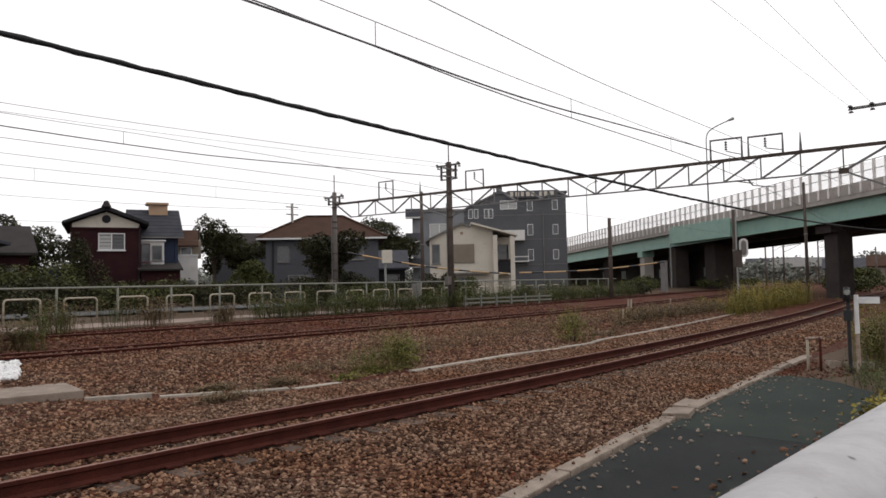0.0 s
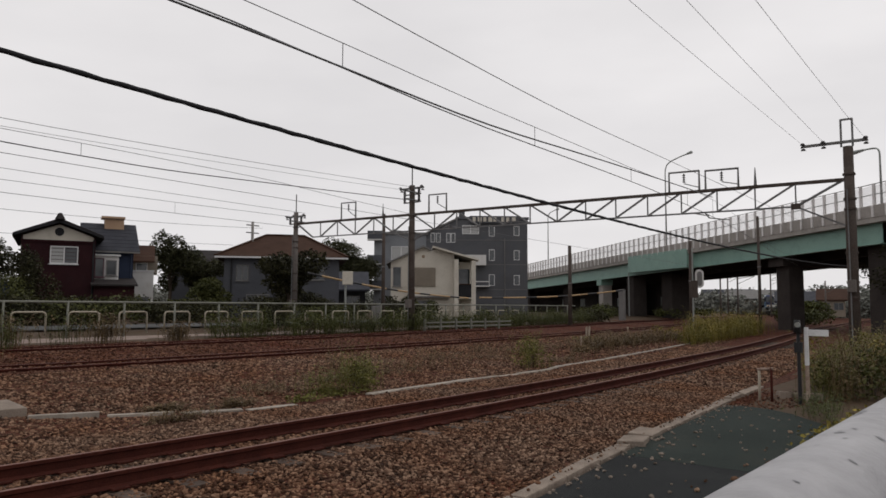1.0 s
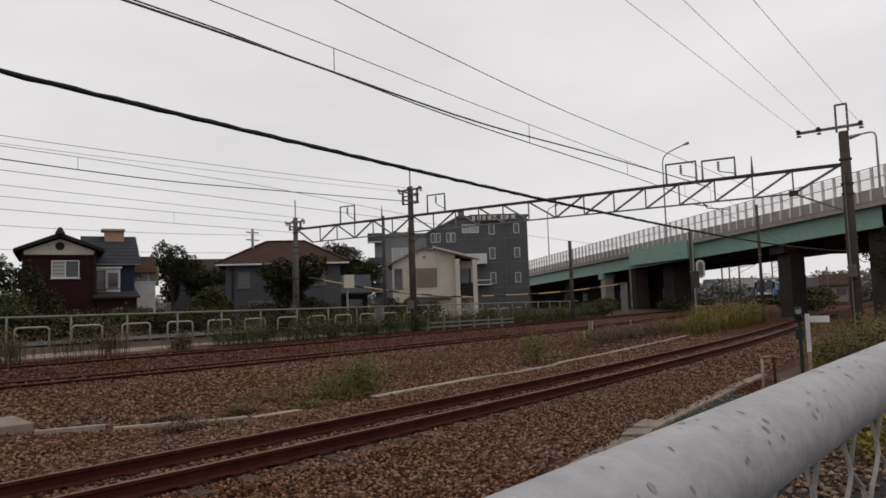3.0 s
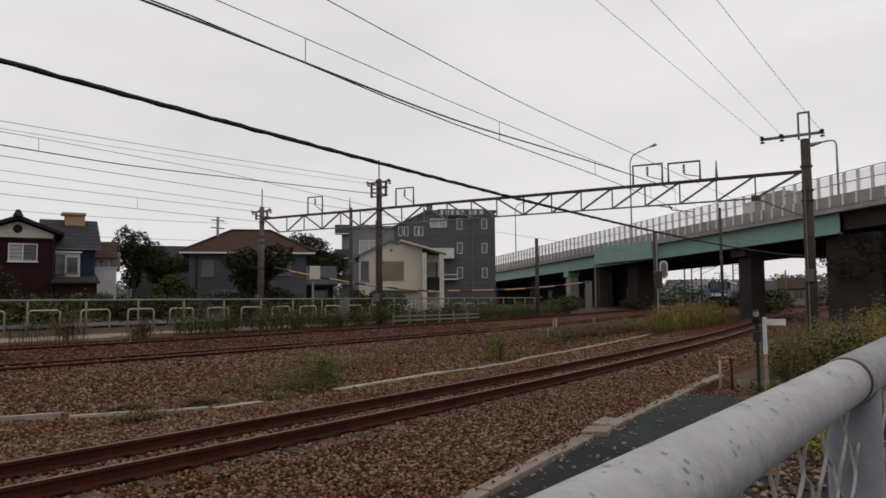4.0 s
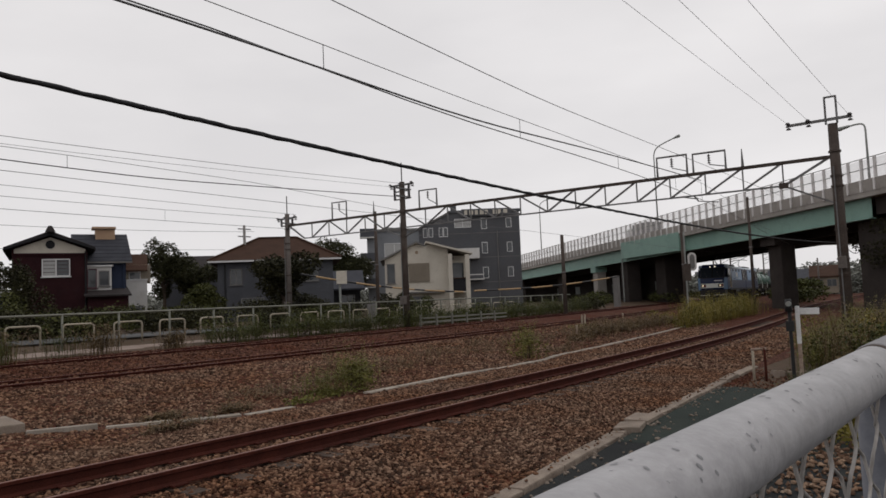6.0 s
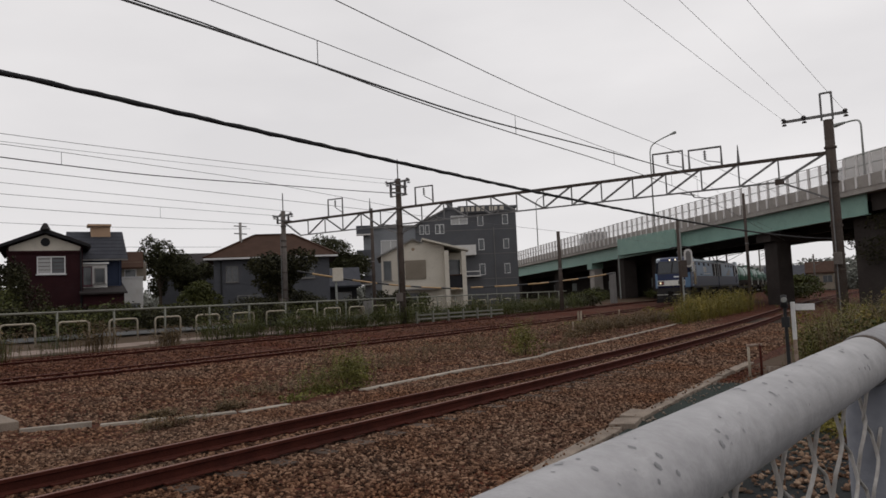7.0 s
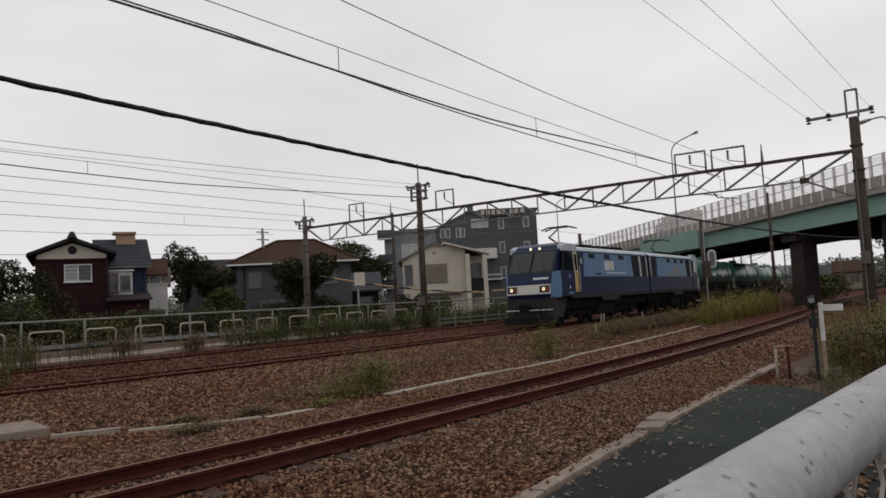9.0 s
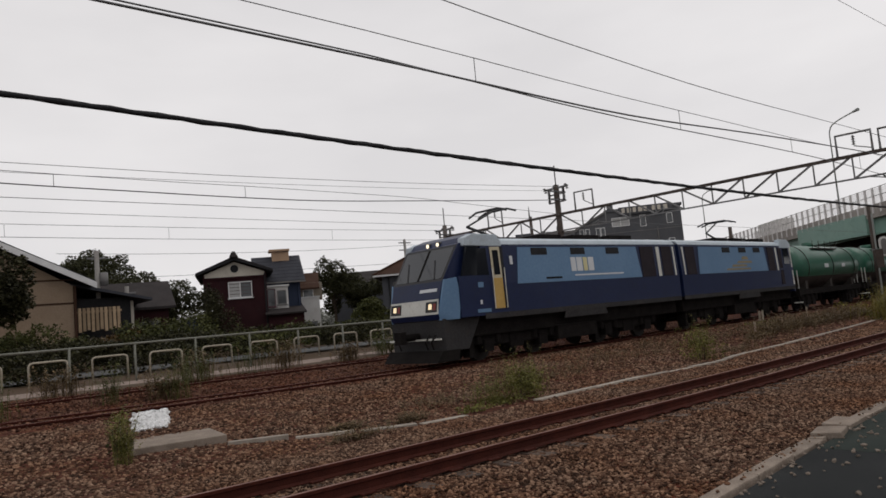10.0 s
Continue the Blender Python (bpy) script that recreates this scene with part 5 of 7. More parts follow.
def build_crossing():
    for p, q, mate in (((26.6, 30.1, 3.36), (40.7, 29.6, 2.15), True), ((55.5, 24.8, 2.95), (41.5, 29.2, 2.2), False)):
        b = thing("crossing_barrier", "yellow and black level crossing pole, lowered across the road", "crossing barrier", "crossing barriers")
        p, q = Vector(p), Vector(q)
        n = 14
        for i in range(n):
            a, c = p.lerp(q, i / n), p.lerp(q, (i + 1) / n)
            a.z -= 0.35 * math.sin(math.pi * i / n) * 0.6
            c.z -= 0.35 * math.sin(math.pi * (i + 1) / n) * 0.6
            part("stripe", Shape().tube([a, c], 0.055, 8), M["yellow" if i % 3 else "black"], b)
        if mate:
            part("box", Shape().box(-0.28, 0.28, -0.1, 0.1, -0.36, 0.36), M["cream"], b, "pale sign box on the barrier post", bevel=0.03, at=pose(28.15, 28.6, 3.1, 0, 0, -40))
            part("post", Shape().tube([(28.15, 28.75, 0.3), (28.15, 28.75, 2.8)], 0.06, 8), M["galv"], b)
            part("machine", Shape().box(-0.25, 0.25, -0.2, 0.2, 0, 1.1), M["trim"], b, bevel=0.03, at=pose(30.0, 28.2, 0.5, 0, 0, -40))
        else:
            part("machine", Shape().box(-0.25, 0.25, -0.2, 0.2, 0, 2.5), M["trim"], b, bevel=0.03, at=pose(55.5, 25.0, 0.5))
    road = Shape()
    road.add([(-30, 27.6, 0.63), (60, 29.5, 0.66), (60, 34.5, 0.68), (-30, 32.6, 0.65)], [(0, 1, 2, 3)])
    road.add([(-30, 27.6, 0.3), (60, 29.5, 0.3), (60, 34.5, 0.3), (-30, 32.6, 0.3)], [(3, 2, 1, 0)])
    tagged(part("road", road, M["road"]), "narrow grey asphalt road behind the barriers", "road", kind="structure")


def build_poles():
    for x, y, z, r, mat, label in ((54.0, 14.05, 8.0, 0.12, "mast", "slender weathered mast between the tracks"), (47.2, 16.5, 5.9, 0.13, "mast", "weathered mast with cable boxes before the viaduct"), (44.1, 23.6, 5.7, 0.15, "mast", "short dark pole by the crossing"), (30.9, 28.5, 6.9, 0.12, "mast", "dark pole beside the cream house"), (36.5, 47.9, 8.3, 0.14, "mast_pale", "concrete utility pole behind the brown-roofed house")):
        p = thing("utility_pole", label, "pole", "poles along the line")
        part("shaft", Shape().tube([(x, y, -0.2), (x, y, z)], [r, r * 0.75], 10), M[mat], p, smooth=True)
        if z > 8.1:
            for dz in (0.3, 0.9):
                part("crossarm", Shape().bar((x - 0.6, y, z - dz), (x + 0.6, y, z - dz), 0.08), M["steel"], p)
        else:
            part("band", Shape().tube([(x, y, z * 0.55), (x, y, z * 0.55 + 0.08)], r * 1.1, 10), M["steel"], p)
        if y == 16.5:
            oval = [(0.27 * math.cos(a), 0.6 + (0.33 if math.sin(a) > 0 else -0.33) + 0.27 * math.sin(a)) for a in [2 * math.pi * (k + 0.5) / 20 for k in range(20)]]
            board = part("oval_board", Shape().prism(oval, "y", -0.06, 0.06), M["white_wall"], p, "pale oval board with a dark face", bevel=0.015, at=pose(x + 0.75, y - 0.3, 2.85, 0, 0, -60))
            part("board_face", Shape().prism([(u * 0.6, 0.6 + (v - 0.6) * 0.8) for u, v in oval], "y", -0.075, -0.062), M["trim"], board)
            part("cable_box", Shape().box(-0.2, 0.2, -0.15, 0.15, 0, 1.1), M["mast"], p, bevel=0.02, at=pose(x - 0.1, y - 0.25, 2.2, 0, 0, -60))
            part("cable", Shape().tube([(x - 0.25, y - 0.2, 0.1), (x - 0.22, y - 0.2, 5.4)], 0.05, 6), M["galv"], p)
    # leaning utility poles near the tan house
    for x, y, z in ((11.2, 42.5, 6.9), (13.9, 46.5, 5.2)):
        p = thing("utility_pole", "grey utility pole with a transformer among the houses", "pole", "poles along the line")
        part("shaft", Shape().tube([(x, y, 0), (x, y, z)], [0.16, 0.12], 10), M["mast_pale"], p, smooth=True)
        part("crossarm", Shape().bar((x - 0.5, y, z - 0.4), (x + 0.5, y, z - 0.4), 0.09), M["steel"], p)
        part("transformer", Shape().tube([(x + 0.3, y - 0.1, z - 1.9), (x + 0.3, y - 0.1, z - 1.2)], 0.22, 10), M["trim"], p, smooth=True)


build_fence()
build_barriers()
build_crossing()
build_poles()


# ---------------------------------------------------------------- lineside signal post, stubs, bags
def build_lineside():
    s = thing("signal_post", "short dark post with a round reflector and white board", "signal post")
    part("post", Shape().tube([(15.25, 3.33, -0.3), (15.25, 3.33, 1.15)], 0.035, 8), M["black"], s)
    head = part("reflector_head", Shape().tube([(15.2, 3.33, 1.1), (15.2, 3.33, 1.34)], [0.075, 0.055], 10), M["black"], s, smooth=True)
    part("lens", Shape().tube([(15.1, 3.31, 1.25), (15.15, 3.31, 1.25)], 0.05, 10), M["galv"], head)
    part("clamp", Shape().box(-0.05, 0.05, -0.07, 0.07, 0, 0.2), M["black"], s, at=pose(15.25, 3.33, 0.72))
    b = thing("marker_board", "white painted marker post with a small cross board", "marker board")
    part("post", Shape().box(-0.03, 0.03, -0.035, 0.035, 0.48, 1.2), M["white_frame"], b, bevel=0.006, at=pose(15.3, 3.2, 0.0))
    part("stake", Shape().box(-0.025, 0.025, -0.03, 0.03, -0.3, 0.48), M["rusty_tube"], b, at=pose(15.3, 3.2, 0.0))
    part("board", Shape().box(-0.02, 0.02, -0.19, 0.19, -0.06, 0.06), M["white_frame"], b, bevel=0.005, at=pose(15.28, 3.0, 1.1, 0, 0, -8))
    stub = thing("pipe_hoop", "small upside-down U of rust-stained pipe by the kerb", "pipe hoop")
    part("leg", Shape().tube([(15.44, 4.11, -0.4), (15.44, 4.11, 0.36)], 0.026, 8), M["white_paint"], stub, "pale leg", smooth=True)
    part("leg", Shape().tube([(15.31, 3.85, -0.4), (15.31, 3.85, 0.40)], 0.026, 8), M["rust"], stub, "rusty leg", smooth=True)
    part("crossbar", Shape().tube([(15.45, 4.14, 0.345), (15.30, 3.82, 0.385)], 0.026, 8), M["rusty_tube"], stub, smooth=True)
    for x, y, turn in ((16.4, 3.9, 20), (16.3, 3.5, 60)):
        tagged(part("broken_kerb", Shape().box(-0.4, 0.4, -0.1, 0.1, -0.1, 0.08), M["kerb"], bevel=0.02, at=pose(x, y, land(x, y) + 0.03, 4, 6, turn)), "broken length of pale kerb lying on the bank", "kerb", "broken kerbs")
    for x, y in ((33.8, 14.97), (24.9, 12.9)):
        z = land(x, y)
        m = thing("marker_post", "thin rusty lineside marker post", "marker post", "marker posts")
        part("post", Shape().tube([(x, y, z - 0.2), (x, y, z + 0.5)], 0.03, 6), M["rusty_tube"], m)
        part("cap", Shape().tube([(x, y, z + 0.5), (x, y, z + 0.58)], 0.038, 6), M["white_paint"], m)
    for x, y in ((32.3, 16.45), (32.7, 16.5)):
        z = land(x, y)
        tagged(part("white_stake", Shape().box(-0.035, 0.035, -0.035, 0.035, z - 0.2, z + 0.46).box(-0.025, 0.025, -0.025, 0.025, z + 0.46, z + 0.49), M["white_paint"], at=pose(x, y, 0, 2, 3, 12), bevel=0.008), "short white painted stake beside the far track", "stake", "white stakes")
    block = tagged(part("concrete_block", Shape().box(-0.55, 0.55, -0.4, 0.4, 0, 0.85), M["concrete"], bevel=0.03, at=pose(31.5, 3.3, -0.35, 0, 0, 12)), "pale concrete block standing in the weeds", "concrete block")


build_lineside()


# ---------------------------------------------------------------- the fence in front of the camera
rng0 = random.Random(5)
M["chip"] = material("bare_grey_metal", (0.19, 0.19, 0.20), (0.30, 0.30, 0.31), rough=0.6, scale=60, fine=200, bump=0.1)


def build_near_fence():
    f = thing("mesh_fence", "chain-link fence with a chalky white top pipe", "fence")
    py = lambda x: 0.0476 - 0.0605 * (x - 0.9)
    pz = lambda x: 1.5297 + 0.0239 * (x - 0.9)
    R = 0.0185
    CX = 0.668
    pipe = part("top_pipe", Shape().tube([(x, py(x), pz(x)) for x in (-2.2, -1, 0, 0.3, CX - 0.004)], R, 40), M["pipe_paint"], f, "white painted pipe with grey scuffs", smooth=True)
    part("top_pipe", Shape().tube([(x, py(x), pz(x)) for x in (CX + 0.004, 2, 4)], R * 1.08, 40), M["pipe_paint"], f, smooth=True)
    # joint ring; the shadow line at the joint is its dark colour
    part("collar", Shape().tube([(x, py(x), pz(x)) for x in (CX - 0.006, CX - 0.003, CX + 0.003, CX + 0.006)], [R, R * 1.04, R * 1.04, R], 40), M["mast"], f, "joint ring darkened for its shadow line", smooth=True)
    for x in (CX - 1.95, CX + 0.045, CX + 2.0):
        post = part("post", Shape().tube([(x, py(x) + 0.004, -0.3), (x, py(x) + 0.004, pz(x) - 0.01)], 0.022, 18), M["post_grey"], f, smooth=True)
        part("saddle", Shape().tube([(x - 0.03, py(x - 0.03), pz(x - 0.03) - 0.004), (x + 0.03, py(x + 0.03), pz(x + 0.03) - 0.004)], R * 0.99, 24), M["post_grey"], post, smooth=True)
    for zz in (0.75, 0.0):
        part("tension_wire", Shape().tube([(-2.2, py(-2.2), zz), (4, py(4), zz)], 0.002, 6), M["mesh_wire"], f)
    # chipped paint on the pipe
    chip = Shape()
    for i in range(120):
        x, a = rng0.uniform(0.1, 0.6), rng0.uniform(0.1, 2.9)
        k = rng0.random() ** 2
        l, w = (0.0006 + 0.0024 * k) * (0.4 + 1.4 * x), (0.03 + 0.09 * k)
        tw = rng0.uniform(-0.004, 0.004)
        pts = []
        for dx, da in ((-l, 0), (-l * 0.3, w), (l * 0.6, w * 0.8), (l, 0), (l * 0.2, -w), (-l * 0.7, -w * 0.7)):
            b = a + da + tw * 10 * dx / l
            pts.append((x + dx, py(x) + (R + 0.00012) * math.cos(b), pz(x) + (R + 0.00012) * math.sin(b)))
        chip.add(pts, [tuple(range(6))])
    scuffs = part("paint_chips", chip, M["chip"], pipe, "grey chipped spots")
    scuffs["kind"] = "stuff"
    # woven mesh: zigzag strands, hooked under the pipe
    pitch, n = 0.034, 0
    x = -0.25
    while x < 2.6:
        z0 = pz(x) - R * 0.8
        jitter = rng0.uniform(-0.003, 0.003)
        pts = []
        for k in range(110):
            phase = math.pi * k / 9 + (math.pi if n % 2 else 0)
            bend = max(-1.0, min(1.0, 1.5 * math.sin(phase)))
            pts.append((x + jitter + bend * pitch * 0.48, py(x) + 0.0022 * math.cos(phase), z0 - 0.0038 * k))
        part("mesh_strand", Shape().tube(pts, 0.0013, 8), M["mesh_wire"], f, smooth=True)
        x += pitch
        n += 1


build_near_fence()


# ---------------------------------------------------------------- vegetation
rng = np.random.default_rng(7)


def leaves_mesh(name, mat, centres, sizes, rng, droop=0.0):
    """Many small bent leaves: two triangles each, at the given places."""
    n = len(centres)
    d = rng.normal(size=(n, 3))
    d[:, 2] = np.abs(d[:, 2]) * 0.6 - droop
    d /= np.linalg.norm(d, axis=1, keepdims=True)
    e = np.cross(d, rng.normal(size=(n, 3)))
    e /= np.linalg.norm(e, axis=1, keepdims=True) + 1e-9
    s = np.asarray(sizes)[:, None]
    v = np.stack([centres - d * s * 0.5, centres + e * s * 0.32, centres + d * s * 0.5, centres - e * s * 0.32], 1).reshape(-1, 3)
    f = np.arange(4 * n).reshape(-1, 4)
    me = bpy.data.meshes.new(name)
    me.from_pydata(v.tolist(), [], f.tolist())
    me.materials.append(mat)
    me.update()
    return me


def crown_points(clumps, density, rng):
    """Points in the outer part of several ellipsoid clumps, with an uneven rim."""
    out = []
    for c, r in clumps:
        r = np.asarray(r, float)
        n = int(density * (r[0] * r[1] + r[1] * r[2] + r[0] * r[2]))
        d = rng.normal(size=(n, 3))
        d /= np.linalg.norm(d, axis=1, keepdims=True)
        k = 0.55 + 0.5 * rng.random(n) ** 0.6
        k *= 1 + 0.22 * np.sin(d[:, 0] * 7 + c[0]) * np.cos(d[:, 2] * 6 + c[1])
        out.append(np.asarray(c) + d * r * k[:, None])
    return np.concatenate(out)


def tree(label, x, y, height, spread, mat="leaf", leaf=0.19, density=420, trunk=0.35, name="tree"):
    t = thing(name, label, name, "trees among the houses")
    z = land(x, y)
    bark = Shape().tube([(x, y, z - 0.2), (x + 0.1, y, z + height * 0.35), (x, y + 0.1, z + height * 0.75)], [trunk * 0.5, trunk * 0.36, trunk * 0.1], 8)
    clumps = []
    for i in range(9):
        a = rng.uniform(0, 6.28)
        r = spread * rng.uniform(0.15, 0.62)
        h = z + height * rng.uniform(0.42, 0.84)
        c = (x + r * math.cos(a), y + r * math.sin(a), h)
        clumps.append((c, (spread * rng.uniform(0.3, 0.48), spread * rng.uniform(0.3, 0.48), height * rng.uniform(0.10, 0.19))))
        bark.tube([(x, y, z + height * rng.uniform(0.3, 0.5)), c], [trunk * 0.16, trunk * 0.05], 5)
    part("trunk", bark, M["bark"], t)
    p = crown_points(clumps, density, rng)
    part("crown", leaves_mesh("crown", M[mat], p, leaf * rng.uniform(0.6, 1.3, len(p)), rng), None, t)


def shrub(label, x, y, w, d, h, mat="bush_leaf", leaf=0.14, density=460, name="shrub", base=None):
    z = land(x, y) if base is None else base
    clumps = []
    for i in range(max(5, int(w * 1.6))):
        clumps.append(((x + rng.uniform(-0.42, 0.42) * w, y + rng.uniform(-0.42, 0.42) * d, z + h * rng.uniform(0.25, 0.68)), (max(0.35 if w > 0.3 else 0.16, w * 0.17), max(0.35 if d > 0.3 else 0.16, d * 0.3), h * rng.uniform(0.24, 0.38))))
    t = thing(name, label, name, "shrubs along the line")
    p = crown_points(clumps, density, rng)
    p[:, 2] = np.maximum(p[:, 2], z + 0.02)
    part("foliage", leaves_mesh("foliage", M[mat], p, leaf * rng.uniform(0.6, 1.3, len(p)), rng), None, t)
    for i in range(3):
        part("stem", Shape().tube([(x + rng.uniform(-0.2, 0.2) * w, y, z - 0.1), (x + rng.uniform(-0.35, 0.35) * w, y + rng.uniform(-0.2, 0.2) * d, z + h * 0.5)], [0.012 + 0.012 * h, 0.006], 5), M["bark"], t)


def blades(name, label, category, spots, mat, height, width, count, lean=0.55, kind="", seed_head=None):
    """A clump of upright stems with narrow leaves, one object."""
    v, f = [], []
    for x, y, w, d, hh in spots:
        for i in range(count):
            px, py = x + rng.normal() * w * 0.4, y + rng.normal() * d * 0.4
            z = land(px, py) - 0.02
            h = height * hh * rng.uniform(0.5, 1.15)
            a, l = rng.uniform(0, 6.28), lean * rng.uniform(0.1, 1) * h
            dx, dy = math.cos(a) * l, math.sin(a) * l
            sx, sy = -math.sin(a) * width * 0.45, math.cos(a) * width * 0.45
            k = len(v)
            v += [(px - sx, py - sy, z), (px + sx, py + sy, z), (px + dx * 0.4 + sx, py + dy * 0.4 + sy, z + h * 0.6), (px + dx * 0.4 - sx, py + dy * 0.4 - sy, z + h * 0.6), (px + dx, py + dy, z + h)]
            f += [(k, k + 1, k + 2, k + 3), (k + 3, k + 2, k + 4)]
            for j in range(9):
                q = rng.uniform(0.25, 1.0)
                b = rng.uniform(0, 6.28)
                r = (width * 5 + 0.03) * rng.uniform(0.5, 1.5)
                cx, cy, cz = px + dx * q * q, py + dy * q * q, z + h * q
                k = len(v)
                v += [(cx, cy, cz), (cx + math.cos(b) * r * 0.5 - math.sin(b) * r * 0.18, cy + math.sin(b) * r * 0.5 + math.cos(b) * r * 0.18, cz + r * 0.35), (cx + math.cos(b) * r, cy + math.sin(b) * r, cz + r * 0.2), (cx + math.cos(b) * r * 0.5 + math.sin(b) * r * 0.18, cy + math.sin(b) * r * 0.5 - math.cos(b) * r * 0.18, cz + r * 0.3)]
                f += [(k, k + 1, k + 2, k + 3)]
    me = bpy.data.meshes.new(name)
    me.from_pydata(v, [], f)
    me.materials.append(M[mat])
    me.update()
    return tagged(part(name, me, None), label, category, kind=kind)


tree("round dark tree behind the pale house", 34.5, 56.3, 6.9, 1.9)
tree("spreading dark tree behind the pale house", 36.8, 55.2, 6.1, 2.7)
tree("dark tree behind the houses beside the brown roof", 53.2, 53.5, 7.6, 4.2)
tree("broad dark tree behind the tan house", 14.2, 57.5, 8.0, 5.6, leaf=0.2)
tree("dark tree between the tan and red houses", 20.2, 56.2, 5.6, 3.2)
tree("dark tree beside the tan house gable", 5.3, 36.2, 6.1, 2.5, "bush_leaf", density=460)
tree("dark tree behind the red house", 15.5, 50.0, 5.6, 2.6)
tree("dark leafy tree in front of the grey house", 29.6, 35.2, 4.6, 3.0, "bush_leaf")
tree("dark leafy tree beside the grey house", 29.6, 43.0, 3.1, 1.7, "hedge_leaf")
tree("dark tree in the shade of the viaduct", 58.5, 5.4, 7.2, 4.2, "bush_leaf", density=160)
tree("dark tree overhung by the viaduct", 54.5, 2.8, 6.4, 3.6, "bush_leaf", density=160)
for x, y, h in ((116, 23.4, 3.6), (104, 21.6, 1.6)):
    tree("distant dull green tree beyond the viaduct", x, y, h * 0.85, 4.0, "fence_weed", leaf=0.4, density=50)
shrub("dark shrub in front of the red house", 17.5, 41.0, 3.2, 2.2, 4.3)
shrub("mixed shrub at the foot of the tan house", 7.6, 36.8, 5.0, 2.6, 2.2, "hedge_leaf")
shrub("russet garden shrub at the foot of the tan house", 10.4, 36.6, 3.6, 2.2, 1.9, "rust_leaf")
shrub("green creeper thicket between the houses", 13.2, 37.0, 5.5, 2.6, 2.4, "hedge_leaf")
shrub("low green hedge behind the road", 23.8, 37.5, 6.5, 2.0, 1.4, "hedge_leaf")
shrub("bright green vines by the pale house", 27.5, 42.5, 4.0, 2.0, 1.2, "weed")
shrub("dark hedge in front of the brown-roofed house", 31.5, 37.5, 7.5, 2.2, 2.1)
shrub("rounded dark bush by the cream house", 37.5, 33.5, 3.2, 2.0, 2.0)
shrub("low bush by the cream house wall", 43.0, 36.0, 3.4, 1.6, 1.9, "hedge_leaf")
shrub("dark hedge beside the road", 10.5, 34.5, 12.0, 1.6, 1.5)
shrub("dark hedge along the road", 19.5, 34.8, 9.0, 1.6, 1.4)

for i in range(9):
    x = 1.5 + 4.2 * i
    shrub("dark ivy hedge close behind the hoop barriers", x, 28.4 + (far_line(x) - 16.95) * 0.9, 4.8, 1.2, 1.25 + 0.3 * (i % 2), "bush_leaf" if i % 3 else "hedge_leaf", leaf=0.13, density=260)


def weed_bush(label, x, y, w, d, h, mat):
    shrub(label, x, y, w, d, h, mat, leaf=0.06, density=520, name="weed_clump")


weed_bush("bright green weed clump in the middle ballast", 11.0, 10.95, 0.35, 0.4, 0.72, "weed")
weed_bush("low green weeds trailing over the trough", 10.3, 11.0, 0.4, 0.4, 0.2, "weed")
weed_bush("low green weeds at the trough's end", 9.3, 10.6, 0.35, 0.3, 0.14, "weed")
weed_bush("round green weed clump before the far track", 18.6, 11.3, 0.75, 0.7, 0.95, "weed")
weed_bush("green weed tuft by the concrete slab", 3.35, 12.0, 0.1, 0.1, 0.62, "hedge_leaf")
weed_bush("light green weeds beside the white stones", 4.0, 14.45, 0.1, 0.3, 0.45, "weed")
for i, (x, y, w, h, mat) in enumerate(((17.3, 2.35, 1.3, 1.15, "hedge_leaf"), (18.8, 2.5, 1.6, 1.05, "weed"), (20.6, 2.3, 2.0, 1.25, "gold_weed"), (22.6, 2.4, 2.2, 1.2, "hedge_leaf"), (25, 2.2, 2.4, 1.35, "gold_weed"), (19.2, 1.2, 1.8, 1.4, "gold_weed"), (21.8, 0.8, 2.2, 1.5, "hedge_leaf"), (24.5, 0.3, 2.4, 1.6, "gold_weed"), (28, 1.5, 3.0, 1.6, "gold_weed"))):
    shrub("tangle of tall weeds on the bank by the path", x, y, w, 1.2, h, mat, leaf=0.10, density=320, name="weed_clump")
for i in range(6):
    shrub("goldenrod thicket between the tracks", 36.2 + 2.9 * i, 12.6 + 0.28 * i, 3.0, 1.1, 1.1 + 0.25 * (i % 2) + 0.06 * i, "gold_weed" if i % 2 else "weed", leaf=0.11, density=230, name="weed_clump")
blades("weeds", "thin stalks in the middle weed clump", "weeds", [(11.0, 10.95, 0.6, 0.3, 1.3), (18.6, 11.3, 0.7, 0.4, 1.45), (10.3, 11.0, 0.8, 0.4, 0.7), (11.5, 11.2, 0.5, 0.4, 0.8), (3.35, 11.9, 0.2, 0.2, 1.0)], "weed", 0.8, 0.007, 70)
blades("weeds", "dry brown weeds along the fence and far rails", "weeds", [(8.6, 22.4, 1.2, 0.4, 1.0), (11.6, 22.6, 1.0, 0.4, 1.0), (6.4, 19.0, 0.7, 0.3, 0.7), (14.2, 22.6, 0.8, 0.3, 0.7), (4.8, 22.2, 1.0, 0.3, 0.9)], "dry_weed", 0.95, 0.016, 90, kind="stuff")
blades("weeds", "dark green weeds along the fence", "weeds", [(17.5 + 1.5 * i, 23.4 + (far_line(17.5 + 1.5 * i) - 16.95) * 0.9, 1.0, 0.5, 0.55 + 0.5 * ((i * 7) % 5) / 5) for i in range(22)], "hedge_leaf", 0.9, 0.012, 60, kind="stuff")
blades("weeds", "yellow goldenrod thicket between the tracks", "weeds", [(35 + 1.1 * i, 12.4 + 0.1 * i, 1.0, 0.9, 0.75 + 0.35 * ((i * 5) % 4) / 4) for i in range(17)], "gold_weed", 1.6, 0.016, 60, kind="stuff")
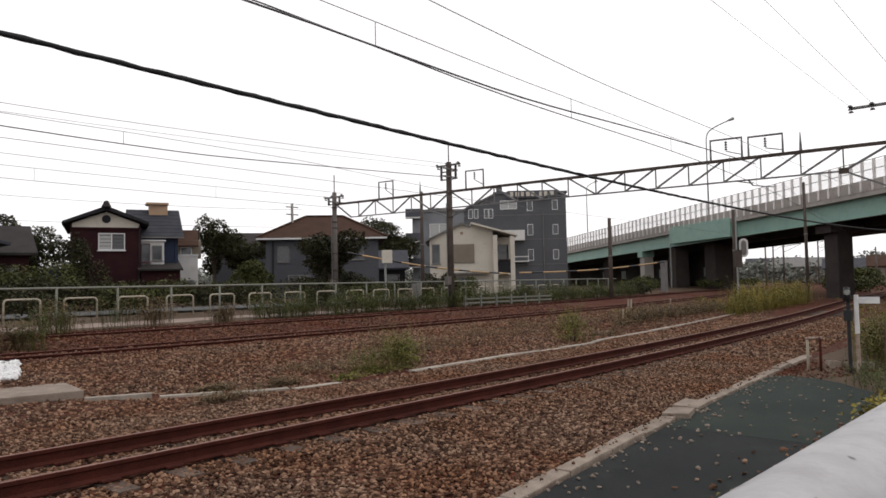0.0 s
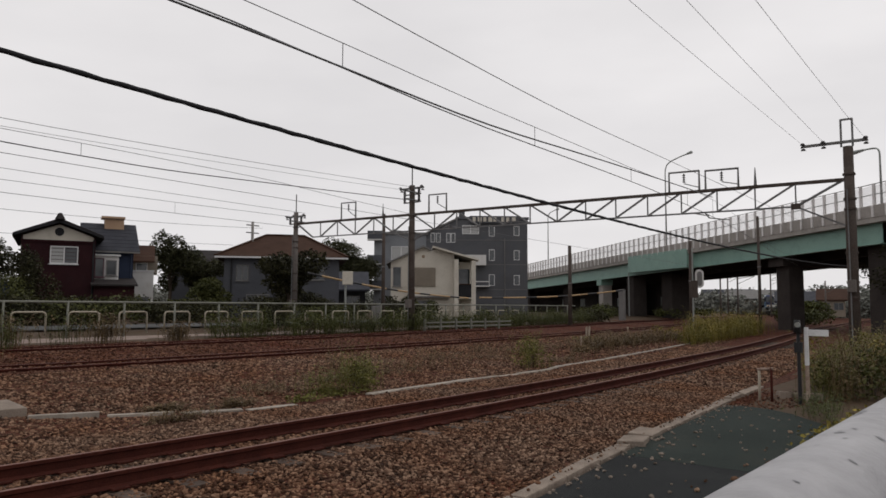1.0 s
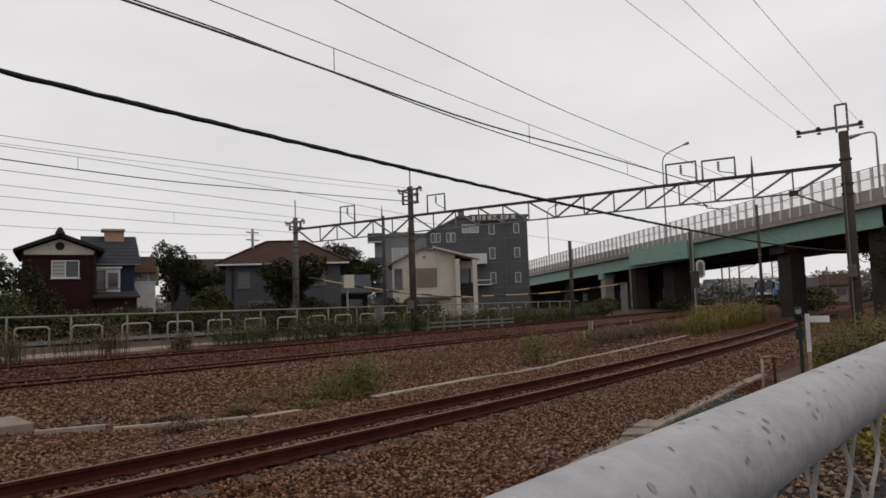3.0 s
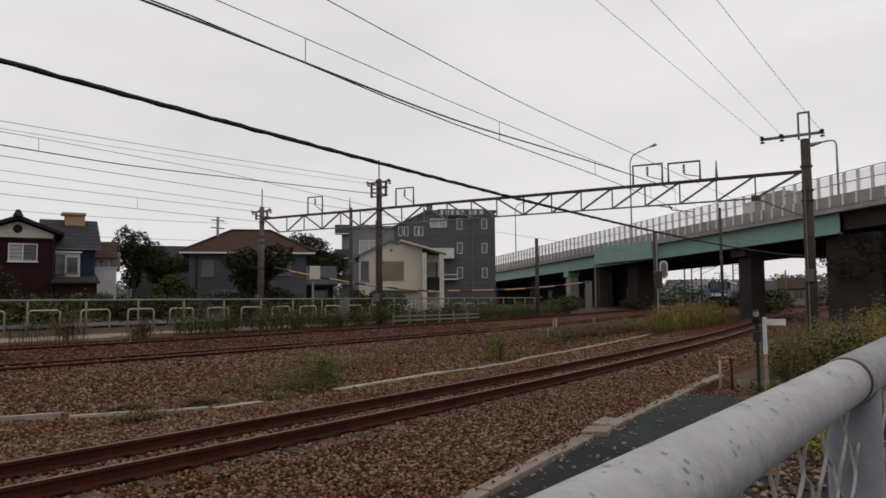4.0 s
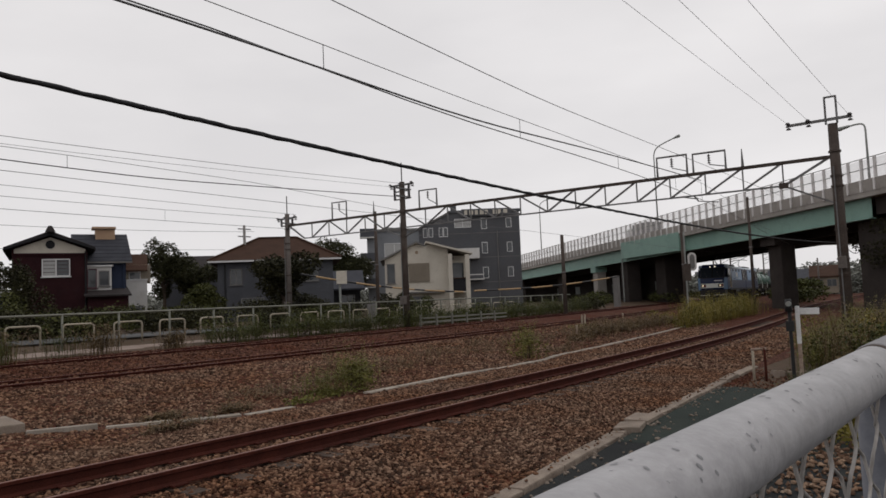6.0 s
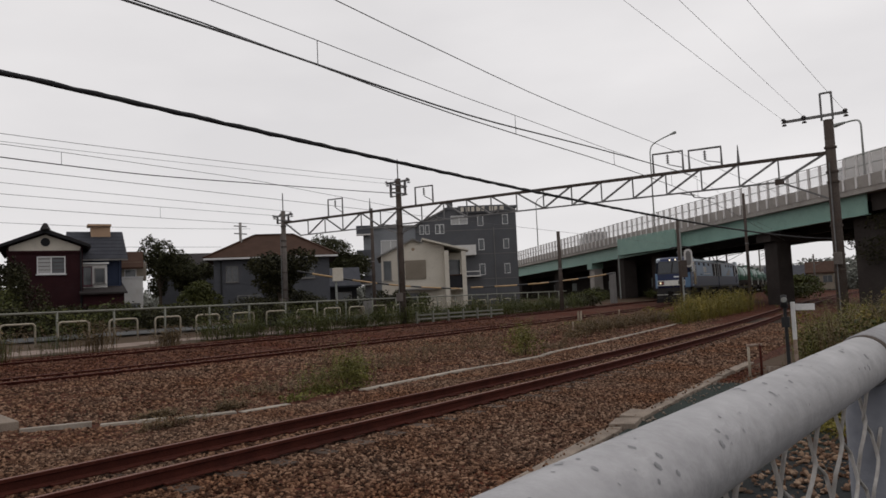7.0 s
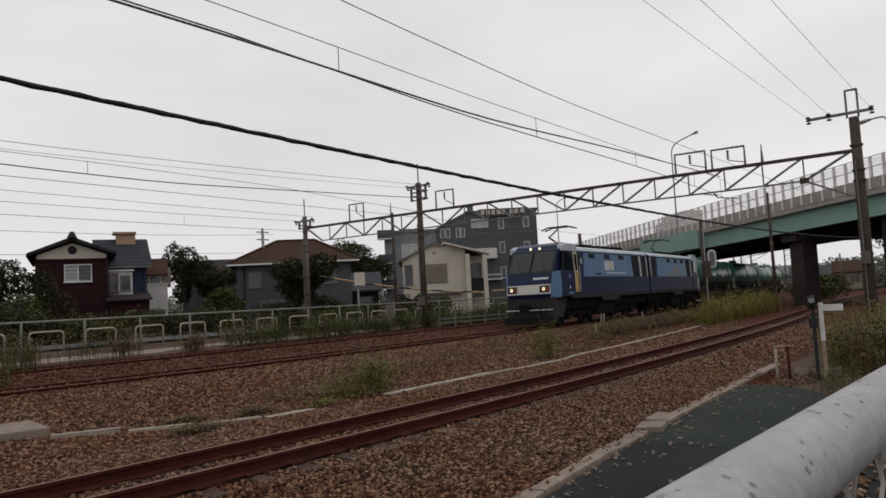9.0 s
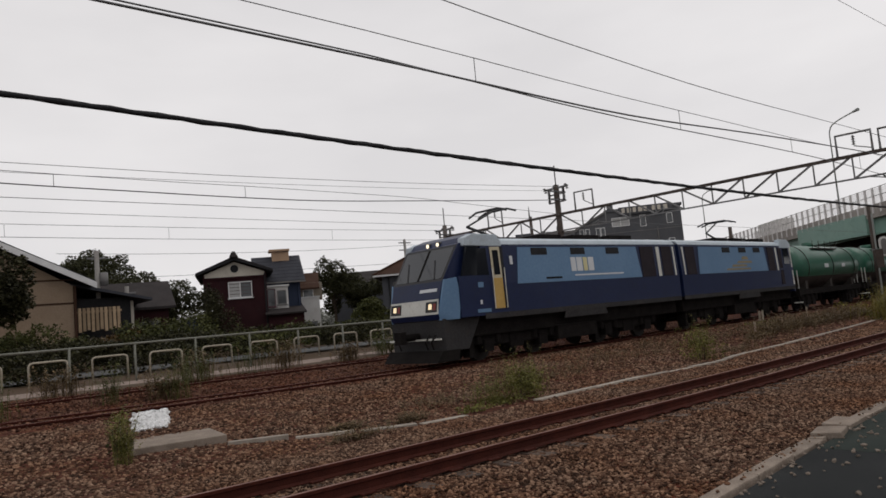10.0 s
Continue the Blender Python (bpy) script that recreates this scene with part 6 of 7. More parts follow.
blades("weeds", "dry mixed weeds before the far track", "weeds", [(26 + 1.4 * i, 13.2 + 0.1 * i, 1.0, 0.5, 0.5 + 0.3 * ((i * 3) % 4) / 4) for i in range(9)], "dry_weed", 0.9, 0.016, 60, kind="stuff")
blades("weeds", "tall green and brown weeds on the bank by the path", "weeds", [(16.4 + 0.75 * i, 2.7 - 0.1 * i + 0.3 * (i % 3), 0.7, 0.6, 0.9 + 0.25 * ((i * 7) % 4) / 4) for i in range(15)], "dry_weed", 1.3, 0.008, 60, kind="stuff")
blades("weeds", "tall golden weeds on the bank by the path", "weeds", [(18.5 + 0.9 * i, 1.6 - 0.16 * i, 0.8, 0.8, 0.9 + 0.3 * (i % 3) / 3) for i in range(13)], "gold_weed", 1.6, 0.008, 60, kind="stuff")
blades("weeds", "dry grass patches by the cable trough", "weeds", [(6.5, 10.3, 0.8, 0.25, 1.0), (8.0, 10.9, 0.6, 0.2, 1.0), (6.9, 11.3, 0.5, 0.2, 0.7), (13.5, 12.6, 1.5, 0.8, 0.7), (21, 11.6, 1.5, 0.5, 1.0), (9.6, 12.0, 1.2, 0.6, 0.9), (11.8, 12.4, 1.5, 0.7, 0.9)], "dry_weed", 0.2, 0.006, 90, kind="stuff")
blades("weeds", "upright reddish and green weeds beside the cable trough", "weeds", [(21.6, 11.5, 0.3, 0.3, 0.6), (23.6, 11.9, 0.4, 0.5, 0.8), (25.8, 12.1, 0.5, 0.5, 1.0), (26.6, 12.0, 0.3, 0.4, 1.0), (29.2, 12.6, 0.5, 0.5, 0.9), (31.9, 12.9, 0.6, 0.5, 0.8)], "dry_weed", 1.0, 0.009, 16, kind="stuff")
for i, (x, y, w, h, mat) in enumerate(((31, 13.9, 2.2, 0.5, "dry_weed"), (34, 14.2, 2.6, 0.6, "dry_weed"), (28, 13.4, 2.0, 0.4, "dry_weed"), (37.5, 14.6, 2.6, 0.75, "gold_weed"), (25, 12.9, 1.6, 0.35, "dry_weed"), (29.5, 14.9, 2.0, 0.35, "weed"))):
    shrub("dry brownish weeds between the tracks", x, y, w, 1.0, h, mat, leaf=0.09, density=260, name="weed_clump")
for i, (x, y) in enumerate(((9.3, 1.35), (9.9, 1.65), (10.7, 1.7), (11.4, 1.65), (12.2, 1.6), (11.4, 1.1), (12.4, 1.1), (13.2, 1.0))):
    shrub("yellow-green weeds seen through the wire fence", x, y, 0.8, 0.6, 0.4 + 0.1 * (i % 2), "gold_weed", leaf=0.07, density=420, name="weed_clump")
blades("weeds", "low grass under the wire fence", "weeds", [(1.2 + 0.35 * i, 0.45 + 0.5 * (i % 3), 0.5, 0.4, 1.0) for i in range(10)], "gold_weed", 0.5, 0.004, 60, kind="stuff")

# distant houses and woods that close the view
def far_house(label, x, y, w, h, turn, wall, roof):
    d = thing("distant_house", label, "house", "distant houses")
    m = pose(x, y, 0.2, 0, 0, turn)
    part("wall", Shape().box(-w / 2, w / 2, 0, 7, 0, h, 0, m), M[wall], d)
    part("roof", gable_roof(-w / 2, w / 2, 0, 7, h, h + 1.6, 0.4, 0.15, m, "x"), M[roof], d)
    for x0 in (-w / 4, w / 4):
        window(d, m, x0, h * 0.6, 1.2, 1.0, "pane", "trim", sill=False)


far_house("distant beige house beyond the viaduct", 126.0, 22.2, 3.6, 2.7, -80, "taupe", "brown_roof")
far_house("distant pale house beyond the viaduct", 138.0, 30.0, 6.0, 2.6, -78, "grey_wall", "slate_roof")
far_house("house with dark roof behind the hedge", 41.0, 58.0, 9.0, 5.0, -34, "grey_wall", "tile_roof")
# dark wall colour stands in for the shaded void below an awning
far_house("low house between the grey and cream houses", 46.2, 47.9, 4.6, 2.9, -44, "dark", "slate_roof")
far_house("pale distant house far along the line", 150.0, 40.5, 9.0, 3.2, -72, "taupe", "trim")
far_house("grey distant house far along the line", 160.0, 48.0, 10.0, 3.6, -72, "pale_cladding", "slate_roof")
for x, y, z in ((95, 27.3, 6.2), (104, 32.2, 7.4), (112, 33.6, 7.0), (121, 29.8, 7.6), (128, 38.4, 8.0), (134, 33.0, 7.2), (118, 21.6, 5.5)):
    mast = thing("catenary_mast", "far grey mast with a bracket arm beyond the viaduct", "mast", "far masts along the line")
    part("shaft", Shape().tube([(x, y, 0.0), (x, y, z)], [0.13, 0.1], 8), M["mast_mid"], mast, smooth=True)
    part("bracket", Shape().bar((x, y, z - 1.0), (x - 0.5, y - 2.2, z - 0.7), 0.07).bar((x, y, z - 1.7), (x - 0.5, y - 2.2, z - 0.75), 0.05), M["steel"], mast)
# far tree belt; its haze is in the pale leaf colour
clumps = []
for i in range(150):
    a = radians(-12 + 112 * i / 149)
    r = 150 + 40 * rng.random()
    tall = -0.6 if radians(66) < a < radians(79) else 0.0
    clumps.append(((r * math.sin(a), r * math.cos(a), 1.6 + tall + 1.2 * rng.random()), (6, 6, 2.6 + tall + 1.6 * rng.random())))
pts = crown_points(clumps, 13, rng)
tagged(part("far_woods", leaves_mesh("far_woods", M["far_leaf"], pts, rng.uniform(0.45, 1.0, len(pts)), rng), None), "far belt of dull green trees, paled for distance haze", "woods", kind="stuff")


# dull weeds that half hide the fence, and low growth beyond the viaduct
for i in range(17):
    x = 16.6 + 1.9 * i
    y = 23.6 + (far_line(x) - 16.95) * 0.9 - 0.35 * (i % 3)
    shrub("dull green weeds grown up against the lineside fence", x, y, 1.9, 0.9, (1.25, 0.75, 1.35, 0.95, 0.6)[i % 5], "fence_weed" if i % 3 else "hedge_leaf", leaf=0.085, density=330, name="weed_clump")
blades("weeds", "tall dull green stalks along the lineside fence", "weeds", [(16.4 + 1.05 * i, 23.3 + (far_line(16.4 + 1.05 * i) - 16.95) * 0.9 - 0.4 * (i % 2), 0.9, 0.6, 0.6 + 0.5 * ((i * 7) % 5) / 5) for i in range(34)], "fence_weed", 1.25, 0.012, 70, kind="stuff")
blades("weeds", "brown-green weeds between the fence and far rails", "weeds", [(5.2, 19.2, 0.4, 0.3, 1.0), (6.6, 18.6, 0.5, 0.3, 1.2), (8.3, 21.4, 0.7, 0.3, 1.2), (10.4, 22.6, 0.8, 0.3, 1.1), (2.6, 18.9, 0.6, 0.3, 1.0)], "fence_weed", 1.0, 0.010, 55, kind="stuff")
blades("weeds", "sparse reddish weeds on the ballast between the tracks", "weeds", [(12 + 0.9 * i, 12.2 + 0.07 * i + 0.8 * ((i * 3) % 4) / 2, 0.9, 0.6, 0.5 + 0.5 * ((i * 5) % 7) / 7) for i in range(22)], "dry_weed", 0.5, 0.008, 26, kind="stuff")
for i, (x, y, h) in enumerate(((80, 15.5, 1.8), (86, 18.5, 2.0), (92, 20.5, 2.2), (84, 31.5, 1.3), (92, 34.0, 1.2), (100, 38.0, 1.5), (78, 29.5, 1.2), (104, 22, 1.4), (101, 33.5, 1.1))):
    shrub("dull green scrub beside the line beyond the viaduct", x, y, 5.0, 3.0, h, "fence_weed" if i % 2 else "hedge_leaf", leaf=0.25, density=80)

for i in range(6):
    shrub("dark scrub beside the crossing below the viaduct", 53.5 + 3.2 * i, 26.6 + 1.3 * i, 4.0, 2.0, 1.25 + 0.2 * (i % 2), "fence_weed" if i % 2 else "bush_leaf", leaf=0.16, density=220)

# dense tall growth on the bank past the marker board
for i, (x, y, w, h, mat) in enumerate(((17.6, 3.3, 1.0, 0.9, "fence_weed"), (18.9, 3.5, 1.4, 1.0, "weed"), (20.6, 3.6, 1.6, 1.05, "gold_weed"), (22.6, 3.7, 2.0, 1.1, "weed"), (25.0, 3.2, 2.4, 1.25, "gold_weed"), (28.0, 2.6, 2.8, 1.6, "gold_weed"), (31.5, 2.2, 3.0, 1.8, "weed"), (35.5, 2.8, 3.4, 1.7, "gold_weed"))):
    shrub("dense mixed weeds on the bank past the marker board", x, y, w, 1.2, h, mat, leaf=0.085, density=300, name="weed_clump")
blades("weeds", "feathery green weed tops past the marker board", "weeds", [(16.6 + 0.6 * i, 3.1 + 0.25 * (i % 3), 0.6, 0.5, 0.8 + 0.3 * ((i * 7) % 4) / 4) for i in range(18)], "weed", 1.2, 0.007, 22, kind="stuff")
blades("weeds", "tall green stalks past the marker board", "weeds", [(16.8 + 0.7 * i, 2.9 + 0.3 * (i % 3), 0.6, 0.5, 0.8 + 0.35 * ((i * 5) % 4) / 4) for i in range(16)], "weed", 1.3, 0.008, 24, kind="stuff")
blades("weeds", "low grass spreading over the end of the path", "weeds", [(12.9 + 0.45 * i, 2.35 + 0.25 * (i % 2) + 0.1 * i, 0.5, 0.4, 0.7 + 0.4 * ((i * 3) % 4) / 4) for i in range(8)], "fence_weed", 0.3, 0.006, 22, kind="stuff")
far_house("low dark red house beside the red house", 13.4, 45.0, 4.6, 3.6, -14, "red_wall", "tile_roof")
shrub("brownish garden bush beside the dark red house", 14.6, 42.0, 2.6, 1.6, 2.6)


# ---------------------------------------------------------------- the freight train
M.update({
    "loco_navy": material("deep_blue_loco_paint", (0.0060, 0.0125, 0.048), (0.0095, 0.018, 0.060), rough=0.4, scale=0.8, fine=14, bump=0.02, stain=(0.012, 0.016, 0.032), stain_amount=0.5),
    "loco_sky": material("light_blue_loco_paint", (0.095, 0.18, 0.30), (0.125, 0.22, 0.35), rough=0.4, scale=0.8, fine=14, bump=0.02, stain=(0.11, 0.19, 0.29), stain_amount=0.4),
    "loco_grey": material("grey_loco_skirt", (0.022, 0.021, 0.022), (0.042, 0.041, 0.042), rough=0.6, scale=1, fine=18, bump=0.08, stain=(0.05, 0.042, 0.038), stain_amount=0.6),
    "loco_roof": material("pale_loco_roof", (0.36, 0.42, 0.47), (0.46, 0.52, 0.57), rough=0.5, scale=1, fine=18, bump=0.05, stain=(0.25, 0.26, 0.27), stain_amount=0.5),
    "loco_white": material("dirty_white_band", (0.48, 0.48, 0.44), (0.6, 0.6, 0.56), rough=0.5, scale=2, fine=20, bump=0.03, stain=(0.33, 0.3, 0.26), stain_amount=0.5),
    "loco_door": material("ochre_cab_door", (0.40, 0.25, 0.07), (0.48, 0.32, 0.10), rough=0.5, scale=1.5, fine=20, bump=0.03),
    "loco_cream": material("cream_door_frame", (0.42, 0.37, 0.26), (0.5, 0.45, 0.33), rough=0.5, scale=1.5, fine=20, bump=0.03),
    "loco_glass": glass_pane("dark_cab_glass", (0.02, 0.024, 0.03)),
    "side_glass": glass_pane("dark_side_glass", (0.012, 0.014, 0.018)),
    "louvre": material("dark_plum_louvre", (0.016, 0.012, 0.016), (0.028, 0.022, 0.027), rough=0.7, scale=2, fine=30, bump=0.2),
    "mark_ochre": material("faded_ochre_mark", (0.20, 0.16, 0.09), (0.28, 0.23, 0.13), rough=0.5, bump=0),
    "bogie": material("grimy_bogie_steel", (0.008, 0.007, 0.007), (0.017, 0.015, 0.014), rough=0.8, scale=3, fine=30, bump=0.3),
    "tread": material("worn_wheel_tread", (0.02, 0.018, 0.017), (0.04, 0.036, 0.033), rough=0.6, metal=0.2, scale=3, fine=30, bump=0.1),
    "tank_green": material("green_tank_paint", (0.022, 0.085, 0.055), (0.034, 0.115, 0.078), rough=0.32, scale=0.8, fine=14, bump=0.03, stain=(0.02, 0.05, 0.04), stain_amount=0.6),
    "tank_dirt": material("grimy_tank_belly", (0.035, 0.03, 0.028), (0.06, 0.052, 0.047), rough=0.7, scale=1.5, fine=20, bump=0.1),
    "lamp_glow": glowing("lit_headlamp", (1.0, 0.80, 0.50), 0.65),
    "roof_glow": glowing("lit_roof_lamp", (1.0, 0.88, 0.68), 1.0),
    "tail_red": material("red_lamp_glass", (0.16, 0.02, 0.015), (0.22, 0.03, 0.02), rough=0.3, bump=0),
    "plate": material("pale_lettering", (0.5, 0.52, 0.54), (0.6, 0.62, 0.64), rough=0.5, bump=0),
    "logo_gold": material("pale_yellow_mark", (0.5, 0.46, 0.25), (0.6, 0.55, 0.32), rough=0.5, bump=0),
})

M["loco_navy"].node_tree.nodes["Principled BSDF"].inputs["Specular IOR Level"].default_value = 0.25
M["loco_glass"].node_tree.nodes["Principled BSDF"].inputs["Specular IOR Level"].default_value = 0.5
M["loco_glass"].node_tree.nodes["Principled BSDF"].inputs["Coat Weight"].default_value = 0.0
M["side_glass"].node_tree.nodes["Principled BSDF"].inputs["Coat Weight"].default_value = 0.0
M["side_glass"].node_tree.nodes["Principled BSDF"].inputs["Specular IOR Level"].default_value = 0.15
M["bogie"].node_tree.nodes["Principled BSDF"].inputs["Specular IOR Level"].default_value = 0.05
WHEELS = []


def rail_vehicle_wheel(parent, x, r, width=0.13):
    axle = part("wheelset", Shape().tube([(0, -0.62, 0), (0, 0.62, 0)], 0.08, 10), M["bogie"], parent, at=pose(x, 0, r))
    for side in (-1, 1):
        y = side * 0.56
        s = Shape()
        s.tube([(0, y - width / 2, 0), (0, y + width / 2, 0)], r, 28)
        s.tube([(0, y - side * width / 2 - 0.012, 0), (0, y - side * width / 2 + 0.012, 0)], r + 0.028, 28)
        for k in range(5):
            a = 2 * math.pi * k / 5
            s.tube([(math.cos(a) * r * 0.55, y + side * (width / 2 - 0.01), math.sin(a) * r * 0.55), (math.cos(a) * r * 0.55, y + side * (width / 2 + 0.012), math.sin(a) * r * 0.55)], r * 0.13, 8)
        part("wheel", s, M["tread"], axle)
    WHEELS.append((axle, x, r))
    return axle


def bogie(parent, x, r, base):
    s = Shape()
    for side in (-1, 1):
        y = side * 0.92
        s.prism([(x - base / 2 - 0.65, 0.52), (x - base / 2 + 0.4, 0.44), (x + base / 2 - 0.4, 0.44), (x + base / 2 + 0.65, 0.52), (x + base / 2 + 0.65, 0.78), (x - base / 2 - 0.65, 0.78)], "y", y - 0.07, y + 0.07)
        for k in (-1, 1):
            s.box(x + k * base / 2 - 0.2, x + k * base / 2 + 0.2, y - 0.12, y + 0.12, 0.26, 0.62)
            s.tube([(x + k * base / 2 - 0.42, y + side * 0.08, 0.5), (x + k * base / 2 - 0.42, y + side * 0.08, 0.85)], 0.11, 8)
            s.tube([(x + k * base / 2 + 0.42, y + side * 0.08, 0.5), (x + k * base / 2 + 0.42, y + side * 0.08, 0.85)], 0.11, 8)
        s.box(x - 0.3, x + 0.3, y - 0.1, y + 0.14, 0.3, 0.75)
        s.box(x - base / 2 - 0.85, x - base / 2 - 0.68, y - 0.15, y + 0.15, 0.15, 0.6)
    s.box(x - 0.5, x + 0.5, -0.9, 0.9, 0.5, 0.85)
    b = part("bogie", s, M["bogie"], parent)
    for k in (-1, 1):
        rail_vehicle_wheel(parent, x + k * base / 2, r)


def loco_unit(cab, label):
    """One half of the locomotive. x = 0 at the front of its body, body towards +x; the side facing the viewer is -y."""
    u = thing("electric_locomotive", label, "locomotive", "sections of the locomotive")
    L, hw, z0, z1 = (12.5 if cab else 12.0), 1.40, 1.34, 3.42
    s = Shape()
    x0 = 1.58 if cab else 0.12
    # waist profile: sides lean in slightly above the window line
    prof = [(-hw, z0), (hw, z0), (hw, 2.25), (hw - 0.06, z1), (hw - 0.22, z1 + 0.12), (-hw + 0.22, z1 + 0.12), (-hw + 0.06, z1), (-hw, 2.25)]
    s.prism(prof, "x", x0, L)
    part("body", s, M["loco_navy"], u)
    for side in (-1, 1):
        y = side * (hw - 0.012)
        yo = side * (hw + 0.008)
        tilt = lambda z: side * (hw + 0.010 - max(0.0, z - 2.25) * 0.0438)
        def panel(name, xa, xb, za, zb, mat, slant=0.0, parent=u, out=0.0, lab=""):
            q = Shape()
            o = side * out
            v = [(xa - slant, tilt(za) + o, za), (xb + slant, tilt(za) + o, za), (xb, tilt(zb) + o, zb), (xa, tilt(zb) + o, zb)]
            w = [(a, b - side * (0.03 + out), c) for a, b, c in v]
            q.add(v + w, ((0, 1, 2, 3), (7, 6, 5, 4), (0, 4, 5, 1), (1, 5, 6, 2), (2, 6, 7, 3), (3, 7, 4, 0)))
            return part(name, q, M[mat], parent, lab)
        if cab:
            big = panel("side_panel", 3.2, 9.7, 2.2, 3.33, "loco_sky", 0.18, lab="light blue side panel")
            for xv in (3.8, 5.8, 7.8):
                panel("air_intake", xv, xv + 0.78, 3.08, 3.31, "dark", 0, big, 0.006)
            # railway mark as plain shapes
            for k, (xa, w) in enumerate(((5.75, 0.26), (6.06, 0.3), (6.42, 0.22), (6.7, 0.3))):
                panel("mark", xa, xa + w, 2.52, 2.98, "logo_gold" if k == 2 else "plate", 0, big, 0.006)
            panel("mark_bar", 5.9, 8.7, 2.36, 2.41, "plate", 0, big, 0.006)
            panel("name_plate", 4.4, 5.2, 2.3, 2.36, "bogie", 0, big, 0.006)
            panel("cab_window", 1.36, 1.78, 2.5, 3.3, "side_glass", 0.02, u, 0.004)
            door = panel("cab_door", 1.95, 2.36, 1.5, 2.4, "loco_door", 0, u, 0.01, "ochre lower half of the cab door")
            panel("door_frame", 1.95, 2.36, 2.4, 3.34, "loco_cream", 0, u, 0.01, "cream upper half of the cab door")
            panel("door_glass", 2.03, 2.28, 2.5, 3.24, "side_glass", 0, door, 0.016)
            panel("door_recess", 2.38, 2.5, 1.5, 3.34, "dark", 0, u, 0.006)
            for xa in (1.9, 2.42):
                part("handrail", Shape().tube([(xa, side * 1.46, 1.5), (xa, side * 1.46, 2.7)], 0.016, 6), M["loco_white"], door)
            panel("number_mark", 2.78, 2.9, 2.8, 3.06, "plate", 0, u, 0.004)
            panel("small_mark", 1.3, 1.52, 2.15, 2.3, "loco_sky", 0, u, 0.004)
            panel("small_mark", 1.34, 1.42, 1.66, 1.78, "plate", 0, u, 0.004)
            panel("small_mark", 1.2, 1.75, 1.42, 1.52, "loco_sky", 0, u, 0.004)
            panel("rear_louvre", 9.95, 10.85, 2.2, 3.33, "louvre", 0, u, 0.003)
            panel("white_pillar", 11.05, 11.25, 2.2, 3.32, "loco_white", 0, u, 0.006)
            panel("rear_louvre", 11.4, 12.1, 2.2, 3.33, "louvre", 0, u, 0.003)
            panel("white_pillar", 12.22, 12.32, 2.2, 3.32, "loco_white", 0, u, 0.006)
        else:
            panel("white_pillar", 0.35, 0.45, 2.2, 3.32, "loco_white", 0, u, 0.006)
            panel("rear_louvre", 0.6, 1.4, 2.2, 3.33, "louvre", 0, u, 0.003)
            big = panel("side_panel", 1.8, 8.6, 2.2, 3.33, "loco_sky", 0.18, lab="light blue side panel")
            for xv in (4.0, 5.7, 7.3):
                panel("air_intake", xv, xv + 0.78, 3.08, 3.31, "dark", 0, big, 0.006)
            for xa, xb, za, zb in ((4.3, 6.7, 2.3, 2.38), (4.9, 6.3, 2.44, 2.54), (5.5, 6.9, 2.6, 2.7), (6.0, 6.5, 2.76, 2.9)):
                panel("mark", xa, xb, za, zb, "mark_ochre", 0.12, big, 0.006)
            panel("rear_louvre", 8.95, 9.75, 2.2, 3.33, "louvre", 0, u, 0.003)
            panel("white_pillar", 9.95, 10.1, 2.2, 3.32, "loco_white", 0, u, 0.006)
            panel("cab_door", 10.3, 10.7, 1.5, 3.3, "louvre", 0, u, 0.008, "dark rear cab door")
            panel("cab_window", 10.95, 11.6, 2.5, 3.28, "side_glass", 0.05, u, 0.006)
            panel("white_pillar", 11.82, 11.94, 1.45, 3.32, "loco_white", 0, u, 0.008)
            q = Shape().prism([(10.6, 3.3), (12.1, 3.3), (12.1, 3.5), (11.7, 3.74), (10.75, 3.74)], "y", side * (hw - 0.3), side * (hw - 0.05))
            part("roof_shoulder", q, M["loco_roof"], u, "pale roof shoulder", bevel=0.02)
        panel("skirt", 1.5 if cab else 0.1, L - 0.05, 1.22, 1.38, "loco_grey", 0, u, 0.012)
        panel("step_box", 5.2, 7.4, 1.02, 1.23, "loco_grey", 0.08, u, 0.004)
    s = Shape()
    s.prism([(-hw + 0.05, z1 - 0.02), (hw - 0.05, z1 - 0.02), (hw - 0.12, z1 + 0.13), (hw - 0.5, z1 + 0.24), (-hw + 0.5, z1 + 0.24), (-hw + 0.12, z1 + 0.13)], "x", x0, L - 0.05)
    part("roof", s, M["loco_roof"], u, "pale grey-blue roof", bevel=0.03)
    for xa, w in ((5.2, 1.2), (7.0, 1.6), (9.2, 1.5)):
        part("roof_gear", Shape().box(xa, xa + w, -0.6, 0.6, z1 + 0.2, z1 + 0.45), M["bogie"], u, bevel=0.04)
    # underframe
    part("underframe", Shape().box(0.3, L - 0.1, -1.15, 1.15, 0.75, 1.36).box(4.9, 7.0, -1.25, 1.25, 0.35, 0.8), M["bogie"], u, bevel=0.03)
    bogie(u, 3.15 if cab else 2.7, 0.43, 2.5)
    bogie(u, 9.2 if cab else 8.8, 0.43, 2.5)
    # pantograph
    xp = 3.2 if cab else 6.4
    raised = 0.95
    s = Shape()
    zt = z1 + 0.3
    for y in (-0.55, 0.55):
        s.bar((xp - 0.6, y, zt), (xp + 0.9, y, zt), 0.06)
    s.tube([(xp + 0.75, 0, zt + 0.03), (xp - 0.75, 0, zt + raised * 0.45)], 0.045, 6)
    s.tube([(xp - 0.75, 0, zt + raised * 0.45), (xp + 0.45, 0, zt + raised)], 0.035, 6)
